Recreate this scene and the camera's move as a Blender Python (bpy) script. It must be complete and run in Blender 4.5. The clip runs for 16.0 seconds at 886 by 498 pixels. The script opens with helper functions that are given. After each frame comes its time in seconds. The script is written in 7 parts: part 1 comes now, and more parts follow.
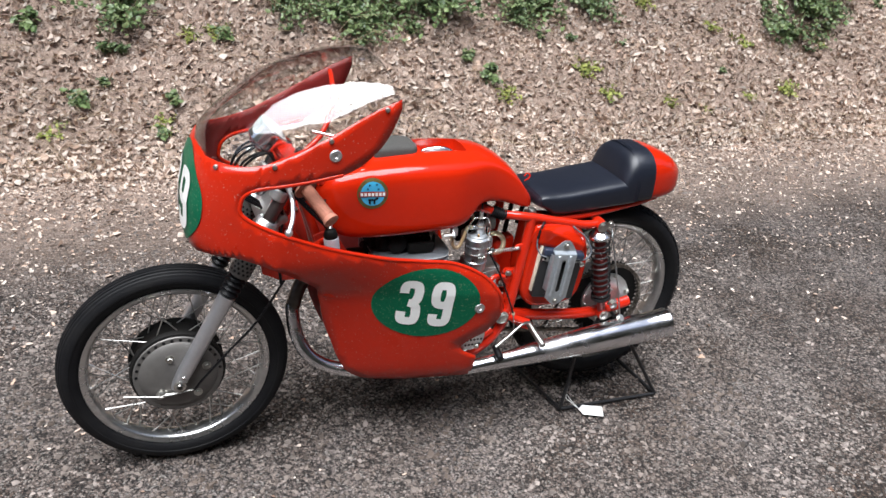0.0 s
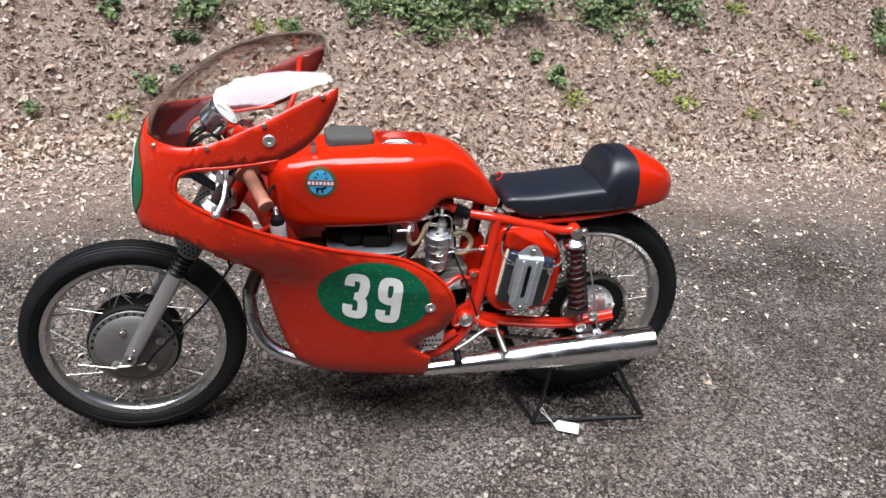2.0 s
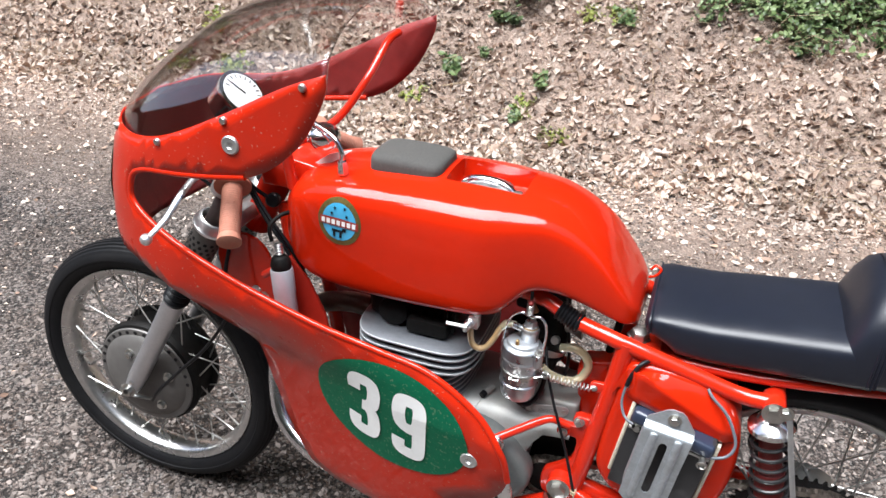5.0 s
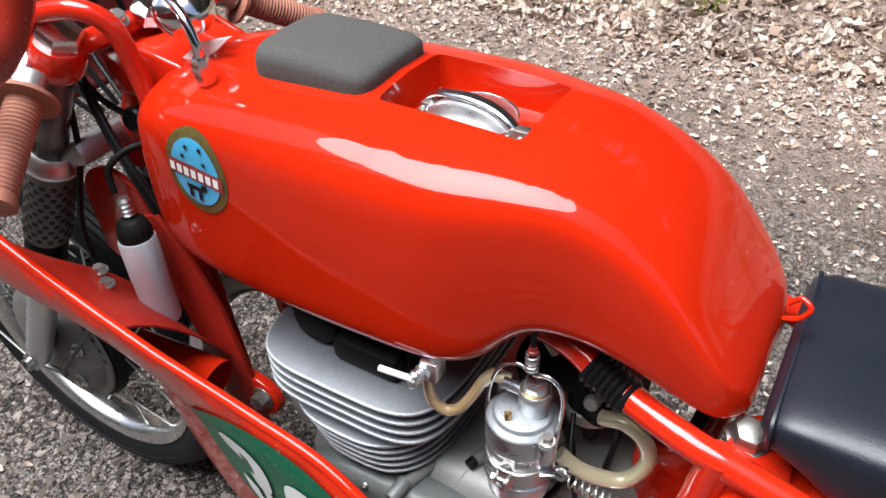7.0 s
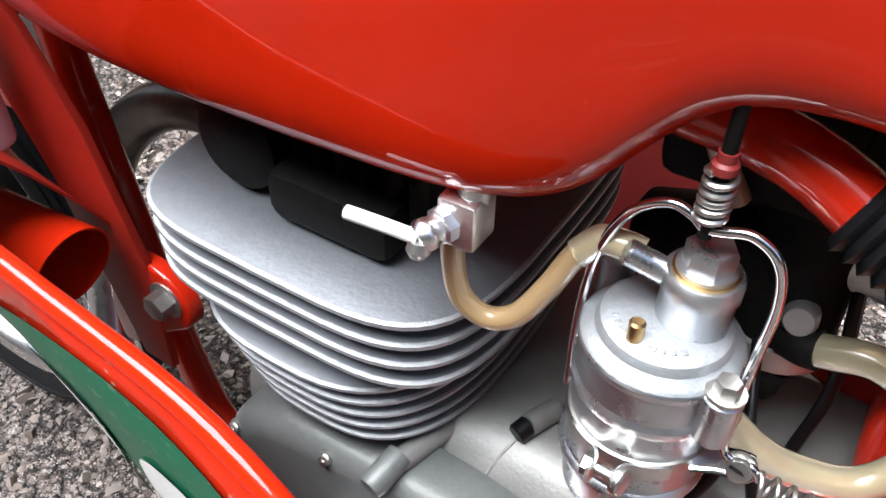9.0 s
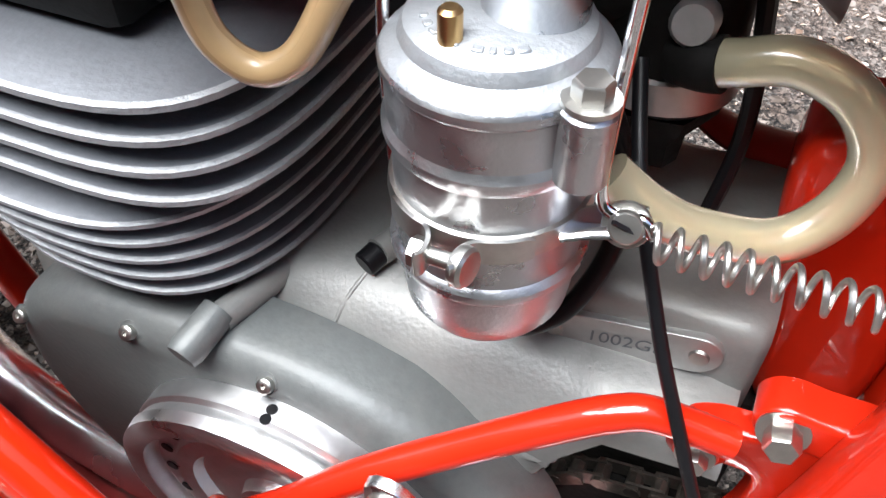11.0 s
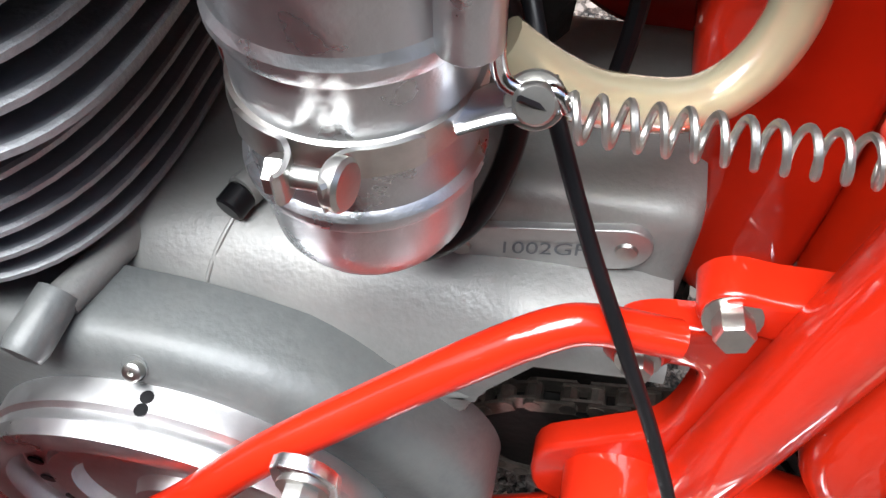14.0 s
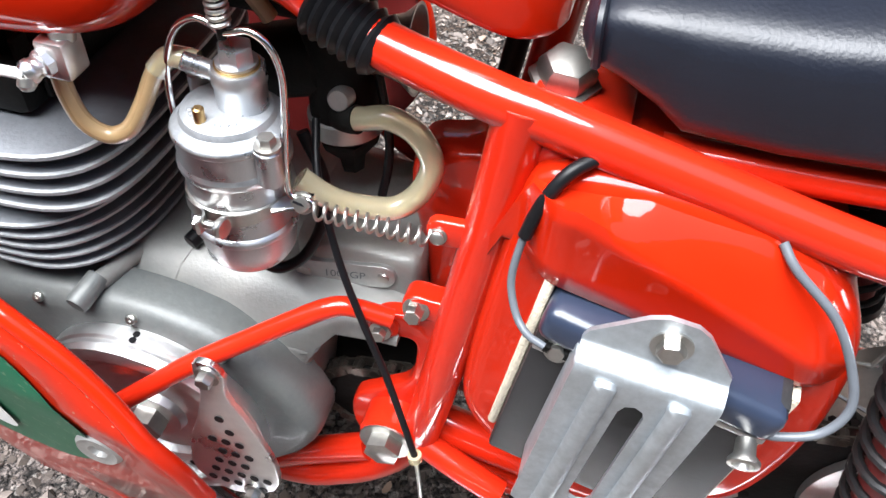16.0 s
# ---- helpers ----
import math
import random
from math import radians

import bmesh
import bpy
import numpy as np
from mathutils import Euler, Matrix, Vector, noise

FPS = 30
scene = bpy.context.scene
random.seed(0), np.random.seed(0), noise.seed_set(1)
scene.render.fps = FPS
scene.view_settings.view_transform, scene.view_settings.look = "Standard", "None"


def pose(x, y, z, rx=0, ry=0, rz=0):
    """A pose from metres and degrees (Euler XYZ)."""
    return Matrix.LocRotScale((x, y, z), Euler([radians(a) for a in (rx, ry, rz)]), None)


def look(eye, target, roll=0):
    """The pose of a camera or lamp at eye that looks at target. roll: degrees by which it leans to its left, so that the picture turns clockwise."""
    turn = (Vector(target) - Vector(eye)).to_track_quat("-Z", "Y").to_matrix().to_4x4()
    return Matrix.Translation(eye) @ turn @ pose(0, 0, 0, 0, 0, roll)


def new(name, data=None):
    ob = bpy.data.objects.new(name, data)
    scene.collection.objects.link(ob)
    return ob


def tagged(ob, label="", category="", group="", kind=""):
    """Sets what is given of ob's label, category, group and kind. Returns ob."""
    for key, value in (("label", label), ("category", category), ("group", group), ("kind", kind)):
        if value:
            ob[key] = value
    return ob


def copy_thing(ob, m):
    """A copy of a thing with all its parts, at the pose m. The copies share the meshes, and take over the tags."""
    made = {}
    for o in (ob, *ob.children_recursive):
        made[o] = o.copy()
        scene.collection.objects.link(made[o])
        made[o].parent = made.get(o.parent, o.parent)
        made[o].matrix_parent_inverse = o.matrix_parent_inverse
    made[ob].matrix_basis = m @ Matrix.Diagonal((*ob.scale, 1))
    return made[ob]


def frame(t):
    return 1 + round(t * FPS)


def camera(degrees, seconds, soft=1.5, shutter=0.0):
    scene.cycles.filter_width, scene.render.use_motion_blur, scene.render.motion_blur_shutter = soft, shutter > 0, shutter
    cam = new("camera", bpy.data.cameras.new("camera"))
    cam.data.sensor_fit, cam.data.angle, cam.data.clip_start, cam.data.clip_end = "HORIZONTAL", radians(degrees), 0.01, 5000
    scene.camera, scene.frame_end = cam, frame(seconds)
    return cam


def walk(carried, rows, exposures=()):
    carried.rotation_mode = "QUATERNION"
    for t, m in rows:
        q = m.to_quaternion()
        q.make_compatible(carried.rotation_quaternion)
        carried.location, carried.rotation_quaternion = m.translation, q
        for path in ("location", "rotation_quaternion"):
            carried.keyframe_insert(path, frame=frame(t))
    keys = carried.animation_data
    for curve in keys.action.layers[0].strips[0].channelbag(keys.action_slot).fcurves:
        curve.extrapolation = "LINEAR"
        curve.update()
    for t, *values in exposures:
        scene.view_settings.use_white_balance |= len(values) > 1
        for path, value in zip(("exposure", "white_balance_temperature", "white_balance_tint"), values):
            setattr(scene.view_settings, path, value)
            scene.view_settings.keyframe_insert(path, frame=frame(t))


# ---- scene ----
cam = camera(58.23, 16.0)
ROWS = [
    (0, -0.0696, -1.8874, 1.5572, -23.34, -25.85, 4.96),
    (0.5, 0.0275, -1.9112, 1.5650, -21.26, -25.96, 4.83),
    (1, 0.1520, -1.9517, 1.5664, -17.93, -26.06, 4.54),
    (1.5, 0.2731, -2.0100, 1.5735, -15.84, -26.14, 4.80),
    (2, 0.3608, -1.9666, 1.5482, -13.81, -26.32, 4.89),
    (2.5, 0.4907, -1.8257, 1.5053, -9.69, -26.58, 3.20),
    (3, 0.6007, -1.7006, 1.4885, -3.92, -27.01, 2.43),
    (3.5, 0.7459, -1.5891, 1.4621, 6.24, -27.41, 4.43),
    (4, 0.9006, -1.4662, 1.4264, 12.33, -27.58, 3.02),
    (4.5, 0.9703, -1.3137, 1.3797, 13.75, -27.52, 2.91),
    (4.7, 0.9966, -1.2478, 1.3764, 15.31, -27.63, 3.32),
    (6.8, 1.0022, -0.5542, 1.2153, 30.25, -37.28, -0.37),
    (7, 0.9781, -0.5143, 1.1737, 30.82, -38.20, -0.83),
    (7.5, 0.9258, -0.4353, 1.0440, 31.85, -40.70, -0.91),
    (8, 0.8843, -0.3853, 0.9607, 32.06, -40.70, -0.34),
    (8.5, 0.8584, -0.3474, 0.9037, 32.04, -40.66, 0.64),
    (9, 0.8451, -0.3178, 0.8612, 32.12, -41.09, 1.10),
    (9.5, 0.8485, -0.3041, 0.8121, 31.16, -43.87, 0.84),
    (10, 0.8680, -0.2882, 0.7838, 27.21, -45.24, 1.19),
    (10.2, 0.8744, -0.2830, 0.7752, 26.44, -45.57, 0.99),
    (12.3, 0.8387, -0.2375, 0.7289, 18.55, -50.76, -1.48),
    (12.5, 0.8365, -0.2351, 0.7228, 17.02, -51.03, -1.06),
    (13, 0.8359, -0.2359, 0.7120, 14.79, -51.93, -1.25),
    (13.5, 0.8400, -0.2334, 0.7095, 13.32, -52.44, -0.85),
    (14, 0.8577, -0.2380, 0.7147, 12.63, -52.39, -0.78),
    (14.5, 0.8918, -0.2584, 0.7417, 12.48, -52.08, -1.09),
    (15, 0.9327, -0.2870, 0.7764, 12.58, -50.72, -0.73),
    (15.5, 0.9629, -0.3410, 0.8368, 12.43, -48.68, 3.15),
    (16, 0.9994, -0.4006, 0.9081, 12.94, -46.75, 3.71),
]
EXPOSURES = [(0.0, 1.55), (3.5, 1.55), (4.7, 1.95), (6.8, 1.74), (7.5, 1.66), (8.2, 2.03), (10.2, 2.26), (12.3, 2.24), (14.5, 2.26), (16.0, 2.35)]
walk(cam, [(t, pose(x, y, z, 0, 0, yaw) @ pose(0, 0, 0, 90 + pitch) @ pose(0, 0, 0, 0, 0, roll)) for t, x, y, z, yaw, pitch, roll in ROWS], EXPOSURES)

# ---- light
world = bpy.data.worlds.new("sky")
scene.world = world
world.use_nodes = True
wn, wl = world.node_tree.nodes, world.node_tree.links
sky = wn.new("ShaderNodeTexSky")
sky.sky_type, sky.sun_disc = "NISHITA", False
sky.sun_elevation, sky.sun_rotation = radians(73), radians(228)
sky.air_density, sky.dust_density, sky.ozone_density = 1.0, 4.0, 1.5
wn["Background"].inputs["Strength"].default_value = 0.06
wl.new(sky.outputs[0], wn["Background"].inputs["Color"])
sun = new("sun", bpy.data.lights.new("sun", "SUN"))
sun.data.energy, sun.data.angle, sun.data.color = 3.5, radians(56), (0.90, 0.95, 1.0)
sun.matrix_world = look((-1.3, -1.7, 9.0), (0.6, 0.0, 0.0))


# ---- materials
def nodes_of(name):
    m = bpy.data.materials.new(name)
    m.use_nodes = True
    nt = m.node_tree
    return m, nt, nt.nodes["Principled BSDF"]


def add(nt, kind, **values):
    n = nt.nodes.new(kind)
    for key, value in values.items():
        if key in n.inputs:
            n.inputs[key].default_value = value
    return n


def surface(name, color, rough=0.5, metal=0.0, coat=0.0, scale=30.0, vary=0.15, bump=0.0, bump_scale=None, rough_vary=0.1, island=0.0,
            sheen=0.0, transmission=0.0, second=None, second_scale=4.0, second_amount=0.5, stretch=(1, 1, 1), spec=0.5, specks=None, speck_scale=170.0, speck_from=0.64):
    """A principled surface with variation at two scales, in object space."""
    m, nt, p = nodes_of(name)
    L = nt.links
    co = add(nt, "ShaderNodeTexCoord")
    mp = add(nt, "ShaderNodeMapping")
    mp.inputs["Scale"].default_value = stretch
    L.new(co.outputs["Object"], mp.inputs["Vector"])
    fine = add(nt, "ShaderNodeTexNoise", Scale=scale, Detail=6.0, Roughness=0.65)
    big = add(nt, "ShaderNodeTexNoise", Scale=second_scale, Detail=4.0, Roughness=0.6)
    L.new(mp.outputs[0], fine.inputs["Vector"])
    L.new(mp.outputs[0], big.inputs["Vector"])
    hsv = add(nt, "ShaderNodeHueSaturation")
    hsv.inputs["Color"].default_value = (*color, 1)
    mr = add(nt, "ShaderNodeMapRange")
    mr.inputs[1].default_value, mr.inputs[2].default_value = 0.25, 0.75
    mr.inputs[3].default_value, mr.inputs[4].default_value = 1 - vary, 1 + vary
    L.new(fine.outputs["Fac"], mr.inputs[0])
    value = mr.outputs[0]
    if island:
        geo = add(nt, "ShaderNodeNewGeometry")
        mi = add(nt, "ShaderNodeMapRange")
        mi.inputs[3].default_value, mi.inputs[4].default_value = 1 - island, 1 + island
        L.new(geo.outputs["Random Per Island"], mi.inputs[0])
        mul = add(nt, "ShaderNodeMath")
        mul.operation = "MULTIPLY"
        L.new(value, mul.inputs[0])
        L.new(mi.outputs[0], mul.inputs[1])
        value = mul.outputs[0]
    L.new(value, hsv.inputs["Value"])
    out = hsv.outputs[0]
    if second:
        ramp = add(nt, "ShaderNodeMapRange")
        ramp.inputs[1].default_value, ramp.inputs[2].default_value = 0.45, 0.65
        ramp.inputs[3].default_value, ramp.inputs[4].default_value = 0.0, second_amount
        L.new(big.outputs["Fac"], ramp.inputs[0])
        mix = add(nt, "ShaderNodeMixRGB")
        mix.inputs[2].default_value = (*second, 1)
        L.new(ramp.outputs[0], mix.inputs[0])
        L.new(out, mix.inputs[1])
        out = mix.outputs[0]
    if specks:
        dots = add(nt, "ShaderNodeTexNoise", Scale=speck_scale, Detail=2.0)
        L.new(co.outputs["Object"], dots.inputs["Vector"])
        cut = add(nt, "ShaderNodeMapRange")
        cut.inputs[1].default_value, cut.inputs[2].default_value = speck_from, speck_from + 0.04
        cut.inputs[4].default_value = 0.75
        L.new(dots.outputs["Fac"], cut.inputs[0])
        fleck = add(nt, "ShaderNodeMixRGB")
        fleck.inputs[2].default_value = (*specks, 1)
        L.new(cut.outputs[0], fleck.inputs[0])
        L.new(out, fleck.inputs[1])
        out = fleck.outputs[0]
    L.new(out, p.inputs["Base Color"])
    rr = add(nt, "ShaderNodeMapRange")
    rr.inputs[1].default_value, rr.inputs[2].default_value = 0.3, 0.7
    rr.inputs[3].default_value, rr.inputs[4].default_value = max(0.01, rough * (1 - rough_vary)), min(1, rough * (1 + rough_vary))
    L.new(big.outputs["Fac"], rr.inputs[0])
    L.new(rr.outputs[0], p.inputs["Roughness"])
    p.inputs["Metallic"].default_value = metal
    p.inputs["Specular IOR Level"].default_value = spec
    p.inputs["Coat Weight"].default_value = coat
    p.inputs["Coat Roughness"].default_value = 0.03
    p.inputs["Sheen Weight"].default_value = sheen
    p.inputs["Transmission Weight"].default_value = transmission
    if bump:
        bn = add(nt, "ShaderNodeTexNoise", Scale=bump_scale or scale * 2, Detail=4.0)
        L.new(mp.outputs[0], bn.inputs["Vector"])
        b = add(nt, "ShaderNodeBump", Strength=bump, Distance=0.002)
        L.new(bn.outputs["Fac"], b.inputs["Height"])
        L.new(b.outputs[0], p.inputs["Normal"])
    return m


FAIRING = surface("dusty_red_gloss_paint", (0.43, 0.016, 0.0038), 0.3, 0, 0.6, 60, 0.05, second=(0.32, 0.022, 0.009), second_scale=14, second_amount=0.25, spec=0.1, specks=(0.34, 0.20, 0.15), speck_scale=210, speck_from=0.68)
RED = surface("red_gloss_paint", (0.47, 0.0155, 0.0028), 0.3, 0, 0.7, 60, 0.04, second=(0.39, 0.021, 0.007), second_scale=9, second_amount=0.15, spec=0.02)
RED_FRAME = surface("red_frame_paint", (0.52, 0.018, 0.005), 0.3, 0, 1.0, 50, 0.06, bump=0.05, bump_scale=120, spec=0.1)
INSIDE = surface("dull_red_inside", (0.32, 0.018, 0.010), 0.45, 0, 0.0, 40, 0.12, bump=0.1, bump_scale=90, spec=0.2)
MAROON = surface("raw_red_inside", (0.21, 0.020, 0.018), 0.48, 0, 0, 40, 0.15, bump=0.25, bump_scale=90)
GREEN = surface("green_number_disc", (0.004, 0.100, 0.048), 0.35, 0, 0.0, 120, 0.12, spec=0.12, specks=(0.10, 0.17, 0.10), speck_scale=190, speck_from=0.62)
WHITE = surface("white_numeral", (0.78, 0.78, 0.76), 0.45, 0, 0.2, 80, 0.04)
RUBBER = surface("tyre_rubber", (0.0075, 0.0075, 0.0085), 0.55, 0, 0, 70, 0.2, bump=0.15, second=(0.016, 0.015, 0.014), second_scale=14, second_amount=0.3, spec=0.15)
BLACK = surface("black_rubber_part", (0.006, 0.006, 0.007), 0.36, 0, 0, 60, 0.2, spec=0.22)
SILENCER = surface("satin_chrome", (0.74, 0.74, 0.76), 0.24, 1.0, 0, 50, 0.06, rough_vary=0.5, second=(0.58, 0.57, 0.57), second_scale=9, second_amount=0.3)
BLACK_STEEL = surface("black_painted_steel", (0.012, 0.012, 0.013), 0.4, 0, 0.2, 60, 0.2)
STANCHION = surface("worn_steel_tube", (0.20, 0.17, 0.165), 0.3, 0.85, 0, 90, 0.15, second=(0.12, 0.09, 0.085), second_scale=20, second_amount=0.5)
VINYL = surface("dark_navy_vinyl", (0.008, 0.010, 0.017), 0.40, 0, 0, 40, 0.15, bump=0.12, bump_scale=500, rough_vary=0.2)
FOAM = surface("grey_foam", (0.055, 0.052, 0.048), 0.85, 0, 0, 300, 0.25, bump=0.4, bump_scale=700)
ALU = surface("polished_aluminium", (0.83, 0.83, 0.83), 0.36, 1.0, 0, 90, 0.07, bump=0.05, bump_scale=300, rough_vary=0.35, second_scale=20)
CARB = surface("scuffed_polished_alloy", (0.50, 0.51, 0.525), 0.33, 0.95, 0, 70, 0.08, bump=0.09, bump_scale=700, rough_vary=0.45, second_scale=45, second=(0.60, 0.60, 0.61), second_amount=0.35)
LID = surface("cast_alloy_lid", (0.40, 0.42, 0.44), 0.48, 0.7, 0, 90, 0.1, bump=0.16, bump_scale=520, second=(0.32, 0.33, 0.35), second_scale=60, second_amount=0.4)
COIL = surface("brushed_can", (0.62, 0.65, 0.70), 0.40, 0.4, 0, 90, 0.06, bump=0.05, bump_scale=300, second_scale=20)
ALU_DULL = surface("weathered_aluminium", (0.52, 0.52, 0.51), 0.42, 0.85, 0, 120, 0.12, bump=0.12, bump_scale=220, second=(0.35, 0.34, 0.33), second_scale=18, second_amount=0.35)
CAST = surface("cast_alloy_case", (0.245, 0.245, 0.235), 0.46, 0.35, 0, 240, 0.06, bump=0.14, bump_scale=420, second=(0.40, 0.39, 0.36), second_scale=16, second_amount=0.35)
# fin faces are darkened for the tank's shade; machined rims stay lighter
FIN_RIM = surface("bare_fin_rim", (0.34, 0.35, 0.36), 0.5, 0.4, 0, 300, 0.15, bump=0.3, bump_scale=700)
FIN = surface("shade_darkened_fin_alloy", (0.17, 0.18, 0.195), 0.46, 0.4, 0, 200, 0.08, bump=0.15, bump_scale=400, second=(0.11, 0.11, 0.12), second_scale=22, second_amount=0.4)
COVER = surface("dark_grey_cover_paint", (0.105, 0.112, 0.110), 0.5, 0.15, 0.1, 200, 0.12, bump=0.14, bump_scale=330, second=(0.125, 0.127, 0.12), second_scale=25, second_amount=0.5)
CHROME = surface("chrome", (0.82, 0.82, 0.83), 0.17, 1.0, 0, 60, 0.03, rough_vary=0.5, second_scale=12)
STEEL = surface("zinc_steel", (0.50, 0.49, 0.46), 0.38, 1.0, 0, 150, 0.12, rough_vary=0.3)
CHAIN = surface("oily_chain_steel", (0.16, 0.14, 0.12), 0.35, 0.85, 0, 160, 0.4, island=0.4)
HEADER = surface("heat_darkened_steel", (0.13, 0.11, 0.095), 0.3, 0.9, 0, 60, 0.2, second=(0.06, 0.05, 0.05), second_scale=16, second_amount=0.6)
WIRE = surface("grey_plastic_wire", (0.10, 0.11, 0.125), 0.4, 0, 0, 60, 0.1)
GALVANISED = surface("galvanised_sheet", (0.50, 0.54, 0.57), 0.46, 0.85, 0, 160, 0.16, bump=0.1, bump_scale=240, second=(0.36, 0.37, 0.37), second_scale=30, second_amount=0.5)
# near-black base also holds the shade under the tank and between parts
DARK = surface("oily_dark_metal_and_shade", (0.0075, 0.007, 0.0065), 0.6, 0.1, 0, 120, 0.3, bump=0.2, bump_scale=200, spec=0.15)
FORK = surface("fork_alloy", (0.60, 0.60, 0.62), 0.34, 0.9, 0, 140, 0.06, second=(0.5, 0.5, 0.52), second_scale=18, second_amount=0.3)
SPOKE = surface("dull_steel_spoke", (0.44, 0.43, 0.41), 0.36, 0.9, 0, 150, 0.2)
HUB = surface("grey_hub_casting", (0.13, 0.122, 0.115), 0.5, 0.4, 0, 160, 0.1, bump=0.12, bump_scale=240, second=(0.08, 0.074, 0.068), second_scale=20, second_amount=0.4)
RIM = surface("alloy_rim", (0.58, 0.57, 0.56), 0.28, 0.95, 0, 100, 0.1, second=(0.42, 0.41, 0.39), second_scale=16, second_amount=0.4)
HOSE = surface("yellowed_fuel_hose", (0.45, 0.30, 0.15), 0.35, 0, 0.3, 60, 0.06, transmission=0.25)
CLEAR_HOSE = surface("milky_clear_hose", (0.74, 0.66, 0.44), 0.18, 0, 0.4, 60, 0.05, transmission=0.65)
GRIP = surface("brown_rubber_grip", (0.36, 0.145, 0.095), 0.7, 0, 0, 90, 0.12, bump=0.15)
PAPER = surface("white_card", (0.80, 0.79, 0.76), 0.8, 0, 0, 40, 0.04)
FELT = surface("cream_felt", (0.62, 0.55, 0.43), 0.95, 0, 0, 300, 0.2, bump=0.6, bump_scale=600)
BATTERY = surface("black_battery_case", (0.016, 0.016, 0.017), 0.45, 0, 0, 300, 0.2, bump=0.2, bump_scale=260, stretch=(1, 1, 6))
BATTERY_TOP = surface("navy_battery_lid", (0.02, 0.028, 0.05), 0.3, 0, 0.2, 60, 0.1)
BRASS = surface("brass", (0.55, 0.36, 0.16), 0.3, 1.0, 0, 80, 0.1)
BLUE = surface("badge_blue", (0.05, 0.36, 0.60), 0.35, 0, 0.6, 60, 0.05)
GOLD = surface("badge_gold_ring", (0.13, 0.10, 0.03), 0.4, 0.3, 0.3, 200, 0.3)
BADGE_RED = surface("badge_red_band", (0.30, 0.03, 0.02), 0.4, 0, 0.4, 80, 0.1)
CLOCK = surface("dial_face", (0.70, 0.70, 0.68), 0.4, 0, 0.2, 60, 0.04)
STEM = surface("brown_stem", (0.12, 0.075, 0.045), 0.8, 0, 0, 60, 0.25)
TWIG = surface("dry_stalk", (0.36, 0.27, 0.18), 0.85, 0, 0, 60, 0.2, island=0.3)
PEBBLE = surface("gravel_stone", (0.168, 0.141, 0.126), 0.85, 0, 0, 60, 0.3, bump=0.3, island=0.85, second=(0.075, 0.052, 0.038), second_scale=1.9, second_amount=0.7)


def leaf_material(name, colors, rough=0.6):
    m, nt, p = nodes_of(name)
    L = nt.links
    geo = add(nt, "ShaderNodeNewGeometry")
    ramp = add(nt, "ShaderNodeValToRGB")
    els = ramp.color_ramp.elements
    for k, c in enumerate(colors):
        e = els[k] if k < 2 else els.new(0.5)
        e.position, e.color = k / (len(colors) - 1), (*c, 1)
    L.new(geo.outputs["Random Per Island"], ramp.inputs[0])
    nz = add(nt, "ShaderNodeTexNoise", Scale=70.0, Detail=3.0)
    mix = add(nt, "ShaderNodeMixRGB")
    mix.blend_type = "MULTIPLY"
    mix.inputs[0].default_value = 0.6
    L.new(ramp.outputs[0], mix.inputs[1])
    L.new(nz.outputs["Fac"], mix.inputs[2])
    bright = add(nt, "ShaderNodeHueSaturation")
    co = add(nt, "ShaderNodeTexCoord")
    patch_noise = add(nt, "ShaderNodeTexNoise", Scale=1.6, Detail=6.0, Roughness=0.65)
    L.new(co.outputs["Object"], patch_noise.inputs["Vector"])
    span = add(nt, "ShaderNodeMapRange")
    span.inputs[1].default_value, span.inputs[2].default_value = 0.36, 0.64
    span.inputs[3].default_value, span.inputs[4].default_value = 0.95, 1.5
    L.new(patch_noise.outputs["Fac"], span.inputs[0])
    L.new(span.outputs[0], bright.inputs["Value"])
    L.new(mix.outputs[0], bright.inputs["Color"])
    L.new(bright.outputs[0], p.inputs["Base Color"])
    p.inputs["Roughness"].default_value = rough
    return m


DEAD_LEAF = leaf_material("dead_leaf", [(0.105, 0.055, 0.036), (0.50, 0.345, 0.255), (0.68, 0.54, 0.445), (0.22, 0.125, 0.088), (0.70, 0.60, 0.52)], 0.7)
GREEN_LEAF = leaf_material("green_leaf", [(0.05, 0.09, 0.03), (0.15, 0.22, 0.08), (0.30, 0.37, 0.17)], 0.4)
LIME_LEAF = leaf_material("yellow_green_leaf", [(0.24, 0.27, 0.05), (0.40, 0.42, 0.10), (0.13, 0.18, 0.04)], 0.5)


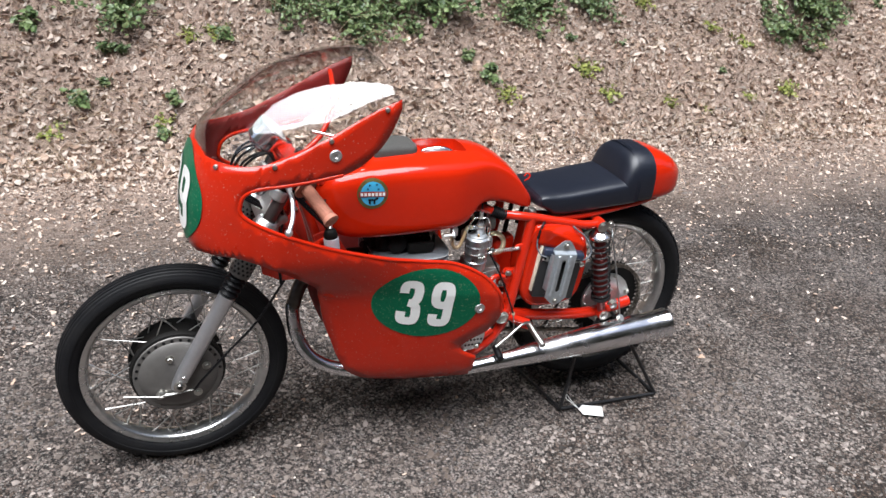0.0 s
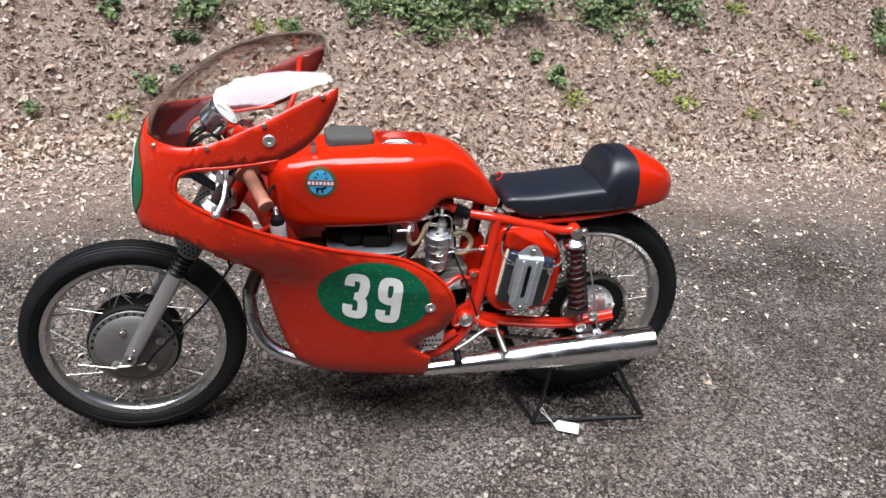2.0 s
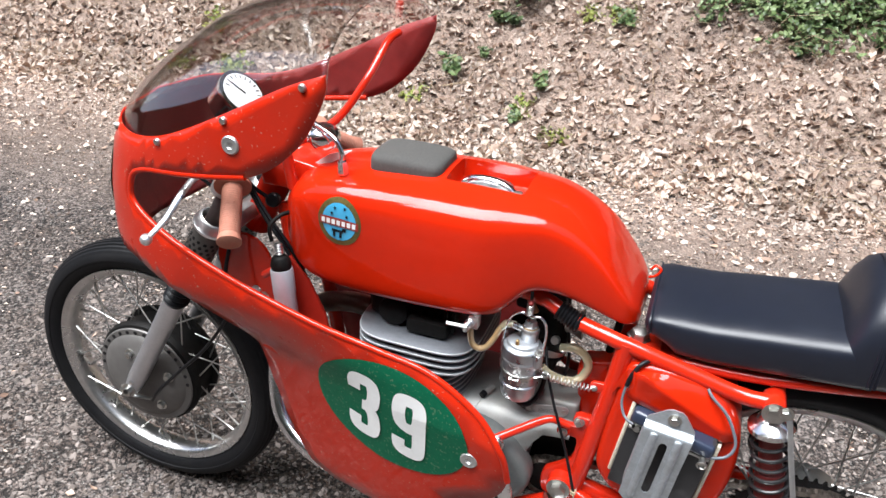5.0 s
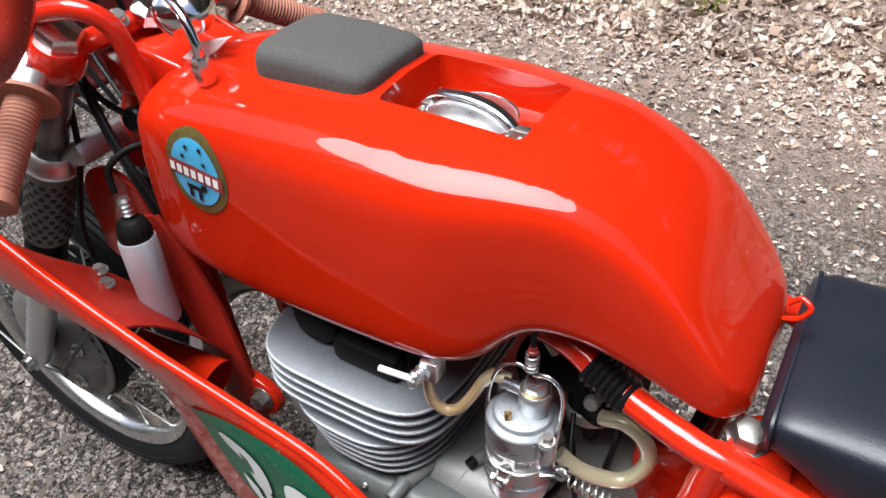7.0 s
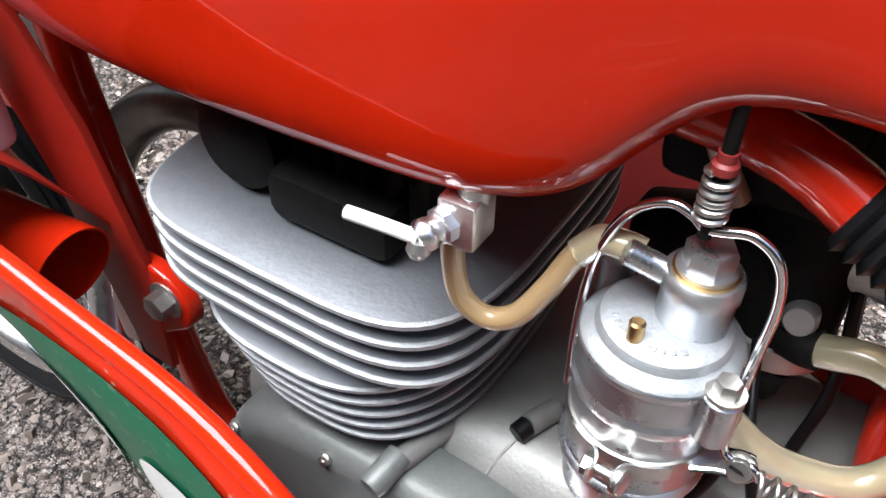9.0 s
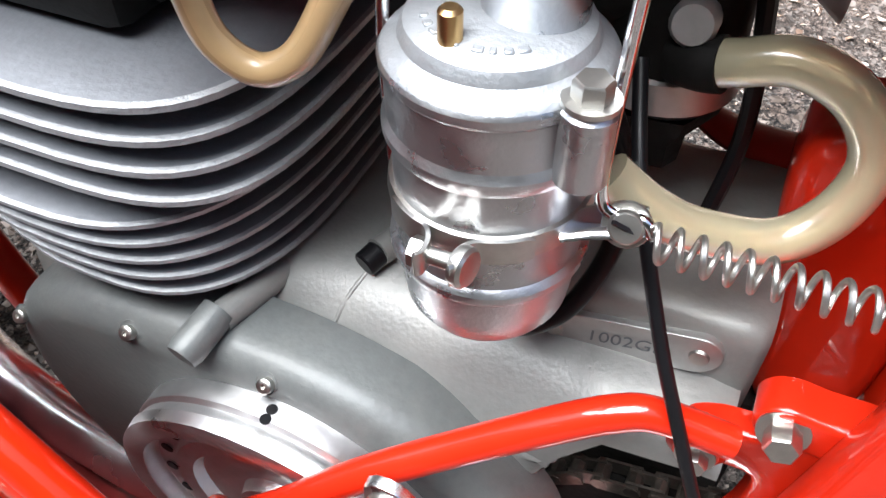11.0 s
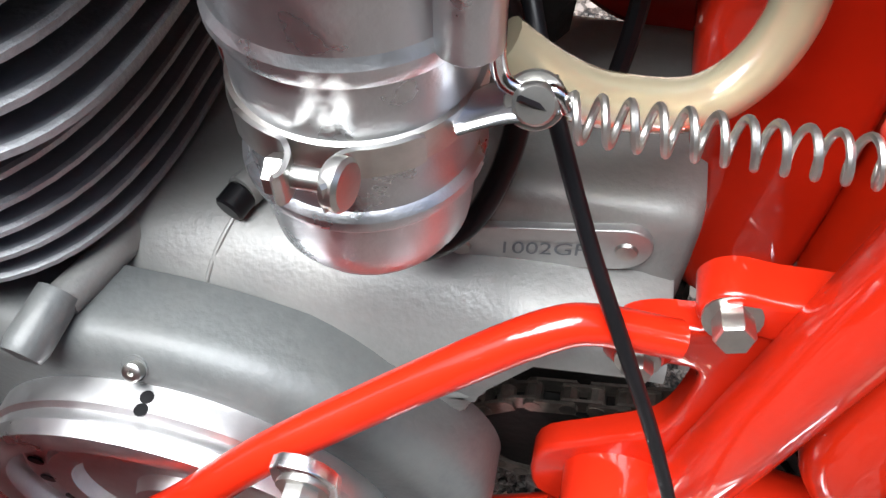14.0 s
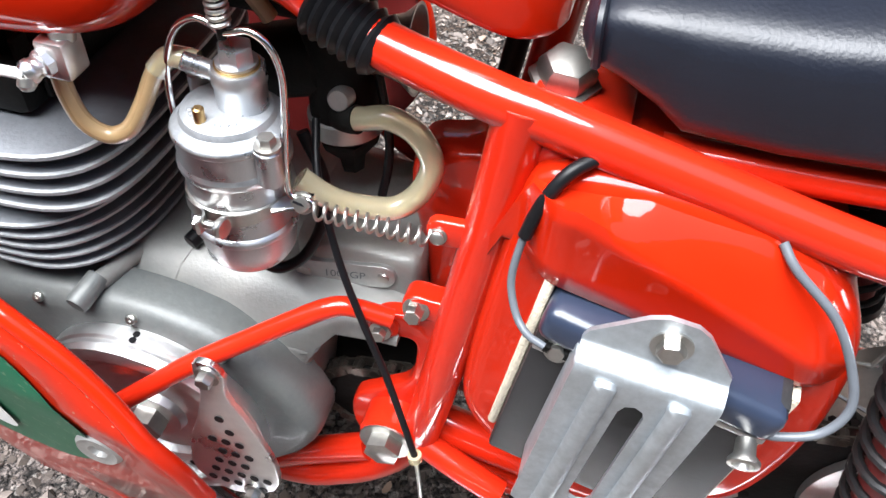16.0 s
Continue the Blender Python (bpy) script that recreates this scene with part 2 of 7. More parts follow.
def ground_material():
    m, nt, p = nodes_of("gravel_and_litter")
    L = nt.links
    co = add(nt, "ShaderNodeTexCoord")
    sep = add(nt, "ShaderNodeSeparateXYZ")
    L.new(co.outputs["Object"], sep.inputs[0])
    stones = add(nt, "ShaderNodeTexVoronoi", Scale=95.0)
    stones2 = add(nt, "ShaderNodeTexVoronoi", Scale=230.0)
    big = add(nt, "ShaderNodeTexNoise", Scale=1.7, Detail=9.0, Roughness=0.68)
    fine = add(nt, "ShaderNodeTexNoise", Scale=420.0, Detail=3.0)
    for n in (stones, stones2, big, fine):
        L.new(co.outputs["Object"], n.inputs["Vector"])
    grey = add(nt, "ShaderNodeValToRGB")
    e = grey.color_ramp.elements
    e[0].color, e[1].color = (0.024, 0.019, 0.0165, 1), (0.225, 0.190, 0.172, 1)
    e[0].position, e[1].position = 0.31, 0.72
    sepc = add(nt, "ShaderNodeSeparateColor")
    L.new(stones.outputs["Color"], sepc.inputs[0])
    sepd = add(nt, "ShaderNodeSeparateColor")
    L.new(stones2.outputs["Color"], sepd.inputs[0])
    mean = add(nt, "ShaderNodeMixRGB")
    mean.inputs[0].default_value = 0.5
    L.new(sepc.outputs[0], mean.inputs[1])
    L.new(sepd.outputs[1], mean.inputs[2])
    L.new(mean.outputs[0], grey.inputs[0])
    soil = add(nt, "ShaderNodeMixRGB")
    soil.blend_type = "MULTIPLY"
    sr = add(nt, "ShaderNodeValToRGB")
    sr.color_ramp.elements[0].color, sr.color_ramp.elements[1].color = (0.46, 0.345, 0.270, 1), (1.22, 1.20, 1.21, 1)
    sr.color_ramp.elements[0].position, sr.color_ramp.elements[1].position = 0.38, 0.62
    L.new(big.outputs["Fac"], sr.inputs[0])
    soil.inputs[0].default_value = 1.0
    L.new(grey.outputs[0], soil.inputs[1])
    L.new(sr.outputs[0], soil.inputs[2])
    # crevice shade painted between the stones, and a few pale chips
    joint = add(nt, "ShaderNodeMapRange")
    joint.inputs[1].default_value, joint.inputs[2].default_value = 0.25, 0.75
    joint.inputs[3].default_value, joint.inputs[4].default_value = 1.2, 0.4
    L.new(stones.outputs["Distance"], joint.inputs[0])
    crevice_shade = add(nt, "ShaderNodeHueSaturation")
    L.new(joint.outputs[0], crevice_shade.inputs["Value"])
    L.new(soil.outputs[0], crevice_shade.inputs["Color"])
    chips = add(nt, "ShaderNodeTexVoronoi", Scale=150.0)
    L.new(co.outputs["Object"], chips.inputs["Vector"])
    chip_random = add(nt, "ShaderNodeSeparateColor")
    L.new(chips.outputs["Color"], chip_random.inputs[0])
    pick = add(nt, "ShaderNodeMapRange")
    pick.inputs[1].default_value, pick.inputs[2].default_value = 0.86, 0.90
    pick.inputs[4].default_value = 0.30
    L.new(chip_random.outputs[2], pick.inputs[0])
    pale = add(nt, "ShaderNodeMixRGB")
    pale.inputs[2].default_value = (0.50, 0.46, 0.42, 1)
    L.new(pick.outputs[0], pale.inputs[0])
    L.new(crevice_shade.outputs[0], pale.inputs[1])
    # earth of the bank under the leaves
    earth = add(nt, "ShaderNodeValToRGB")
    earth.color_ramp.elements[0].color, earth.color_ramp.elements[1].color = (0.23, 0.150, 0.112, 1), (0.64, 0.49, 0.40, 1)
    earth.color_ramp.elements[0].position, earth.color_ramp.elements[1].position = 0.33, 0.68
    en = add(nt, "ShaderNodeTexNoise", Scale=26.0, Detail=8.0, Roughness=0.75)
    L.new(co.outputs["Object"], en.inputs["Vector"])
    L.new(en.outputs["Fac"], earth.inputs[0])
    wob = add(nt, "ShaderNodeMath")
    wob.operation = "MULTIPLY_ADD"
    wob.inputs[1].default_value = 0.9
    L.new(big.outputs["Fac"], wob.inputs[0])
    L.new(sep.outputs["Y"], wob.inputs[2])
    edge = add(nt, "ShaderNodeMapRange")
    edge.inputs[1].default_value, edge.inputs[2].default_value = 1.45, 2.6
    L.new(wob.outputs[0], edge.inputs[0])
    both = add(nt, "ShaderNodeMixRGB")
    L.new(edge.outputs[0], both.inputs[0])
    L.new(pale.outputs[0], both.inputs[1])
    L.new(earth.outputs[0], both.inputs[2])
    L.new(both.outputs[0], p.inputs["Base Color"])
    p.inputs["Roughness"].default_value = 0.9
    b1 = add(nt, "ShaderNodeBump", Strength=1.0, Distance=0.012)
    L.new(stones.outputs["Distance"], b1.inputs["Height"])
    b2 = add(nt, "ShaderNodeBump", Strength=0.9, Distance=0.006)
    L.new(stones2.outputs["Distance"], b2.inputs["Height"])
    b3 = add(nt, "ShaderNodeBump", Strength=0.5, Distance=0.002)
    L.new(fine.outputs["Fac"], b3.inputs["Height"])
    b1.invert = b2.invert = True
    L.new(b1.outputs[0], b2.inputs["Normal"])
    L.new(b2.outputs[0], b3.inputs["Normal"])
    L.new(b3.outputs[0], p.inputs["Normal"])
    return m


GROUND = ground_material()


def screen_material():
    m, nt, p = nodes_of("clear_acrylic")
    L = nt.links
    out = nt.nodes["Material Output"]
    clear = add(nt, "ShaderNodeBsdfTransparent")
    clear.inputs["Color"].default_value = (0.99, 0.99, 0.985, 1)
    gloss = add(nt, "ShaderNodeBsdfGlossy", Roughness=0.03)
    lw = add(nt, "ShaderNodeLayerWeight", Blend=0.5)
    curve = add(nt, "ShaderNodeMath")
    curve.operation = "POWER"
    curve.inputs[1].default_value = 3.0
    L.new(lw.outputs["Facing"], curve.inputs[0])
    fr = add(nt, "ShaderNodeMapRange")
    fr.inputs[3].default_value, fr.inputs[4].default_value = 0.034, 0.95
    L.new(curve.outputs[0], fr.inputs[0])
    mix = add(nt, "ShaderNodeMixShader")
    L.new(fr.outputs[0], mix.inputs[0])
    L.new(clear.outputs[0], mix.inputs[1])
    L.new(gloss.outputs[0], mix.inputs[2])
    L.new(mix.outputs[0], out.inputs["Surface"])
    return m


SCREEN = screen_material()


# ---- mesh helpers
def part(name, bm, material, parent=None, label="", smooth=40):
    """Links a bmesh as one mesh object under a thing or a part."""
    me = bpy.data.meshes.new(name)
    bm.normal_update()
    bm.to_mesh(me)
    bm.free()
    for m in material if isinstance(material, (list, tuple)) else (material,):
        me.materials.append(m)
    ob = new(name, me)
    if smooth:
        me.shade_smooth()
        me.set_sharp_from_angle(angle=radians(smooth))
    if parent:
        ob.parent = parent
    if label:
        tagged(ob, label)
    return ob


def spline(points, per=8, closed=False):
    """Catmull-Rom through the points."""
    pts = [np.array(p, float) for p in points]
    n = len(pts)
    out = []
    for i in range(n if closed else n - 1):
        p1, p2 = pts[i], pts[(i + 1) % n]
        p0 = pts[i - 1] if i or closed else 2 * p1 - p2
        p3 = pts[(i + 2) % n] if closed or i + 2 < n else 2 * p2 - p1
        for k in range(per):
            t = k / per
            out.append(0.5 * (2 * p1 + (p2 - p0) * t + (2 * p0 - 5 * p1 + 4 * p2 - p3) * t * t + (3 * p1 - p0 - 3 * p2 + p3) * t**3))
    if not closed:
        out.append(pts[-1])
    return out


def sweep(bm, path, radius, seg=12, caps=True, flat=1.0):
    """A tube along the path; radius is a number or one for each point."""
    path = [Vector(p) for p in path]
    n = len(path)
    radii = [float(r) for r in radius] if hasattr(radius, "__len__") else [radius] * n
    side = None
    rings = []
    for i, p in enumerate(path):
        d = (path[min(i + 1, n - 1)] - path[max(i - 1, 0)]).normalized()
        if side is None:
            ref = Vector((0, 0, 1)) if abs(d.z) < 0.9 else Vector((0, 1, 0))
            side = d.cross(ref).normalized()
        side = (side - d * side.dot(d)).normalized()
        up = side.cross(d)
        rings.append([bm.verts.new(p + radii[i] * (math.cos(a) * side + flat * math.sin(a) * up)) for a in (2 * math.pi * k / seg for k in range(seg))])
    for a, b in zip(rings, rings[1:]):
        for k in range(seg):
            bm.faces.new((a[k], a[(k + 1) % seg], b[(k + 1) % seg], b[k]))
    if caps:
        bm.faces.new(rings[0][::-1])
        bm.faces.new(rings[-1])
    return bm


def tube(points, radius, seg=12, per=8, straight=False, flat=1.0):
    bm = bmesh.new()
    path = [np.array(p, float) for p in points] if straight else spline(points, per)
    if hasattr(radius, "__len__") and not straight:
        radius = np.interp(np.linspace(0, 1, len(path)), np.linspace(0, 1, len(radius)), radius)
    return sweep(bm, path, radius, seg, flat=flat)


def lathe(profile, at, axis, seg=32, bm=None, start=0.0, closed=False):
    """Turns a profile of (radius, along) round an axis through at."""
    bm = bm or bmesh.new()
    turn = Vector((0, 0, 1)).rotation_difference(Vector(axis).normalized()).to_matrix()
    at = Vector(at)
    rings = []
    for r, h in profile:
        if r < 1e-6:
            rings.append([bm.verts.new(at + turn @ Vector((0, 0, h)))])
        else:
            rings.append([bm.verts.new(at + turn @ Vector((r * math.cos(start + a), r * math.sin(start + a), h))) for a in (2 * math.pi * k / seg for k in range(seg))])
    pairs = list(zip(rings, rings[1:]))
    if closed:
        pairs.append((rings[-1], rings[0]))
    for a, b in pairs:
        for k in range(seg):
            k2 = (k + 1) % seg
            if len(a) == 1 and len(b) == 1:
                continue
            if len(a) == 1:
                bm.faces.new((a[0], b[k2], b[k]))
            elif len(b) == 1:
                bm.faces.new((a[k], a[k2], b[0]))
            else:
                bm.faces.new((a[k], a[k2], b[k2], b[k]))
    bmesh.ops.recalc_face_normals(bm, faces=bm.faces)
    return bm


def rod(a, b, r, seg=12, bevel=0.0):
    a, b = Vector(a), Vector(b)
    h = (b - a).length
    e = min(bevel, r * 0.6, h * 0.4)
    prof = [(0, 0), (r - e, 0), (r, e), (r, h - e), (r - e, h), (0, h)] if e else [(0, 0), (r, 0), (r, h), (0, h)]
    return lathe(prof, a, b - a, seg)


def hexbolt(at, axis, r=0.008, h=0.006, washer=True, bm=None):
    """A hexagon head on a washer, as one piece."""
    bm = bm or bmesh.new()
    if washer:
        lathe([(0, 0), (r * 1.45, 0), (r * 1.45, 0.0015), (0, 0.0015)], at, axis, 20, bm)
    lathe([(0, 0.0015), (r, 0.0015), (r, h), (r * 0.86, h + 0.001), (0, h + 0.001)], at, axis, 6, bm, start=0.3)
    return bm


def block(size, at, bevel=0.004, m=None, seg=2):
    bm = bmesh.new()
    bmesh.ops.create_cube(bm, size=1.0)
    bmesh.ops.scale(bm, vec=size, verts=bm.verts)
    if bevel:
        bmesh.ops.bevel(bm, geom=bm.edges[:], offset=bevel, segments=seg, affect="EDGES", profile=0.5)
    bmesh.ops.transform(bm, matrix=Matrix.Translation(at) @ (m or Matrix()), verts=bm.verts)
    return bm


def extrude(outline, y0, y1, bevel=0.004, seg=3, holes=()):
    """A plate with its outline in x and z, from y0 (towards the eye) to y1, its front edge rounded."""
    bm = bmesh.new()
    top = [bm.verts.new((x, y0, z)) for x, z in outline]
    f = bm.faces.new(top)
    r = bmesh.ops.extrude_face_region(bm, geom=[f])
    back = [v for v in r["geom"] if isinstance(v, bmesh.types.BMVert)]
    for v in back:
        v.co.y = y1
    bmesh.ops.recalc_face_normals(bm, faces=bm.faces)
    if bevel:
        edges = [e for e in bm.edges if abs(e.verts[0].co.y - y0) < 1e-6 and abs(e.verts[1].co.y - y0) < 1e-6]
        bmesh.ops.bevel(bm, geom=edges, offset=bevel, segments=seg, affect="EDGES", profile=0.5)
    bmesh.ops.triangulate(bm, faces=[f for f in bm.faces if len(f.verts) > 4])
    return bm


def coil(a, b, r, wire, turns, seg=8, steps=16, ends=True):
    """A coil spring from a to b."""
    a, b = Vector(a), Vector(b)
    d = (b - a).normalized()
    u = d.orthogonal().normalized()
    v = d.cross(u)
    n = int(turns * steps)
    pts = [a + (b - a) * (k / n) + r * (math.cos(2 * math.pi * k / steps) * u + math.sin(2 * math.pi * k / steps) * v) for k in range(n + 1)]
    if ends:
        pts = [a] + pts + [b]
    return sweep(bmesh.new(), pts, wire, seg)


def loft(sections, cap=True):
    """A skin over closed sections with the same number of points."""
    bm = bmesh.new()
    rings = [[bm.verts.new(p) for p in s] for s in sections]
    n = len(rings[0])
    for a, b in zip(rings, rings[1:]):
        for k in range(n):
            bm.faces.new((a[k], a[(k + 1) % n], b[(k + 1) % n], b[k]))
    if cap:
        bm.faces.new(rings[0][::-1])
        bm.faces.new(rings[-1])
    bmesh.ops.recalc_face_normals(bm, faces=bm.faces)
    return bm


def join(*meshes):
    """One bmesh out of several."""
    out = bmesh.new()
    for bm in meshes:
        me = bpy.data.meshes.new("joined")
        bm.to_mesh(me)
        bm.free()
        out.from_mesh(me)
        bpy.data.meshes.remove(me)
    return out


def mirrored(bm):
    for v in bm.verts:
        v.co.y = -v.co.y
    bmesh.ops.reverse_faces(bm, faces=bm.faces[:])
    return bm


def letters(text, size, bold=0.0, narrow=1.0):
    """A flat mesh of the built-in font, its middle at the origin, in x and y."""
    cu = bpy.data.curves.new("letters", "FONT")
    cu.body, cu.size, cu.offset, cu.align_x, cu.align_y = text, size, bold, "CENTER", "CENTER"
    cu.resolution_u = 6
    ob = new("letters", cu)
    bpy.context.view_layer.update()
    me = bpy.data.meshes.new_from_object(ob.evaluated_get(bpy.context.evaluated_depsgraph_get()))
    bpy.data.objects.remove(ob)
    bm = bmesh.new()
    bm.from_mesh(me)
    bpy.data.meshes.remove(me)
    for v in bm.verts:
        v.co.x *= narrow
    return bm


# ---- the ground: a gravel road, and a leaf-strewn bank behind the motorcycle
def value_noise(x, y, cell, seed):
    rng = np.random.default_rng(seed)
    table = rng.random((256, 256))
    u, v = x / cell, y / cell
    i, j = np.floor(u).astype(int), np.floor(v).astype(int)
    fu, fv = u - i, v - j
    fu, fv = fu * fu * (3 - 2 * fu), fv * fv * (3 - 2 * fv)
    g = lambda a, b: table[a % 256, b % 256]  # noqa: E731
    return (g(i, j) * (1 - fu) + g(i + 1, j) * fu) * (1 - fv) + (g(i, j + 1) * (1 - fu) + g(i + 1, j + 1) * fu) * fv - 0.5


def height(x, y):
    """The ground's height: flat gravel, and the bank that rises beyond it and, far behind, on the other side of the road."""
    x, y = np.asarray(x, float), np.asarray(y, float)
    foot = 2.33 + 0.2 * value_noise(x, 0 * y, 1.7, 1)
    up = np.clip(y - foot, 0, None)
    bank = np.where(up < 0.3, 1.3 * up**2, 0.117 + 0.78 * (up - 0.3))
    bank = 3.0 * (1 - np.exp(-bank / 3.0))
    other = np.clip(-y - 6.0, 0, None)
    bank = bank + 2.5 * (1 - np.exp(-0.4 * other / 2.5))
    rough = 0.012 * value_noise(x, y, 0.7, 2) + 0.008 * value_noise(x, y, 0.19, 3) + 0.006 * value_noise(x, y, 0.06, 4)
    rough = rough + np.clip(1.6 * up, 0, 1) * (0.14 * value_noise(x, y, 0.7, 5) + 0.07 * value_noise(x, y, 0.23, 6) + 0.03 * value_noise(x, y, 0.09, 7))
    return bank + rough - 0.004


def axis_steps(lo, hi, fine, far):
    inner = np.arange(lo, hi, fine)
    outer = np.geomspace(fine * 2, far, 40)
    return np.concatenate([(lo - outer)[::-1], inner, hi + outer])


def ground():
    xs, ys = axis_steps(-3.5, 7.0, 0.03, 300), axis_steps(-1.2, 5.0, 0.03, 300)
    gx, gy = np.meshgrid(xs, ys)
    co = np.stack([gx, gy, height(gx, gy)], -1).reshape(-1, 3)
    n, m = len(xs), len(ys)
    i = (np.arange(m - 1)[:, None] * n + np.arange(n - 1)[None]).ravel()
    faces = np.stack([i, i + 1, i + n + 1, i + n], -1)
    me = bpy.data.meshes.new("ground")
    me.from_pydata(co.tolist(), [], faces.tolist())
    me.materials.append(GROUND)
    me.shade_smooth()
    return tagged(new("ground", me), "grey gravel road with a brown earth bank rising beyond it", "ground", kind="structure")


ground()


def scatter(name, shapes, places, material, label, category):
    """Many small shapes as one object. shapes: (vertices, faces); places: rows of shape, matrix."""
    verts, faces, base = [], [], 0
    for k, m in places:
        v, f = shapes[k]
        verts.append(v @ np.array(m.to_3x3()).T + np.array(m.translation))
        faces += [[a + base for a in q] for q in f]
        base += len(v)
    me = bpy.data.meshes.new(name)
    me.from_pydata(np.concatenate(verts).tolist(), [], faces)
    me.materials.append(material)
    me.shade_smooth()
    me.set_sharp_from_angle(angle=radians(35))
    return tagged(new(name, me), label, category, kind="stuff")


def stone_shapes(count, seed):
    rng = random.Random(seed)
    shapes = []
    for _ in range(count):
        bm = bmesh.new()
        bmesh.ops.create_icosphere(bm, subdivisions=1, radius=1.0)
        for v in bm.verts:
            v.co *= rng.uniform(0.65, 1.2)
        shapes.append((np.array([v.co[:] for v in bm.verts]), [[v.index for v in f.verts] for f in bm.faces]))
        bm.free()
    return shapes


def leaf_shapes(count, seed):
    """Curled oval leaves of unit length."""
    rng = random.Random(seed)
    shapes = []
    for _ in range(count):
        wide, curl, bend = rng.uniform(0.20, 0.42), rng.uniform(-0.6, 0.9), rng.uniform(-0.9, 1.1)
        rows = []
        for t, w in ((0, 0.05), (0.22, 0.75), (0.5, 1.0), (0.78, 0.7), (1, 0.05)):
            z = bend * (t - 0.5) ** 2
            j = rng.uniform(0.6, 1.35)
            rows += [(t - 0.5, -w * wide * j, z + curl * w * wide), (t - 0.5, 0, z), (t - 0.5, w * wide * j, z + curl * w * wide)]
        faces = [[3 * r + c, 3 * r + c + 1, 3 * r + c + 4, 3 * r + c + 3] for r in range(4) for c in range(2)]
        shapes.append((np.array(rows), faces))
    return shapes


def scattered(count, seed, where, size, tilt, lift=0.0, sink=0.0, shapes=8, thin=1.0):
    rng = random.Random(seed)
    spots = [where(rng) for _ in range(count)]
    z = height([p[0] for p in spots], [p[1] for p in spots])
    out = []
    for (x, y), h in zip(spots, z):
        s = size(rng)
        turn = Euler((rng.gauss(0, tilt), rng.gauss(0, tilt), rng.uniform(0, 6.283)))
        out.append((rng.randrange(shapes), Matrix.LocRotScale((x, y, float(h) + lift * rng.random() - sink * s), turn, (s, s, s * thin * rng.uniform(0.6, 1.2)))))
    return out


STONES, LEAVES = stone_shapes(10, 5), leaf_shapes(10, 6)
road = lambda r: (r.uniform(-1.6, 4.2), r.uniform(-0.9, 2.6))  # noqa: E731
near = lambda r: (r.uniform(-0.8, 2.1), r.uniform(-0.7, 1.3))  # noqa: E731
places = scattered(19000, 1, road, lambda r: min(0.015, 0.003 + r.expovariate(280)), 0.6, sink=0.2, shapes=10, thin=0.7)
places += scattered(27000, 2, near, lambda r: min(0.014, 0.0022 + r.expovariate(370)), 0.6, sink=0.2, shapes=10, thin=0.7)
places += scattered(900, 9, road, lambda r: 0.006 + 0.010 * r.random() ** 2, 0.5, sink=0.3, shapes=10, thin=0.65)
scatter("gravel", STONES, places, PEBBLE, "loose grey and brown gravel stones lying on the road", "gravel")


def bank_spot(r):
    return r.uniform(-3.3, 6.8), 2.15 + 1.9 * r.random() ** 1.15


def foot_spot(r):
    return r.uniform(-3.3, 6.8), 2.4 - abs(r.gauss(0, 0.42))


def strewn_spot(r):
    return r.uniform(-3.3, 6.0), 2.3 - abs(r.gauss(0, 0.9))


places = scattered(52000, 3, bank_spot, lambda r: 0.013 + 0.042 * r.random() ** 2.0, 0.75, lift=0.03, shapes=10)
places += scattered(17000, 4, foot_spot, lambda r: 0.009 + 0.028 * r.random() ** 2.2, 0.5, lift=0.015, shapes=10)
places += scattered(17000, 10, strewn_spot, lambda r: 0.006 + 0.018 * r.random() ** 2.2, 0.35, lift=0.008, shapes=10)
places += scattered(60, 7, road, lambda r: r.uniform(0.02, 0.05), 0.25, lift=0.006, shapes=10)
scatter("leaf_litter", LEAVES, places, DEAD_LEAF, "dry brown fallen leaves covering the bank and road edge", "fallen leaves")


def twigs():
    rng = random.Random(8)
    bm = bmesh.new()
    for _ in range(2100):
        x, y = rng.uniform(-3.3, 6.8), 2.15 + abs(rng.gauss(0, 1)) * 0.9
        z = float(height(x, y))
        a, s, rise = rng.uniform(0, 6.283), rng.uniform(0.06, 0.36), rng.choice((0.05, 0.3, 0.6, 1.6))
        d = Vector((math.cos(a), math.sin(a), rise * rng.uniform(0.3, 1))).normalized()
        p = Vector((x, y, z))
        bend = Vector((rng.gauss(0, 0.15), rng.gauss(0, 0.15), rng.gauss(0, 0.1))) * s
        r = rng.uniform(0.0008, 0.0022)
        sweep(bm, [p, p + d * s * 0.5 + bend, p + d * s], [r, r * 0.8, r * 0.4], 4, caps=False)
    ob = part("dry_twigs", bm, TWIG)
    tagged(ob, "thin dry stalks and twigs lying on the bank", "twigs", kind="stuff")


twigs()


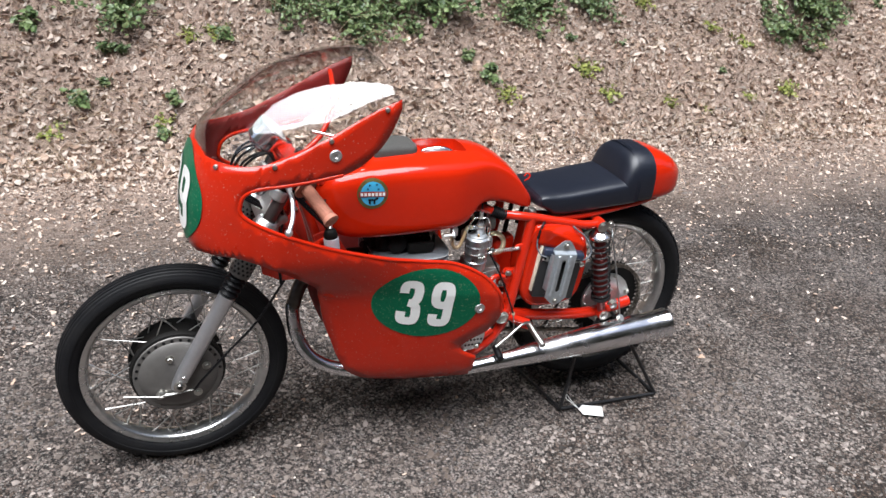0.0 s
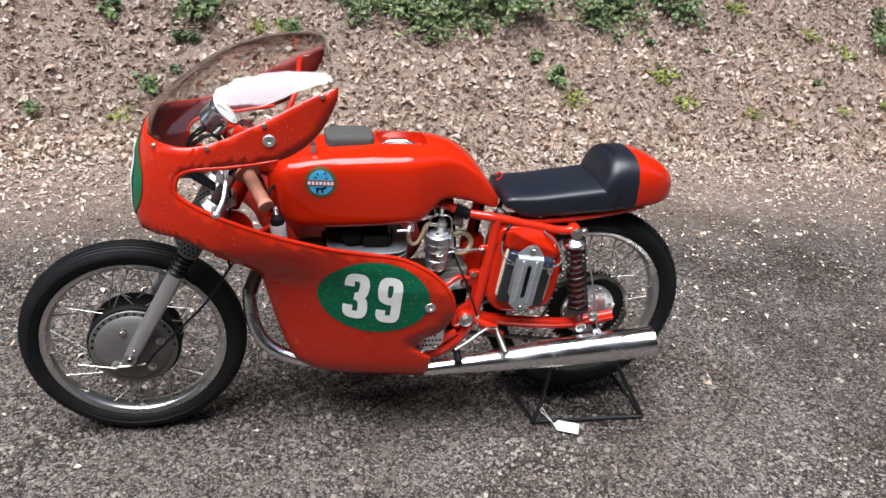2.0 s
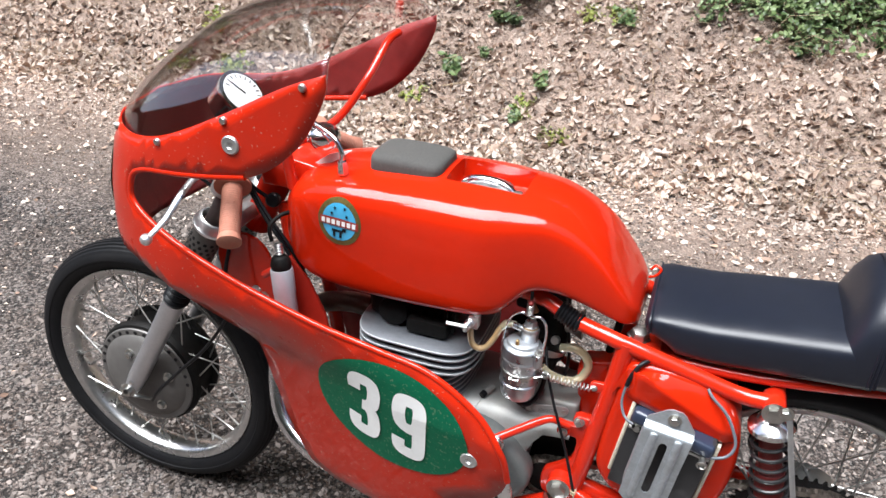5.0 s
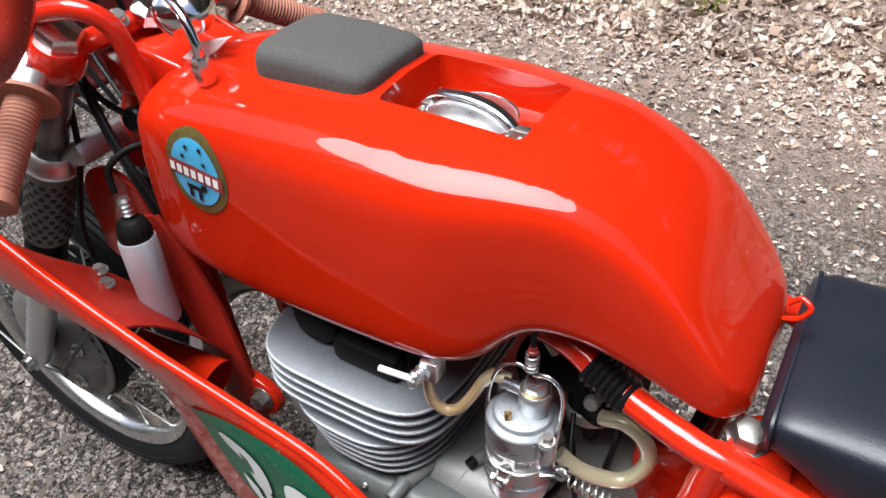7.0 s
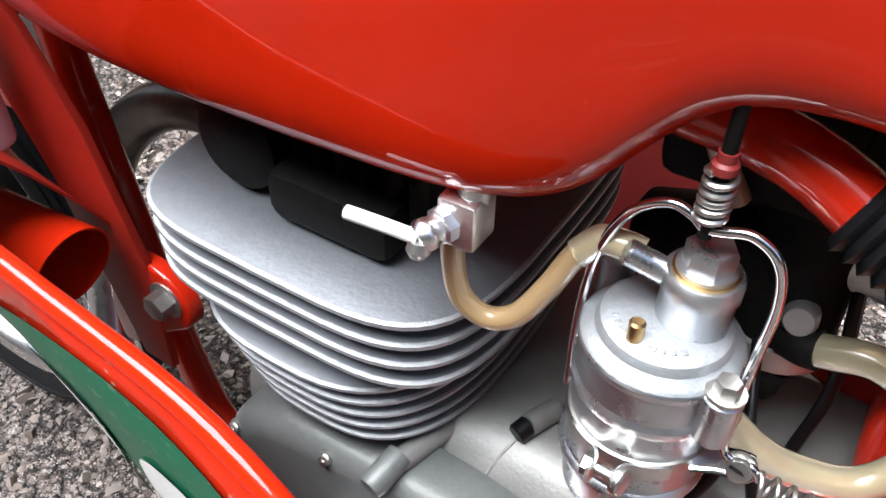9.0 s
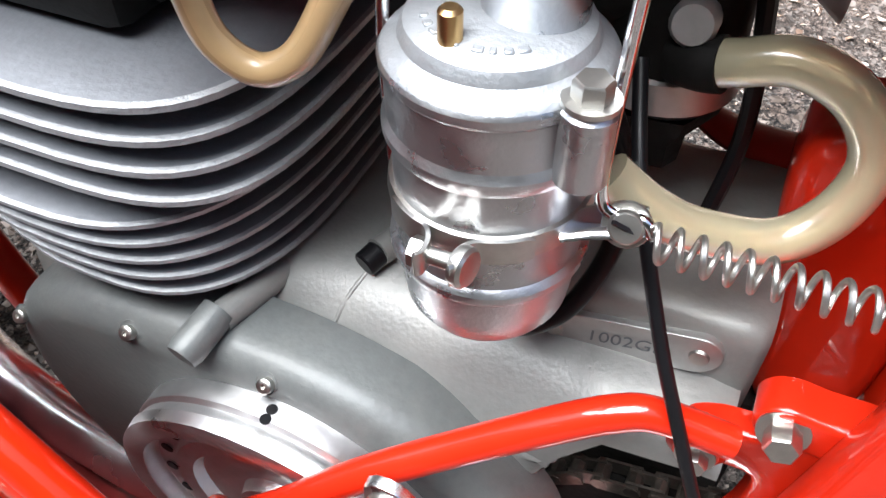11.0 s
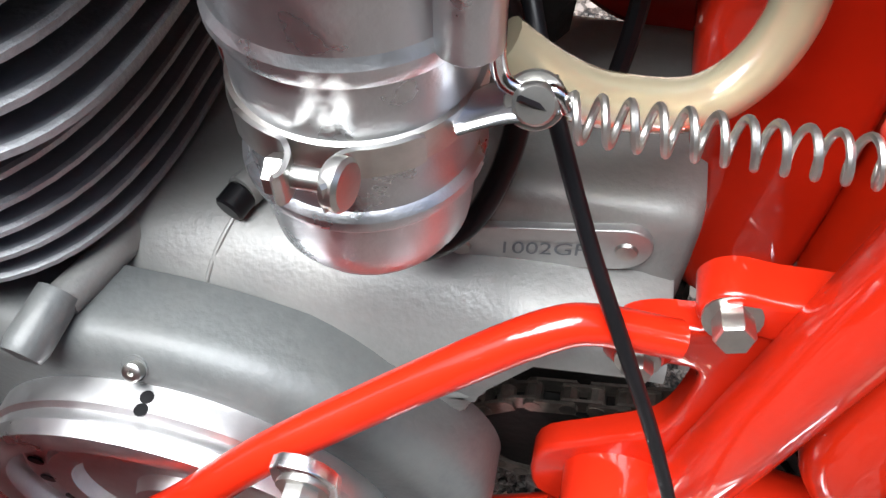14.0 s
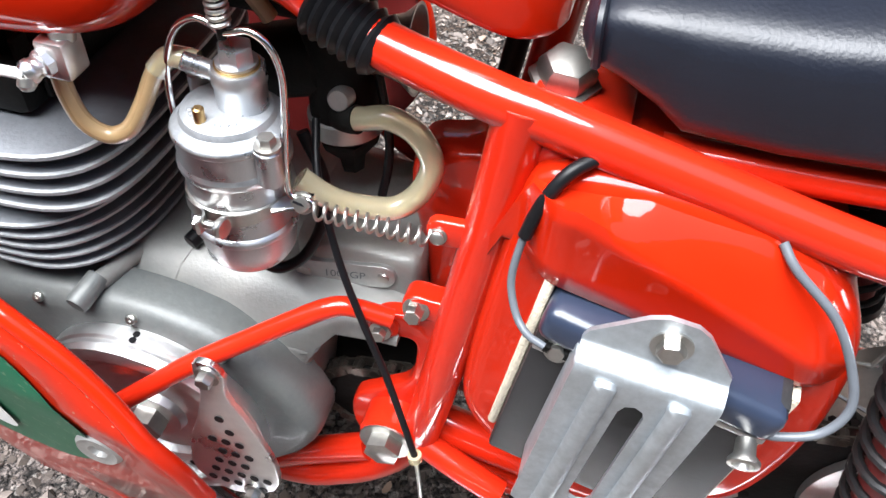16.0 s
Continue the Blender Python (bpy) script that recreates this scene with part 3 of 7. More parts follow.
def plant(name, seed, spread, tall, count, leaf, material, label):
    """A low plant: thin stems from one root and separate leaves along them."""
    rng = random.Random(seed)
    root = new(name)
    tagged(root, label, "plant", "plants on the bank")
    stems, verts, faces = bmesh.new(), [], []
    for _ in range(count):
        a, out, h = rng.uniform(0, 6.283), spread * rng.uniform(0.2, 1), tall * rng.uniform(0.4, 1)
        end = Vector((out * math.cos(a), out * math.sin(a), h))
        mid = end * 0.5 + Vector((0, 0, h * 0.35))
        path = [Vector(p) for p in spline([(0, 0, -0.02), mid, end], 4)]
        sweep(stems, path, [0.003 * (1 - 0.7 * k / len(path)) for k in range(len(path))], 5, caps=False)
        for k, p in enumerate(path[2:]):
            for _ in range(rng.choice((1, 2, 2, 3))):
                v, f = LEAVES[rng.randrange(10)]
                s = leaf * rng.uniform(0.6, 1.2)
                m = Matrix.LocRotScale(p + Vector((rng.gauss(0, 0.4), rng.gauss(0, 0.4), rng.gauss(0, 0.25))) * leaf, Euler((rng.gauss(0, 0.5), rng.gauss(0, 0.5), rng.uniform(0, 6.283))), (s, s * 1.35, s))
                base = sum(len(w) for w in verts)
                verts.append(v @ np.array(m.to_3x3()).T + np.array(m.translation))
                faces += [[q + base for q in g] for g in f]
    tagged(part("stalk", stems, STEM, root), kind="stuff")
    me = bpy.data.meshes.new("foliage")
    me.from_pydata(np.concatenate(verts).tolist(), [], faces)
    me.materials.append(material)
    me.shade_smooth()
    foliage = tagged(new("foliage", me), kind="stuff")
    foliage.parent = root
    return root


BUSH = "tangled green bramble and ivy bush on the bank"
SPRIG = "small green seedling growing among the dead leaves"
LIME = "low yellow-green weed growing among the dead leaves"
kinds = {
    "b": [plant("bramble_bush", s, 0.34, 0.17, 44, 0.034, GREEN_LEAF, BUSH) for s in (11, 12, 18)],
    "s": [plant("seedling", s, 0.085, 0.08, 7, 0.036, GREEN_LEAF, SPRIG) for s in (13, 14, 15)],
    "l": [plant("weed", s, 0.12, 0.035, 12, 0.024, LIME_LEAF, LIME) for s in (16, 17)],
}
spots = [
    ("b", 1.2, 3.3), ("b", 1.62, 3.32), ("b", 1.38, 3.22), ("b", 2.0, 3.3), ("b", 2.6, 3.32), ("b", -0.02, 3.32), ("b", 5.5, 3.3), ("b", 5.25, 3.38), ("b", 0.98, 3.3), ("b", 3.3, 3.5),
    ("b", 0.02, 3.5), ("b", 1.05, 3.45), ("b", 1.45, 3.5), ("b", 1.85, 3.4), ("b", 2.15, 3.6), ("b", 2.75, 3.45), ("b", 3.1, 3.7), ("b", 5.0, 3.25), ("b", 5.6, 3.5), ("b", 4.6, 3.75), ("b", -0.9, 3.8), ("b", 2.45, 3.8), ("b", 0.6, 3.75),
    ("s", 1.38, 3.08), ("s", 2.09, 3.0), ("s", 2.2, 2.85), ("s", 2.7, 3.15), ("s", -0.16, 2.95), ("s", 0.2, 2.78), ("s", 0.53, 3.15), ("s", 0.93, 3.15), ("s", 4.1, 2.85), ("s", -0.9, 2.65), ("s", 0.12, 2.6), ("s", -0.3, 2.85), ("s", 5.1, 3.05), ("s", 1.75, 3.15), ("s", -0.05, 3.1),
    ("l", 3.55, 2.68), ("l", 4.25, 2.68), ("l", 4.4, 3.08), ("l", 3.85, 2.62), ("l", 4.6, 2.7), ("l", 2.3, 2.75), ("l", 0.36, 2.5), ("l", -1.5, 2.6), ("l", -1.85, 2.6), ("l", -0.45, 2.65), ("l", 0.15, 2.65), ("l", 3.0, 2.9),
]
rng = random.Random(3)
for _ in range(12):
    spots.append(("s", rng.uniform(-3.0, 6.5), rng.uniform(3.1, 3.9)))
    spots.append(("l", rng.uniform(-3.0, 6.5), rng.uniform(2.6, 3.6)))
used = set()
for k, x, y in spots:
    pick = rng.randrange(len(kinds[k]))
    ob = kinds[k][pick]
    s = rng.uniform(0.55, 1.15)
    m = Matrix.LocRotScale((x, y, float(height(x, y)) - 0.01), Euler((0.45, 0, 0)).to_matrix().to_4x4().to_quaternion() @ Euler((0, 0, rng.uniform(0, 6.283))).to_quaternion(), (s, s, s))
    if (k, pick) in used:
        made = copy_thing(ob, m)
        made.scale = (s, s, s)
    else:
        used.add((k, pick))
        ob.matrix_basis = m


def added_woods():
    """A dark belt of woodland all round, added far behind what is seen to narrow the sky, which the paint and chrome
    reflect.
    """
    m = surface("unseen_far_woods", (0.05, 0.055, 0.03), 0.9, 0, 0, 2.5, 0.6, second=(0.10, 0.085, 0.06), second_scale=0.5, second_amount=0.7)
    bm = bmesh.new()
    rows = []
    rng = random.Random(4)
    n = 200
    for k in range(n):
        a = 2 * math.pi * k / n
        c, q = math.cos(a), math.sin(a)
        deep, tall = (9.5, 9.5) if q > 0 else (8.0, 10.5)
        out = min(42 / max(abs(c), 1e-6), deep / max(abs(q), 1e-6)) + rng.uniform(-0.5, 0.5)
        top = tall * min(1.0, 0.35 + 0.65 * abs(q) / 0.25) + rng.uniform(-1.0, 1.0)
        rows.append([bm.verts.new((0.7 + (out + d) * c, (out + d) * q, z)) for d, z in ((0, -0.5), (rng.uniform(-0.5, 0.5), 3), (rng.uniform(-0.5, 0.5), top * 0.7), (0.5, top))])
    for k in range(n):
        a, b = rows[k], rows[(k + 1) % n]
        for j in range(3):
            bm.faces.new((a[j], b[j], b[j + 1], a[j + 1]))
    # unseen crowns leaning over the road from the bank, added to narrow the sky
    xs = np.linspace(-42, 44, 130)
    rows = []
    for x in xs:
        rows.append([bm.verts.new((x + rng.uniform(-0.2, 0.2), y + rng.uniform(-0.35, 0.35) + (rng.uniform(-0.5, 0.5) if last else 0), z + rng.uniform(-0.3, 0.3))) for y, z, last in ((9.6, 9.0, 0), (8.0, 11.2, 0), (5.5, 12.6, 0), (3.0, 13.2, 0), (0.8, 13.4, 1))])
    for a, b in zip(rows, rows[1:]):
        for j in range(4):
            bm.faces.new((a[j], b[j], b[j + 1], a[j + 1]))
    tagged(part("backdrop", bm, m, smooth=0), "unseen dark belt of woodland with crowns, added to narrow the sky over the road", "woodland", kind="structure")


added_woods()


# ---- the racing motorcycle: x runs from the front axle to the rear, its left side at negative y
bike = tagged(new("racing_motorcycle"), "red vintage racing motorcycle with full fairing, on a black stand", "motorcycle")
FRONT, REAR = Vector((0.0, 0.0, 0.296)), Vector((1.290, 0.0, 0.362))


def tyre(at, big, rim, half, ribs, parent, label):
    """A tyre with a round section; ribs: grooves that run round, or blocks."""
    prof = []
    mid, tall = (big + rim) / 2, (big - rim) / 2
    n = 150 if ribs else 44
    for k in range(n + 1):
        a = -math.pi * 0.86 + 2 * math.pi * 0.86 * k / n
        r = mid + tall * math.cos(a)
        y = half * math.sin(a) * (1.0 if abs(a) < 1.6 else 0.96)
        if ribs and abs(a) < 1.15:
            u = a / 1.15 * 4.5
            r -= 0.0035 if abs(u - round(u)) < 0.20 else 0
        prof.append((r, y))
    made_tyre = part("tyre", lathe(prof, at, (0, 1, 0), 96), RUBBER, parent, label)
    if not ribs:
        bm = bmesh.new()
        for k in range(72):
            for row in (-2, -1, 0, 1, 2):
                a = 2 * math.pi * (k + 0.5 * (row % 2)) / 72
                w = row * 0.36
                r = mid + tall * math.cos(w) + 0.0005
                m = Matrix.Translation(at) @ Matrix.Rotation(-a, 4, "Y") @ Matrix.Translation((r, half * math.sin(w), 0)) @ Matrix.Rotation(w, 4, "Z") @ Matrix.Rotation(0.35 if row % 2 else -0.35, 4, "X")
                made = bmesh.ops.create_cube(bm, size=1.0)["verts"]
                bmesh.ops.transform(bm, matrix=m @ Matrix.Diagonal((0.007, 0.0085, 0.019, 1)), verts=made)
        tagged(part("tread", bm, RUBBER, made_tyre), kind="stuff")
    return made_tyre


def wheel(name, at, big, rim, half, ribs, hub_r, hub_half, label):
    half_prof = [(rim - 0.0205, 0.000), (rim - 0.0200, 0.010), (rim - 0.0165, 0.0165), (rim - 0.0135, 0.0225), (rim - 0.0090, 0.0258), (rim - 0.0015, 0.0275), (rim + 0.0005, 0.0288), (rim + 0.0022, 0.0280), (rim + 0.0018, 0.0262), (rim - 0.004, 0.024)]
    prof = [(r, -y) for r, y in half_prof] + half_prof[:0:-1]
    w = part(name, lathe(prof, at, (0, 1, 0), 96, closed=True), RIM, bike, label)
    tyre(at, big, rim - 0.006, half, ribs, w, "black ribbed racing tyre" if ribs else "black racing tyre with a block tread")
    master = None
    for k in range(36):
        a = 2 * math.pi * k / 36
        s = -1 if k % 2 else 1
        lean = (0.62 if (k // 2) % 2 else -0.62)
        m = Matrix.Translation(at) @ Matrix.Rotation(a, 4, "Y")
        inner = Vector((hub_r * math.cos(lean), s * hub_half, hub_r * math.sin(lean)))
        outer = Vector((rim - 0.0195, s * 0.006, 0))
        if k < 4:
            bm = rod(inner, outer, 0.0016, 6)
            bm2 = rod(outer - (outer - inner).normalized() * 0.016, outer, 0.0030, 6)
            ob = part("spoke", join(bm, bm2), SPOKE, w)
            master = {**(master or {}), (s, lean): ob.data}
            ob.matrix_basis = m
        else:
            ob = new("spoke", master[(s, lean)])
            ob.parent = w
            ob.matrix_basis = m
    return w


front = wheel("front_wheel", FRONT, 0.296, 0.238, 0.038, True, 0.098, 0.028, "front wheel with a dull alloy rim")
rear = wheel("rear_wheel", REAR, 0.303, 0.241, 0.044, False, 0.070, 0.032, "rear wheel with a dull alloy rim")

# front hub: large drum with a brake plate on the left
drum = lathe([(0.028, -0.048), (0.108, -0.048), (0.118, -0.044), (0.122, -0.036), (0.122, -0.030), (0.112, -0.026), (0.112, 0.026), (0.122, 0.030), (0.122, 0.036), (0.116, 0.046), (0.028, 0.05)], FRONT, (0, 1, 0), 64, closed=True)
part("brake_drum", drum, DARK, front, "dark front brake drum")
plate = lathe([(0, -0.070), (0.05, -0.069), (0.080, -0.064), (0.096, -0.057), (0.100, -0.053), (0.112, -0.052), (0.114, -0.049), (0.104, -0.047), (0, -0.047)], FRONT, (0, 1, 0), 64)
plate = part("brake_plate", plate, HUB, front, "grey cast brake plate with a ring of holes")
hole = None
for k in range(16):
    a = math.pi * (0.02 + 0.96 * k / 15)
    at = FRONT + Vector((0.1055 * math.cos(a), -0.0528, 0.1055 * math.sin(a)))
    ob = part("air_hole", lathe([(0, 0), (0.0042, 0), (0.0042, 0.001), (0, 0.001)], at, (0, -1, 0), 12), BLACK, plate)
for a, r in ((1.9, 0.062), (0.35, 0.075), (3.9, 0.07), (5.4, 0.07)):
    part("bolt", hexbolt(FRONT + Vector((r * math.cos(a), -0.066, r * math.sin(a))), (0, -1, 0), 0.008, 0.008), STEEL, plate)
part("brake_lever", tube([(-0.045, -0.074, 0.255), (-0.02, -0.078, 0.256), (0.03, -0.08, 0.262)], [0.008, 0.006, 0.004], 10, flat=0.6), STEEL, plate, "zinc brake lever")
part("lever_pivot", hexbolt((-0.045, -0.068, 0.255), (0, -1, 0), 0.009, 0.012), STEEL, plate)
part("brake_rod", rod((-0.14, -0.07, 0.262), (-0.045, -0.082, 0.252), 0.002, 8), SPOKE, plate)

# rear hub: black sprocket and a polished disc
teeth = []
for k in range(52):
    a0 = 2 * math.pi * k / 52
    for da, r in ((-0.035, 0.116), (-0.015, 0.124), (0.015, 0.124), (0.035, 0.116)):
        teeth.append((REAR.x + r * math.cos(a0 + da), REAR.z + r * math.sin(a0 + da)))
part("sprocket", extrude(teeth, -0.050, -0.044, 0.0), DARK, rear, "black rear sprocket")
part("hub", lathe([(0, -0.074), (0.018, -0.074), (0.020, -0.068), (0.034, -0.066), (0.036, -0.059), (0.074, -0.058), (0.074, 0.05), (0, 0.06)], REAR, (0, 1, 0), 48), ALU_DULL, rear, "polished alloy rear hub")
part("sprocket_carrier", lathe([(0.036, -0.054), (0.036, -0.0590), (0.040, -0.0605), (0.080, -0.0600), (0.083, -0.0585), (0.083, -0.051), (0.080, -0.050), (0.036, -0.050)], REAR, (0, 1, 0), 64, closed=True), ALU_DULL, rear, "pale alloy disc carrying the sprocket")
for k in range(6):
    a = 2 * math.pi * k / 6 + 0.2
    part("bolt", hexbolt(REAR + Vector((0.076 * math.cos(a), -0.0602, 0.076 * math.sin(a))), (0, -1, 0), 0.0065, 0.006), STEEL, rear)
part("axle_nut", hexbolt(REAR + Vector((0.0, -0.10, 0.0)), (0, -1, 0), 0.013, 0.012), STEEL, rear)

# ---- front fork
LEG = [Vector((-0.002, -0.088, 0.296)), Vector((0.128, -0.088, 0.536)), Vector((0.166, -0.088, 0.612)), Vector((0.212, -0.088, 0.702)), Vector((0.272, -0.088, 0.815))]


def fork(side):
    p = [Vector((q.x, q.y * side, q.z)) for q in LEG]
    d = (p[1] - p[0]).normalized()
    lower = part("fork_leg", lathe([(0, -0.022), (0.012, -0.022), (0.016, -0.010), (0.0195, 0.03), (0.0205, 0.20), (0.0215, 0.265), (0.0225, 0.275), (0, 0.275)], p[0], d, 24), FORK, bike, "silver alloy fork leg")
    part("axle_clamp", hexbolt(p[0] + Vector((0, -0.016 * side, -0.003)), (0, -side, 0), 0.011, 0.010), STEEL, lower)
    part("clamp_bolt", hexbolt(p[0] + Vector((0.012, -0.014 * side, 0.022)), (0, -side, 0), 0.006, 0.006), STEEL, lower)
    prof = [(0.0, 0.0)]
    for k in range(6):
        prof += [(0.0185, 0.004 + 0.0142 * k), (0.0235, 0.0075 + 0.0142 * k), (0.0255, 0.0105 + 0.0142 * k), (0.0235, 0.0135 + 0.0142 * k)]
    prof += [(0.019, 0.09), (0, 0.09)]
    part("fork_gaiter", lathe(prof, p[1] + d * 0.0, d, 24), BLACK, lower, "black rubber gaiter")
    shroud = part("fork_shroud", lathe([(0.0, 0.0), (0.027, 0.0), (0.0275, 0.004), (0.0275, 0.130), (0.030, 0.132), (0.030, 0.140), (0.022, 0.146), (0, 0.146)], p[1] + d * 0.066, d, 28), HUB, lower, "drilled grey steel fork shroud")
    u = d.orthogonal().normalized()
    v = d.cross(u)
    bm = bmesh.new()
    for row in range(11):
        for k in range(14):
            a = 2 * math.pi * (k + 0.5 * (row % 2)) / 14
            w = math.cos(a) * u + math.sin(a) * v
            lathe([(0, 0), (0.0036, 0), (0.0036, 0.0008), (0, 0.0008)], p[1] + d * (0.078 + 0.0105 * row) + w * 0.0273, w, 6, bm)
    tagged(part("drill_hole", bm, BLACK, shroud), kind="stuff")
    part("shroud_collar", lathe([(0.024, 0.0), (0.034, 0.001), (0.0345, 0.006), (0.031, 0.010), (0.029, 0.020), (0.0245, 0.024)], p[1] + d * 0.206, d, 28, closed=True), ALU, shroud, "polished collar")
    part("stanchion", rod(p[1] + d * 0.19, p[1] + d * 0.350, 0.0160, 20), STANCHION, lower)
    part("yoke_cup", lathe([(0.012, 0.340), (0.021, 0.342), (0.0255, 0.350), (0.0262, 0.378), (0.024, 0.382), (0, 0.382)], p[1], d, 32), RED_FRAME, lower)
    part("fork_cap", lathe([(0, 0.382), (0.0225, 0.382), (0.0225, 0.392), (0.0195, 0.396), (0, 0.397)], p[1], d, 6), CHROME, lower, "chrome hexagon fork cap")


fork(1)
fork(-1)
head_axis = (LEG[4] - LEG[1]).normalized()
part("lower_yoke", join(block((0.072, 0.180, 0.026), (0.250, 0, 0.722), 0.008, Matrix.Rotation(radians(-27), 4, "Y"))), ALU_DULL, bike, "grey alloy lower fork yoke")
upper_yoke = part("upper_yoke", join(block((0.060, 0.190, 0.022), (0.302, 0, 0.855), 0.008, Matrix.Rotation(radians(-27), 4, "Y"))), RED_FRAME, bike)
part("yoke_bolt", hexbolt((0.325, -0.032, 0.874), (0.45, 0, 0.9), 0.008, 0.008), STEEL, upper_yoke)
part("steering_head", rod((0.262, 0, 0.69), (0.337, 0, 0.846), 0.028, 24, 0.004), RED_FRAME, bike)
part("steering_nut", lathe([(0, 0), (0.019, 0), (0.019, 0.012), (0.012, 0.018), (0, 0.018)], (0.333, 0, 0.868), (0.45, 0, 0.9), 6), CHROME, bike)
part("axle", rod((-0.002, -0.115, 0.296), (-0.002, 0.115, 0.296), 0.008, 16, 0.002), STEEL, front)


# ---- fairing
def nose(z):
    return np.interp(z, [0.25, 0.60, 0.672, 0.72, 0.80, 0.875, 0.925, 1.08], [0.15, 0.075, 0.046, 0.036, 0.040, 0.056, 0.078, 0.16])


def wide(z):
    return np.interp(z, [0.20, 0.225, 0.245, 0.28, 0.33, 0.40, 0.46, 0.50, 0.54, 0.60, 0.9, 1.1], [0.09, 0.130, 0.152, 0.168, 0.177, 0.188, 0.197, 0.203, 0.210, 0.219, 0.219, 0.215])


def skin(a, z, off=0.0):
    """A place on the fairing: a runs from 0 at the nose to the rear, minus on the left."""
    s = abs(a) ** 3
    x = nose(z) + 0.33 * s
    w = wide(z) * (1 - max(0.0, 1 - s) ** 3) ** (1 / 3)
    # the belly draws in towards the front wheel and flares to the rear
    w += (0.16 * min(max(x - 0.6, 0.0), 0.23) - 0.26 * min(max(0.6 - x, 0.0), 0.25)) * min(max((0.66 - z) / 0.12, 0.0), 1.0)
    n = Vector((0, 1, 0)) if s >= 1 else Vector((-(max(0.0, 1 - s) ** 2) * wide(z) / 0.33 / max(1e-3, (w / wide(z)) ** 2), 1, 0)).normalized()
    return Vector((x + n.x * off, math.copysign(w + n.y * off, a), z))


def along(x, z):
    return max(0.0, (x - float(nose(z))) / 0.33) ** (1 / 3)


EDGE_TOP = [(0.090, 0.920), (0.14, 0.915), (0.19, 0.917), (0.254, 0.935), (0.353, 0.983), (0.45, 1.036), (0.52, 1.066)]
EDGE_REAR = [(0.519, 1.039), (0.498, 0.989), (0.471, 0.95), (0.429, 0.913), (0.386, 0.893), (0.341, 0.885), (0.274, 0.875), (0.2, 0.865), (0.166, 0.85), (0.154, 0.826), (0.158, 0.798), (0.213, 0.764), (0.294, 0.729), (0.387, 0.695), (0.505, 0.662), (0.6, 0.645), (0.689, 0.63), (0.772, 0.588), (0.819, 0.532), (0.833, 0.475), (0.807, 0.418), (0.762, 0.386), (0.737, 0.362), (0.744, 0.343), (0.767, 0.33), (0.785, 0.32)]
EDGE_LOW = [(0.775, 0.246), (0.71, 0.236), (0.63, 0.230), (0.55, 0.231), (0.486, 0.244), (0.438, 0.275), (0.411, 0.320), (0.386, 0.390), (0.363, 0.471), (0.348, 0.532), (0.328, 0.584), (0.235, 0.653), (0.15, 0.689), (0.09, 0.690)]


def patch(outline, step_a, step_z, off=0.0, extra=()):
    """Triangles of the fairing's skin inside an outline of (a, z)."""
    from mathutils.geometry import delaunay_2d_cdt
    n = len(outline)
    poly = np.array(outline)

    def inside(p):
        x, y = p
        a, b = poly, np.roll(poly, -1, 0)
        c = ((a[:, 1] > y) != (b[:, 1] > y)) & (x < (b[:, 0] - a[:, 0]) * (y - a[:, 1]) / (b[:, 1] - a[:, 1] + 1e-12) + a[:, 0])
        return c.sum() % 2 == 1

    pts = [Vector(p) for p in outline]
    lo, hi = poly.min(0), poly.max(0)
    for j, z in enumerate(np.arange(lo[1] + step_z / 2, hi[1], step_z)):
        for a in np.arange(lo[0] + step_a * (0.5 + 0.5 * (j % 2)), hi[0], step_a):
            if inside((a, z)) and min(((poly - (a, z)) / (step_a, step_z)) ** 2 @ (1, 1)) > 0.2:
                pts.append(Vector((a, z)))
    verts, _, tris, *_ = delaunay_2d_cdt(pts, [(i, (i + 1) % n) for i in range(n)], [], 0, 1e-6)
    bm = bmesh.new()
    vs = [bm.verts.new(skin(p.x, p.y, off)) for p in verts]
    for t in tris:
        c = sum((verts[i] for i in t), Vector((0, 0))) / 3
        if inside(c):
            bm.faces.new([vs[i] for i in t])
    bmesh.ops.recalc_face_normals(bm, faces=bm.faces)
    return bm


def fairing():
    left = []
    for run in (EDGE_TOP, EDGE_REAR, EDGE_LOW):
        pts = ([left[-1]] if left else []) + run
        left += spline(pts, 6)[(1 if left else 0):]
    flat = [(-along(x, z), z) for x, z in left]
    outline = [(0.0, 0.925)] + flat + [(0.0, 0.672)] + [(-a, z) for a, z in flat[::-1]]
    bm = patch(outline, 0.035, 0.016)
    c = sum((f.normal.dot(f.calc_center_median() - Vector((0.5, 0, 0.7))) for f in bm.faces))
    if c < 0:
        bmesh.ops.reverse_faces(bm, faces=bm.faces[:])
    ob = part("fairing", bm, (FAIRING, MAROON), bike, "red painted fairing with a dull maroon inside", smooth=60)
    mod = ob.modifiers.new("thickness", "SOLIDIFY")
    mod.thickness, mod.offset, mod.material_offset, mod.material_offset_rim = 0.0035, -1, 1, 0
    return ob


shell = fairing()


def on_fairing(x, z, off=0.0, side=-1):
    return skin(side * along(x, z), z, off)


def fairing_lip():
    """The rolled edge of the fairing, from the hand cut-out to the tail of the belly."""
    for side in (-1, 1):
        pts = [on_fairing(x, z, -0.0035, side) for x, z in spline(EDGE_REAR[4:20], 6)]
        part("rolled_edge", tube(pts, 0.0052, 12, straight=True), RED, shell)


fairing_lip()


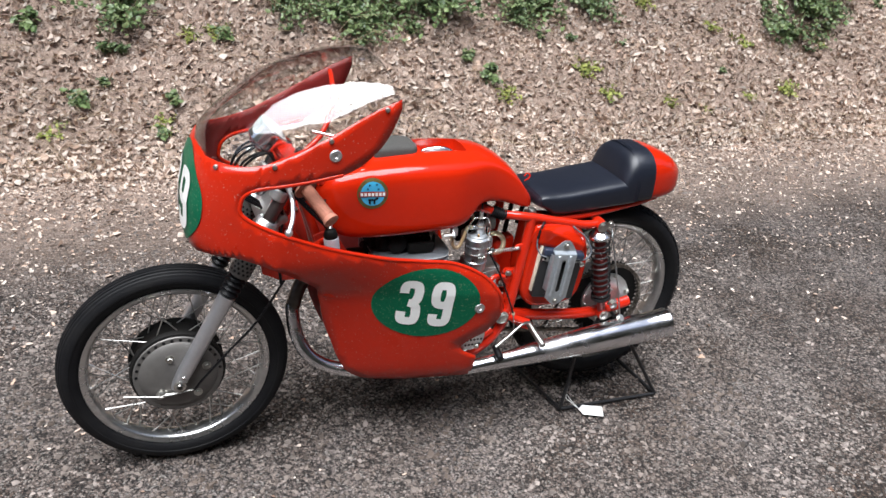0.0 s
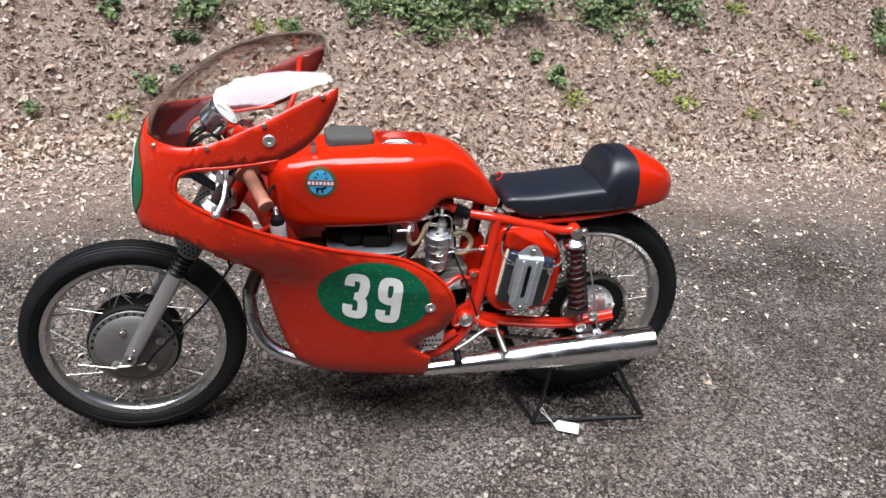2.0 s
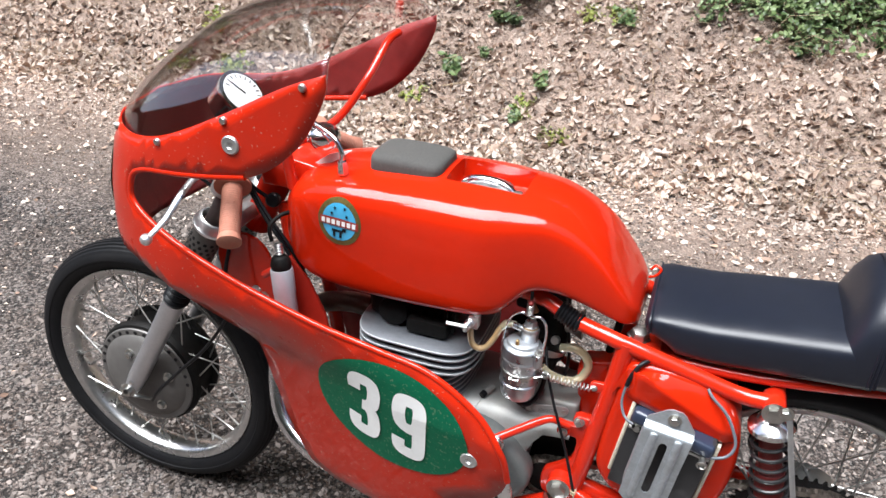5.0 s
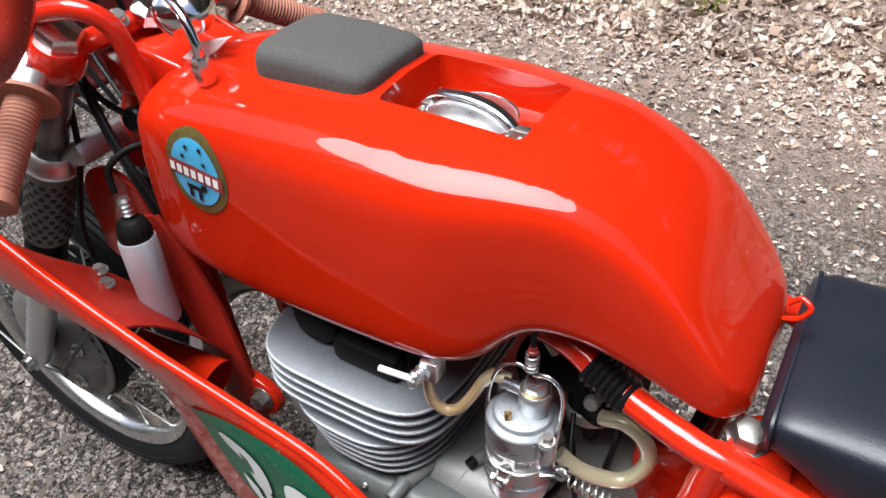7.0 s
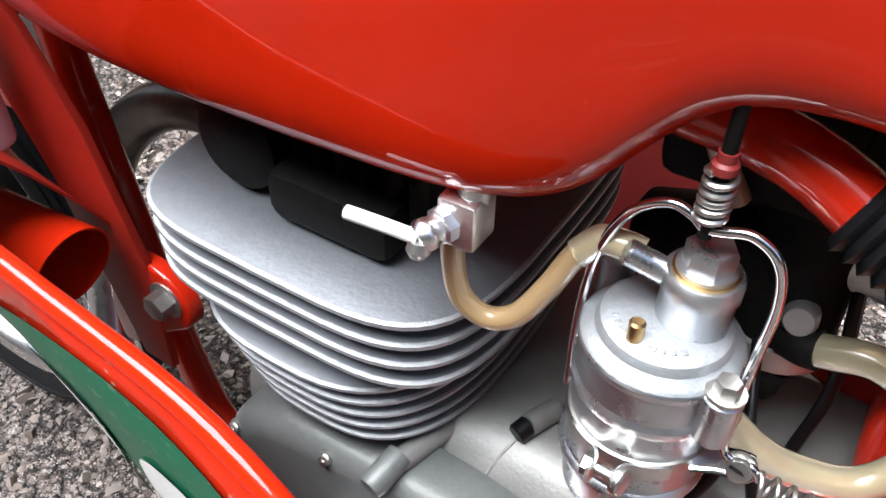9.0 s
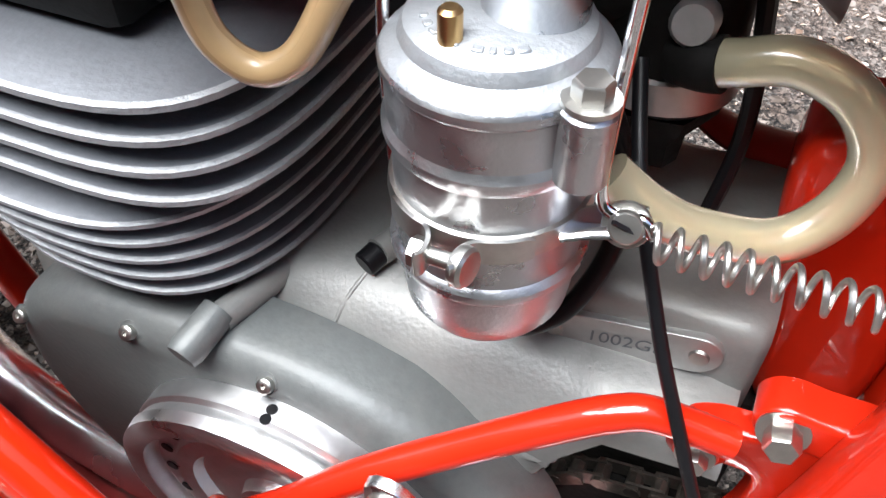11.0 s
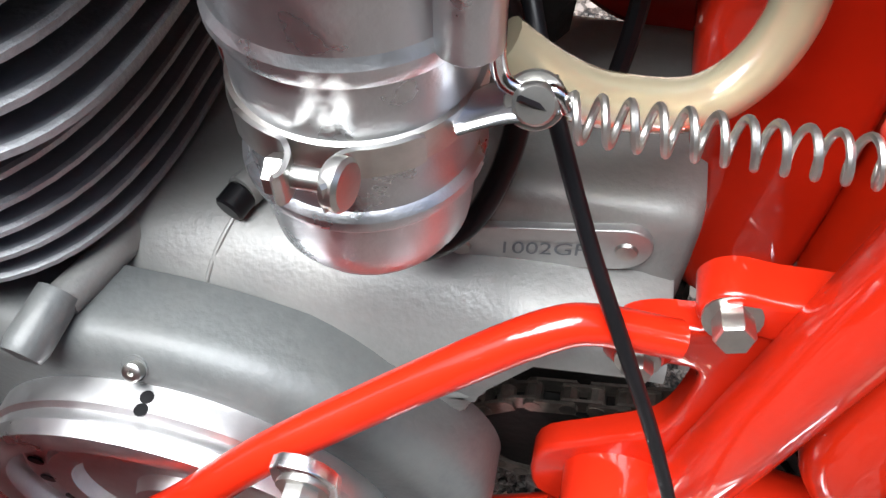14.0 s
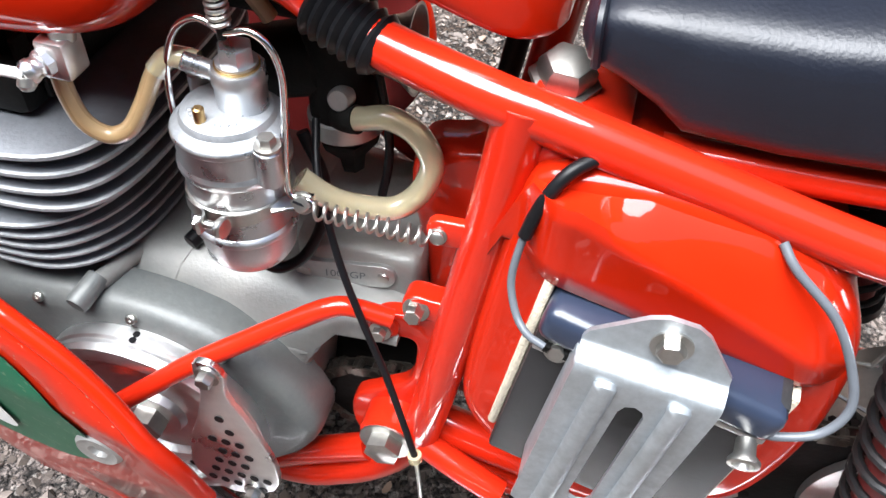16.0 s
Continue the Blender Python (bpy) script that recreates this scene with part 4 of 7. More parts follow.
def numeral(digit, wide_, tall, stroke):
    """A block figure as a flat ribbon in x and y, its middle at the origin."""
    a, b = wide_ / 2 - stroke / 2, tall / 2 - stroke / 2
    q = b / 2
    if digit == "3":
        path = [(-a, b - 0.030), (-a, b - 0.012), (-a * 0.75, b - 0.002), (0, b), (a * 0.75, b - 0.003), (a, b - 0.018), (a, q), (a * 0.85, 0.012), (a * 0.3, 0.0), (-a * 0.25, 0.0)]
        more = [(a * 0.3, 0.0), (a * 0.85, -0.012), (a, -q), (a, -b + 0.018), (a * 0.75, -b + 0.003), (0, -b), (-a * 0.75, -b + 0.002), (-a, -b + 0.012), (-a, -b + 0.030)]
        runs = [path, more]
    else:
        loop = [(a, q * 0.9), (a, b - 0.018), (a * 0.75, b - 0.003), (0, b), (-a * 0.75, b - 0.003), (-a, b - 0.018), (-a, 0.022), (-a * 0.75, 0.004), (0, -0.002), (a * 0.75, 0.004), (a, 0.022)]
        tail = [(a, q), (a, 0), (a, -b + 0.018), (a * 0.75, -b + 0.003), (0, -b), (-a * 0.75, -b + 0.002), (-a, -b + 0.012), (-a, -b + 0.028)]
        runs = [loop, tail]
    bm = bmesh.new()
    for n, run in enumerate(runs):
        pts = spline(run, 6)
        last = None
        for k, p in enumerate(pts):
            d = pts[min(k + 1, len(pts) - 1)] - pts[max(k - 1, 0)]
            d = d / np.linalg.norm(d)
            o = np.array([-d[1], d[0]]) * stroke / 2
            now = [bm.verts.new((*(p + o), 0.0005 * n)), bm.verts.new((*(p - o), 0.0005 * n))]
            if last:
                bm.faces.new((last[0], last[1], now[1], now[0]))
            last = now
    return bm


def disc_on_side(side):
    """A green oval with the race number on the belly of the fairing."""
    cx, cz, ra, rb, tilt = 0.6225, 0.515, 0.1435, 0.110, radians(-6.5)
    ring = [(ra * math.cos(t) * math.cos(tilt) - rb * math.sin(t) * math.sin(tilt) + cx, ra * math.cos(t) * math.sin(tilt) + rb * math.sin(t) * math.cos(tilt) + cz) for t in (2 * math.pi * k / 64 for k in range(64))]
    disc = part("number_disc", patch([(side * along(x, z), z) for x, z in ring], 0.022, 0.012, 0.0016), GREEN, shell, "green oval number disc", smooth=60)
    for k, digit in enumerate("39"):
        bm = numeral(digit, 0.062, 0.145, 0.0245)
        for v in bm.verts:
            u, w = (v.co.x + (0.0425 if k else -0.0425) - 0.004) * (1 if side < 0 else -1), v.co.y
            v.co = on_fairing(cx + u * math.cos(tilt) - 0.4 * w * math.sin(tilt), cz + u * math.sin(tilt) + w * math.cos(tilt), 0.0030 + v.co.z, side)
        part("numeral", bm, WHITE, disc, "white painted figure " + digit, smooth=0)


disc_on_side(-1)
disc_on_side(1)


def disc_on_nose():
    cz, ra, rb = 0.80, 0.145, 0.118

    def at(y, z, off):
        w = min(0.985, abs(y) / float(wide(z)))
        s = 1 - (1 - w**3) ** (1 / 3)
        return skin(math.copysign(max(s, 1e-9) ** (1 / 3), y), z, off)

    bm = bmesh.new()
    rings = []
    for j in range(1, 9):
        rings.append([bm.verts.new(at(ra * j / 8 * math.cos(t), cz + rb * j / 8 * math.sin(t), 0.0022)) for t in (2 * math.pi * k / 40 for k in range(40))])
    mid = bm.verts.new(at(0.0, cz, 0.0022))
    for k in range(40):
        bm.faces.new((mid, rings[0][k], rings[0][(k + 1) % 40]))
        for a, b in zip(rings, rings[1:]):
            bm.faces.new((a[k], b[k], b[(k + 1) % 40], a[(k + 1) % 40]))
    disc = part("front_number_disc", bm, GREEN, shell, "green oval number disc on the nose", smooth=60)
    for k, digit in enumerate("39"):
        bm = numeral(digit, 0.078, 0.15, 0.027)
        for v in bm.verts:
            v.co = at(-(v.co.x + (0.056 if k else -0.056)), cz + v.co.y, 0.0042 + v.co.z)
        part("numeral", bm, WHITE, disc, "white painted figure " + digit, smooth=0)


disc_on_nose()


def screw(at, axis, r=0.006):
    return lathe([(0, -0.002), (r, -0.002), (r, 0.002), (r * 0.75, 0.0045), (0, 0.0052)], at, axis, 16)


def grommet(at, axis):
    return lathe([(0, 0.001), (0.004, 0.001), (0.006, 0.0035), (0.010, 0.003), (0.0125, 0.004), (0.0145, 0.002), (0.0145, -0.002)], at, axis, 24)


for side in (-1, 1):
    for x, z in ((0.110, 0.905), (0.231, 0.918), (0.357, 0.976), (0.486, 1.044)):
        p, q = on_fairing(x, z, 0, side), on_fairing(x, z, 0.01, side)
        part("screw", screw(p, q - p, 0.0062), STEEL, shell)
    for x, z in ((0.367, 0.941), (0.768, 0.493)):
        p, q = on_fairing(x, z, 0, side), on_fairing(x, z, 0.01, side)
        part("grommet", grommet(p, q - p), ALU_DULL, shell, "round metal grommet")


# ---- windscreen
def windscreen():
    edge = [Vector((float(nose(0.922)) + 0.002, 0.0, 0.922))] + [on_fairing(x, z, -0.004) for x, z in [(0.087, 0.917), (0.095, 0.914)] + spline(EDGE_TOP, 5)[3:]]
    centre = [(0.078, 0.922), (0.100, 0.962), (0.145, 1.005), (0.197, 1.046), (0.254, 1.084), (0.30, 1.104), (0.36, 1.122), (0.42, 1.132), (0.47, 1.134), (0.505, 1.130)]
    n, m = 36, 48
    e = [np.array([np.interp(k / (n - 1), np.linspace(0, 1, len(edge)), [v[c] for v in edge]) for c in range(3)]) for k in range(n)]
    length = np.linspace(0, 1, len(centre))
    c = [np.array([np.interp((k / (n - 1)) ** 0.85, length, [p[0] for p in centre]), 0, np.interp((k / (n - 1)) ** 0.85, length, [p[1] for p in centre])]) for k in range(n)]
    bm = bmesh.new()
    grid = []
    for k in range(n):
        row = []
        for j in range(m + 1):
            # a flat skirt that turns at a crease into the dome
            u = 1 - abs(2 * j / m - 1)
            if u < 0.25:
                across, s = 1 - 0.07 * u / 0.25, 0.30 * u / 0.25
            else:
                v = (u - 0.25) / 0.75
                across, s = 0.93 * (1 - v) ** 2 + 2 * v * (1 - v) * 0.62, 0.30 * (1 - v) ** 2 + 2 * v * (1 - v) + v * v
            row.append(bm.verts.new((e[k][0] + (c[k][0] - e[k][0]) * s, e[k][1] * across * (1 if j <= m / 2 else -1), e[k][2] - 0.012 + (c[k][2] - e[k][2] + 0.012) * s)))
        grid.append(row)
    for k in range(n - 1):
        for j in range(m):
            bm.faces.new((grid[k][j], grid[k][j + 1], grid[k + 1][j + 1], grid[k + 1][j]))
    bmesh.ops.remove_doubles(bm, verts=bm.verts, dist=0.0003)
    bmesh.ops.recalc_face_normals(bm, faces=bm.faces)
    ob = part("windscreen", bm, SCREEN, bike, "clear curved acrylic windscreen", smooth=12)
    mod = ob.modifiers.new("thickness", "SOLIDIFY")
    mod.thickness, mod.offset = 0.002, 0
    ob.visible_shadow = False
    return ob


windscreen()


# ---- fuel tank
def tank():
    top = np.array([(0.362, 0.785), (0.368, 0.814), (0.385, 0.838), (0.42, 0.856), (0.50, 0.871), (0.633, 0.880), (0.764, 0.879), (0.84, 0.865), (0.90, 0.828), (0.94, 0.778), (0.965, 0.743), (0.974, 0.722)])
    low = np.array([(0.362, 0.750), (0.368, 0.722), (0.385, 0.696), (0.409, 0.678), (0.44, 0.669), (0.50, 0.665), (0.604, 0.667), (0.70, 0.673), (0.742, 0.678), (0.765, 0.687), (0.781, 0.706), (0.793, 0.723), (0.805, 0.732), (0.82, 0.735), (0.85, 0.734), (0.90, 0.723), (0.95, 0.708), (0.965, 0.705), (0.974, 0.706)])
    half = np.array([(0.362, 0.055), (0.375, 0.080), (0.40, 0.099), (0.45, 0.114), (0.55, 0.123), (0.66, 0.127), (0.73, 0.125), (0.79, 0.108), (0.85, 0.096), (0.92, 0.094), (0.955, 0.089), (0.968, 0.076), (0.975, 0.050)])
    xs = np.concatenate([[0.362, 0.366, 0.372], np.linspace(0.38, 0.955, 100), [0.961, 0.967, 0.971, 0.974]])
    
    def smooth(t):
        v = np.interp(xs, *np.array(spline(t, 40)).T)
        for _ in range(5):
            v[1:-1] = v[1:-1] * 0.5 + (v[:-2] + v[2:]) * 0.25
        return v

    zt, zl, w = smooth(top), smooth(low), smooth(half)
    sections = []
    for x, a, b, h in zip(xs, zt, zl, w):
        mid = b + (a - b) * 0.52
        d = a - mid
        # a roof-like top, a tight shoulder, then a nearly flat side
        half_top = spline([(0, a), (0.36 * h, a - 0.035 * d), (0.66 * h, a - 0.13 * d), (0.83 * h, a - 0.235 * d), (0.925 * h, a - 0.37 * d), (0.972 * h, a - 0.56 * d), (h, mid)], 4)
        low = [(h * abs(math.sin(t)) ** (2 / 9) * (1 - 0.05 * math.cos(t) ** 2), mid + (mid - b) * math.copysign(abs(math.cos(t)) ** (2 / 9), math.cos(t))) for t in (math.pi / 2 + math.pi / 2 * k / 24 for k in range(1, 25))]
        right = [tuple(p) for p in half_top] + low
        ring = [(x, y, z) for y, z in right] + [(x, -y, z) for y, z in right[-2:0:-1]]
        sections.append(ring)
    body = loft(sections)
    me = bpy.data.meshes.new("tank")
    body.to_mesh(me)
    body.free()
    ob = new("fuel_tank", me)
    cut = part("cutter", block((0.128, 0.098, 0.10), (0.705, 0.0, 0.893), 0.006), RED)
    mod = ob.modifiers.new("recess", "BOOLEAN")
    mod.object, mod.operation, mod.solver = cut, "DIFFERENCE", "EXACT"
    bpy.context.view_layer.update()
    done = bpy.data.meshes.new_from_object(ob.evaluated_get(bpy.context.evaluated_depsgraph_get()))
    ob.modifiers.clear()
    bpy.data.objects.remove(cut)
    ob.data = done
    done.materials.clear()
    done.materials.append(RED)
    done.shade_smooth()
    done.set_sharp_from_angle(angle=radians(38))
    ob.parent = bike
    return tagged(ob, "glossy red fuel tank with knee recesses and a sunken filler")


fuel_tank = tank()


# ---- tank fittings
CAP = Vector((0.703, -0.004, 0.846))
cap = part("filler_cap", lathe([(0, -0.006), (0.036, -0.006), (0.038, 0.0), (0.041, 0.003), (0.041, 0.008), (0.038, 0.011), (0.030, 0.0165), (0.018, 0.0205), (0, 0.022)], CAP, (0, 0, 1), 48), ALU, fuel_tank, "chrome racing filler cap with a lever")
part("cap_rim", lathe([(0.0385, 0.0085), (0.0405, 0.0095), (0.0395, 0.0120), (0.0375, 0.0110)], CAP, (0, 0, 1), 48, closed=True), CHROME, cap)
part("cap_strap", tube([CAP + Vector(p) for p in ((-0.047, 0.010, 0.012), (-0.034, 0.008, 0.0195), (-0.015, 0.004, 0.0240), (0.005, 0.001, 0.0250), (0.022, -0.002, 0.0230), (0.036, -0.004, 0.017), (0.046, -0.006, 0.010))], [0.0045, 0.006, 0.0065, 0.0065, 0.006, 0.006, 0.005], 12, flat=0.5), CHROME, cap, "polished closing lever")
part("cap_latch", join(block((0.016, 0.012, 0.010), CAP + Vector((0.048, -0.006, 0.010)), 0.002), rod(CAP + Vector((0.050, -0.018, 0.008)), CAP + Vector((0.050, 0.006, 0.008)), 0.003, 12)), STEEL, cap)
part("cap_catch", tube([CAP + Vector(p) for p in ((0.050, -0.016, 0.008), (0.046, -0.022, 0.002), (0.036, -0.028, -0.001), (0.026, -0.033, 0.0))], 0.0035, 10), CHROME, cap)
part("cap_hinge", join(block((0.010, 0.020, 0.012), CAP + Vector((-0.044, 0.008, 0.006)), 0.002), rod(CAP + Vector((-0.046, -0.008, 0.006)), CAP + Vector((-0.046, 0.022, 0.006)), 0.003, 12)), STEEL, cap)


def cushion(x0, x1, half, z0, z1, power=5, n=36, rows=14, crown=0.0):
    """A soft pad with rounded edges."""
    sections = []
    for j in range(rows + 1):
        t = j / rows
        x = x0 + (x1 - x0) * (0.5 - 0.5 * math.cos(math.pi * t))
        e = (1 - abs(2 * (x - x0) / (x1 - x0) - 1) ** 7) ** (1 / 7) if 0 < j < rows else 0.55
        sections.append([(x, half * e * math.copysign(abs(math.cos(a)) ** (2 / power), math.cos(a)), (z0 + z1) / 2 + crown * math.sin(math.pi * t) * max(0, math.sin(a)) + (z1 - z0) / 2 * (0.6 + 0.4 * e) * math.copysign(abs(math.sin(a)) ** (2 / power), math.sin(a))) for a in (2 * math.pi * k / n for k in range(n))])
    return loft(sections)


part("chin_pad", cushion(0.508, 0.632, 0.052, 0.852, 0.892, 4.5, crown=0.006), FOAM, fuel_tank, "dark grey foam chin pad", smooth=60)


def tank_side(x, z, off):
    """A place on the left side of the tank, found along y."""
    hit, p, nrm, _ = fuel_tank.ray_cast(Vector((x, -0.5, z)), Vector((0, 1, 0)))
    return p + nrm * off if hit else Vector((x, -0.12, z))


def badge():
    cx, cz, r = 0.4905, 0.798, 0.0395

    def dish(radius, inner, off, n=48):
        bm = bmesh.new()
        rows = [[bm.verts.new(tank_side(cx + q * math.cos(t), cz + q * math.sin(t), off)) for t in (2 * math.pi * k / n for k in range(n))] for q in np.linspace(inner, radius, 7)]
        for a, b in zip(rows, rows[1:]):
            for k in range(n):
                bm.faces.new((a[k], a[(k + 1) % n], b[(k + 1) % n], b[k]))
        return bm

    def strip(pts, off):
        bm = bmesh.new()
        bm.faces.new([bm.verts.new(tank_side(cx + u, cz + v, off)) for u, v in pts])
        return bm

    ring = part("tank_badge", dish(r, 0.0008, 0.0008), GOLD, fuel_tank, "round blue badge with a dark gold rim", smooth=60)
    part("badge_field", dish(0.031, 0.0008, 0.0016), BLUE, ring, smooth=60)
    part("badge_band", strip([(-0.0355, 0.006), (0.0, 0.007), (0.0355, 0.0055), (0.0355, -0.008), (0.0, -0.007), (-0.0355, -0.0075)], 0.0026), BADGE_RED, ring, smooth=0)
    for k in range(7):
        u = -0.028 + 0.0093 * k
        part("badge_bar", strip([(u - 0.0032, 0.0035), (u + 0.0032, 0.0035), (u + 0.0032, -0.0048), (u - 0.0032, -0.0048)], 0.0034), WHITE, ring, smooth=0)
    for u, v in ((-0.008, 0.022), (0.010, 0.024), (-0.013, 0.013), (0.014, 0.012)):
        part("badge_star", strip([(u + 0.0035 * (1 if k % 2 else 0.45) * math.cos(k * math.pi / 5), v + 0.0035 * (1 if k % 2 else 0.45) * math.sin(k * math.pi / 5)) for k in range(10)], 0.0026), BLACK, ring, smooth=0)
    for u, v, a, b in ((-0.002, -0.015, 0.010, 0.0022), (-0.008, -0.021, 0.0022, 0.005), (0.004, -0.021, 0.0022, 0.005), (0.010, -0.012, 0.0035, 0.003)):
        part("badge_emblem", strip([(u - a, v - b), (u + a, v - b), (u + a, v + b), (u - a, v + b)], 0.0026), BLACK, ring, smooth=0)


badge()
part("breather_nut", lathe([(0, -0.012), (0.0095, -0.012), (0.0095, 0.004), (0.007, 0.012), (0, 0.012)], (0.474, -0.070, 0.872), (0, -0.2, 1), 6), CHROME, fuel_tank)
part("breather_pipe", tube([(0.474, -0.071, 0.880), (0.473, -0.072, 0.897), (0.460, -0.068, 0.916), (0.43, -0.055, 0.925), (0.36, -0.02, 0.935)], 0.0045, 10), CHROME, fuel_tank, "bent chrome breather pipe")
part("tank_ring", tube([(0.974, -0.010, 0.760), (0.984, -0.012, 0.766), (0.990, -0.010, 0.776), (0.982, -0.006, 0.780), (0.974, -0.006, 0.772)], 0.0022, 8), RED, fuel_tank)

# ---- seat and tail
def seat():
    sections = []
    n = 48
    for x, base, top, half, e in ((0.983, 0.716, 0.730, 0.082, 1), (0.988, 0.708, 0.739, 0.093, 1), (1.003, 0.704, 0.744, 0.098, 1), (1.022, 0.692, 0.745, 0.099, 1), (1.036, 0.680, 0.746, 0.100, 1), (1.08, 0.679, 0.748, 0.102, 1), (1.15, 0.684, 0.757, 0.104, 1), (1.24, 0.692, 0.768, 0.106, 1), (1.30, 0.697, 0.775, 0.107, 1)):
        ring = []
        for k in range(n):
            a = 2 * math.pi * k / n
            c, s = math.cos(a), math.sin(a)
            y = half * math.copysign(abs(c) ** 0.32, c)
            z = (base + top) / 2 + (top - base) / 2 * math.copysign(abs(s) ** 0.42, s) + 0.004 * (1 - (y / half) ** 2) * max(0, s)
            ring.append((x, y, z))
        sections.append(ring)
    ob = part("seat", loft(sections), VINYL, bike, "dark navy vinyl racing seat with a rear hump", smooth=50)
    sections = []
    for x, base, top, half in ((1.252, 0.700, 0.776, 0.100), (1.258, 0.699, 0.792, 0.103), (1.268, 0.698, 0.822, 0.106), (1.280, 0.698, 0.842, 0.108), (1.296, 0.698, 0.850, 0.109), (1.330, 0.700, 0.851, 0.109), (1.352, 0.702, 0.850, 0.1085)):
        ring = []
        for k in range(n):
            a = 2 * math.pi * k / n
            c, s = math.cos(a), math.sin(a)
            up = s > 0
            y = half * math.copysign(abs(c) ** (0.62 if up else 0.3), c)
            m = base + (top - base) * 0.42
            z = m + ((top - m) if up else (m - base)) * math.copysign(abs(s) ** (0.85 if up else 0.4), s)
            ring.append((x, y, z))
        sections.append(ring)
    part("seat_hump", loft(sections), VINYL, ob, "padded vinyl hump", smooth=50)
    for x in (1.292, 1.297, 1.302):
        part("piping", tube([(x, -0.107, 0.712), (x, -0.109, 0.76), (x, -0.099, 0.805), (x, -0.070, 0.836), (x, -0.03, 0.850), (x, 0.03, 0.850), (x, 0.070, 0.836), (x, 0.099, 0.805), (x, 0.109, 0.76)], 0.0018, 6), VINYL, ob)
    part("piping", tube([(0.992, -0.095, 0.712), (0.990, -0.094, 0.736), (0.990, -0.05, 0.742), (0.990, 0.05, 0.742), (0.990, 0.094, 0.736)], 0.0022, 6), VINYL, ob)
    sections = []
    for x, base, top, half in ((1.346, 0.701, 0.8495, 0.1083), (1.38, 0.702, 0.845, 0.104), (1.42, 0.704, 0.832, 0.092), (1.45, 0.708, 0.815, 0.076), (1.475, 0.714, 0.795, 0.055), (1.490, 0.722, 0.776, 0.034), (1.497, 0.738, 0.758, 0.012)):
        ring = []
        for k in range(n):
            a = 2 * math.pi * k / n
            c, s = math.cos(a), math.sin(a)
            up = s > 0
            y = half * math.copysign(abs(c) ** (0.62 if up else 0.35), c)
            m = base + (top - base) * 0.42
            z = m + ((top - m) if up else (m - base)) * math.copysign(abs(s) ** (0.85 if up else 0.45), s)
            ring.append((x, y, z))
        sections.append(ring)
    part("tail_cone", loft(sections), RED, ob, "glossy red tail cone", smooth=50)


seat()

# ---- frame
L_POST = [(0.965, -0.098, 0.690), (0.956, -0.099, 0.610), (0.945, -0.100, 0.530), (0.931, -0.100, 0.430), (0.922, -0.100, 0.372)]
frame_body = part("frame", tube([(0.325, 0, 0.80), (0.40, -0.02, 0.775), (0.60, -0.05, 0.715), (0.80, -0.060, 0.714), (0.873, -0.076, 0.695), (0.94, -0.096, 0.689), (0.99, -0.100, 0.680), (1.064, -0.102, 0.664), (1.14, -0.106, 0.650), (1.19, -0.108, 0.652)], 0.0125, 16), RED_FRAME, bike, "red painted tubular frame")
for side in (1, -1):
    s = lambda pts: [(x, y * side, z) for x, y, z in pts]  # noqa: E731
    if side < 0:
        part("top_tube", tube(s([(0.40, -0.02, 0.775), (0.60, -0.05, 0.715), (0.80, -0.060, 0.714), (0.873, -0.076, 0.695), (0.94, -0.096, 0.689), (1.064, -0.102, 0.664), (1.19, -0.108, 0.652)]), 0.0125, 12), RED_FRAME, frame_body)
    part("seat_post", tube(s(L_POST), 0.0145, 16), RED_FRAME, frame_body)
    part("gusset", extrude([(0.968, 0.672), (1.010, 0.664), (0.998, 0.652), (0.978, 0.632), (0.962, 0.606), (0.955, 0.606)], -0.104, -0.096, 0.002), RED_FRAME, frame_body) if side > 0 else None
    part("cradle_tube", tube(s([(0.922, -0.100, 0.385), (0.905, -0.100, 0.335), (0.86, -0.100, 0.285), (0.79, -0.098, 0.255), (0.60, -0.075, 0.240), (0.47, -0.055, 0.26), (0.425, -0.050, 0.33), (0.402, -0.050, 0.47), (0.375, -0.045, 0.62), (0.335, -0.02, 0.76)]), 0.0135, 14), RED_FRAME, frame_body)
    part("seat_rail", tube(s([(1.03, -0.085, 0.668), (1.15, -0.085, 0.672), (1.30, -0.08, 0.690), (1.40, -0.06, 0.700)]), 0.009, 10), RED_FRAME, frame_body)
    part("swingarm_tube", tube(s([(0.935, -0.085, 0.372), (1.05, -0.088, 0.352), (1.20, -0.092, 0.340), (1.30, -0.092, 0.352), (1.352, -0.092, 0.362)]), 0.0155, 14, flat=1.15), RED_FRAME, frame_body)
    part("shock_lug", rod(s([(1.186, -0.085, 0.650)])[0], s([(1.186, -0.128, 0.648)])[0], 0.017, 20, 0.003), RED_FRAME, frame_body)
    part("lug_nut", hexbolt(s([(1.186, -0.128, 0.648)])[0], (0, -side, 0), 0.012, 0.009), STEEL, frame_body)
part("pivot_block", extrude([tuple(p) for p in spline([(0.912, 0.445), (0.902, 0.50), (0.892, 0.55), (0.891, 0.575), (0.896, 0.588), (0.912, 0.594), (0.950, 0.598), (0.952, 0.55), (0.948, 0.45)], 4, True)], -0.036, 0.0, 0.008), RED_FRAME, frame_body, "red engine mounting block")
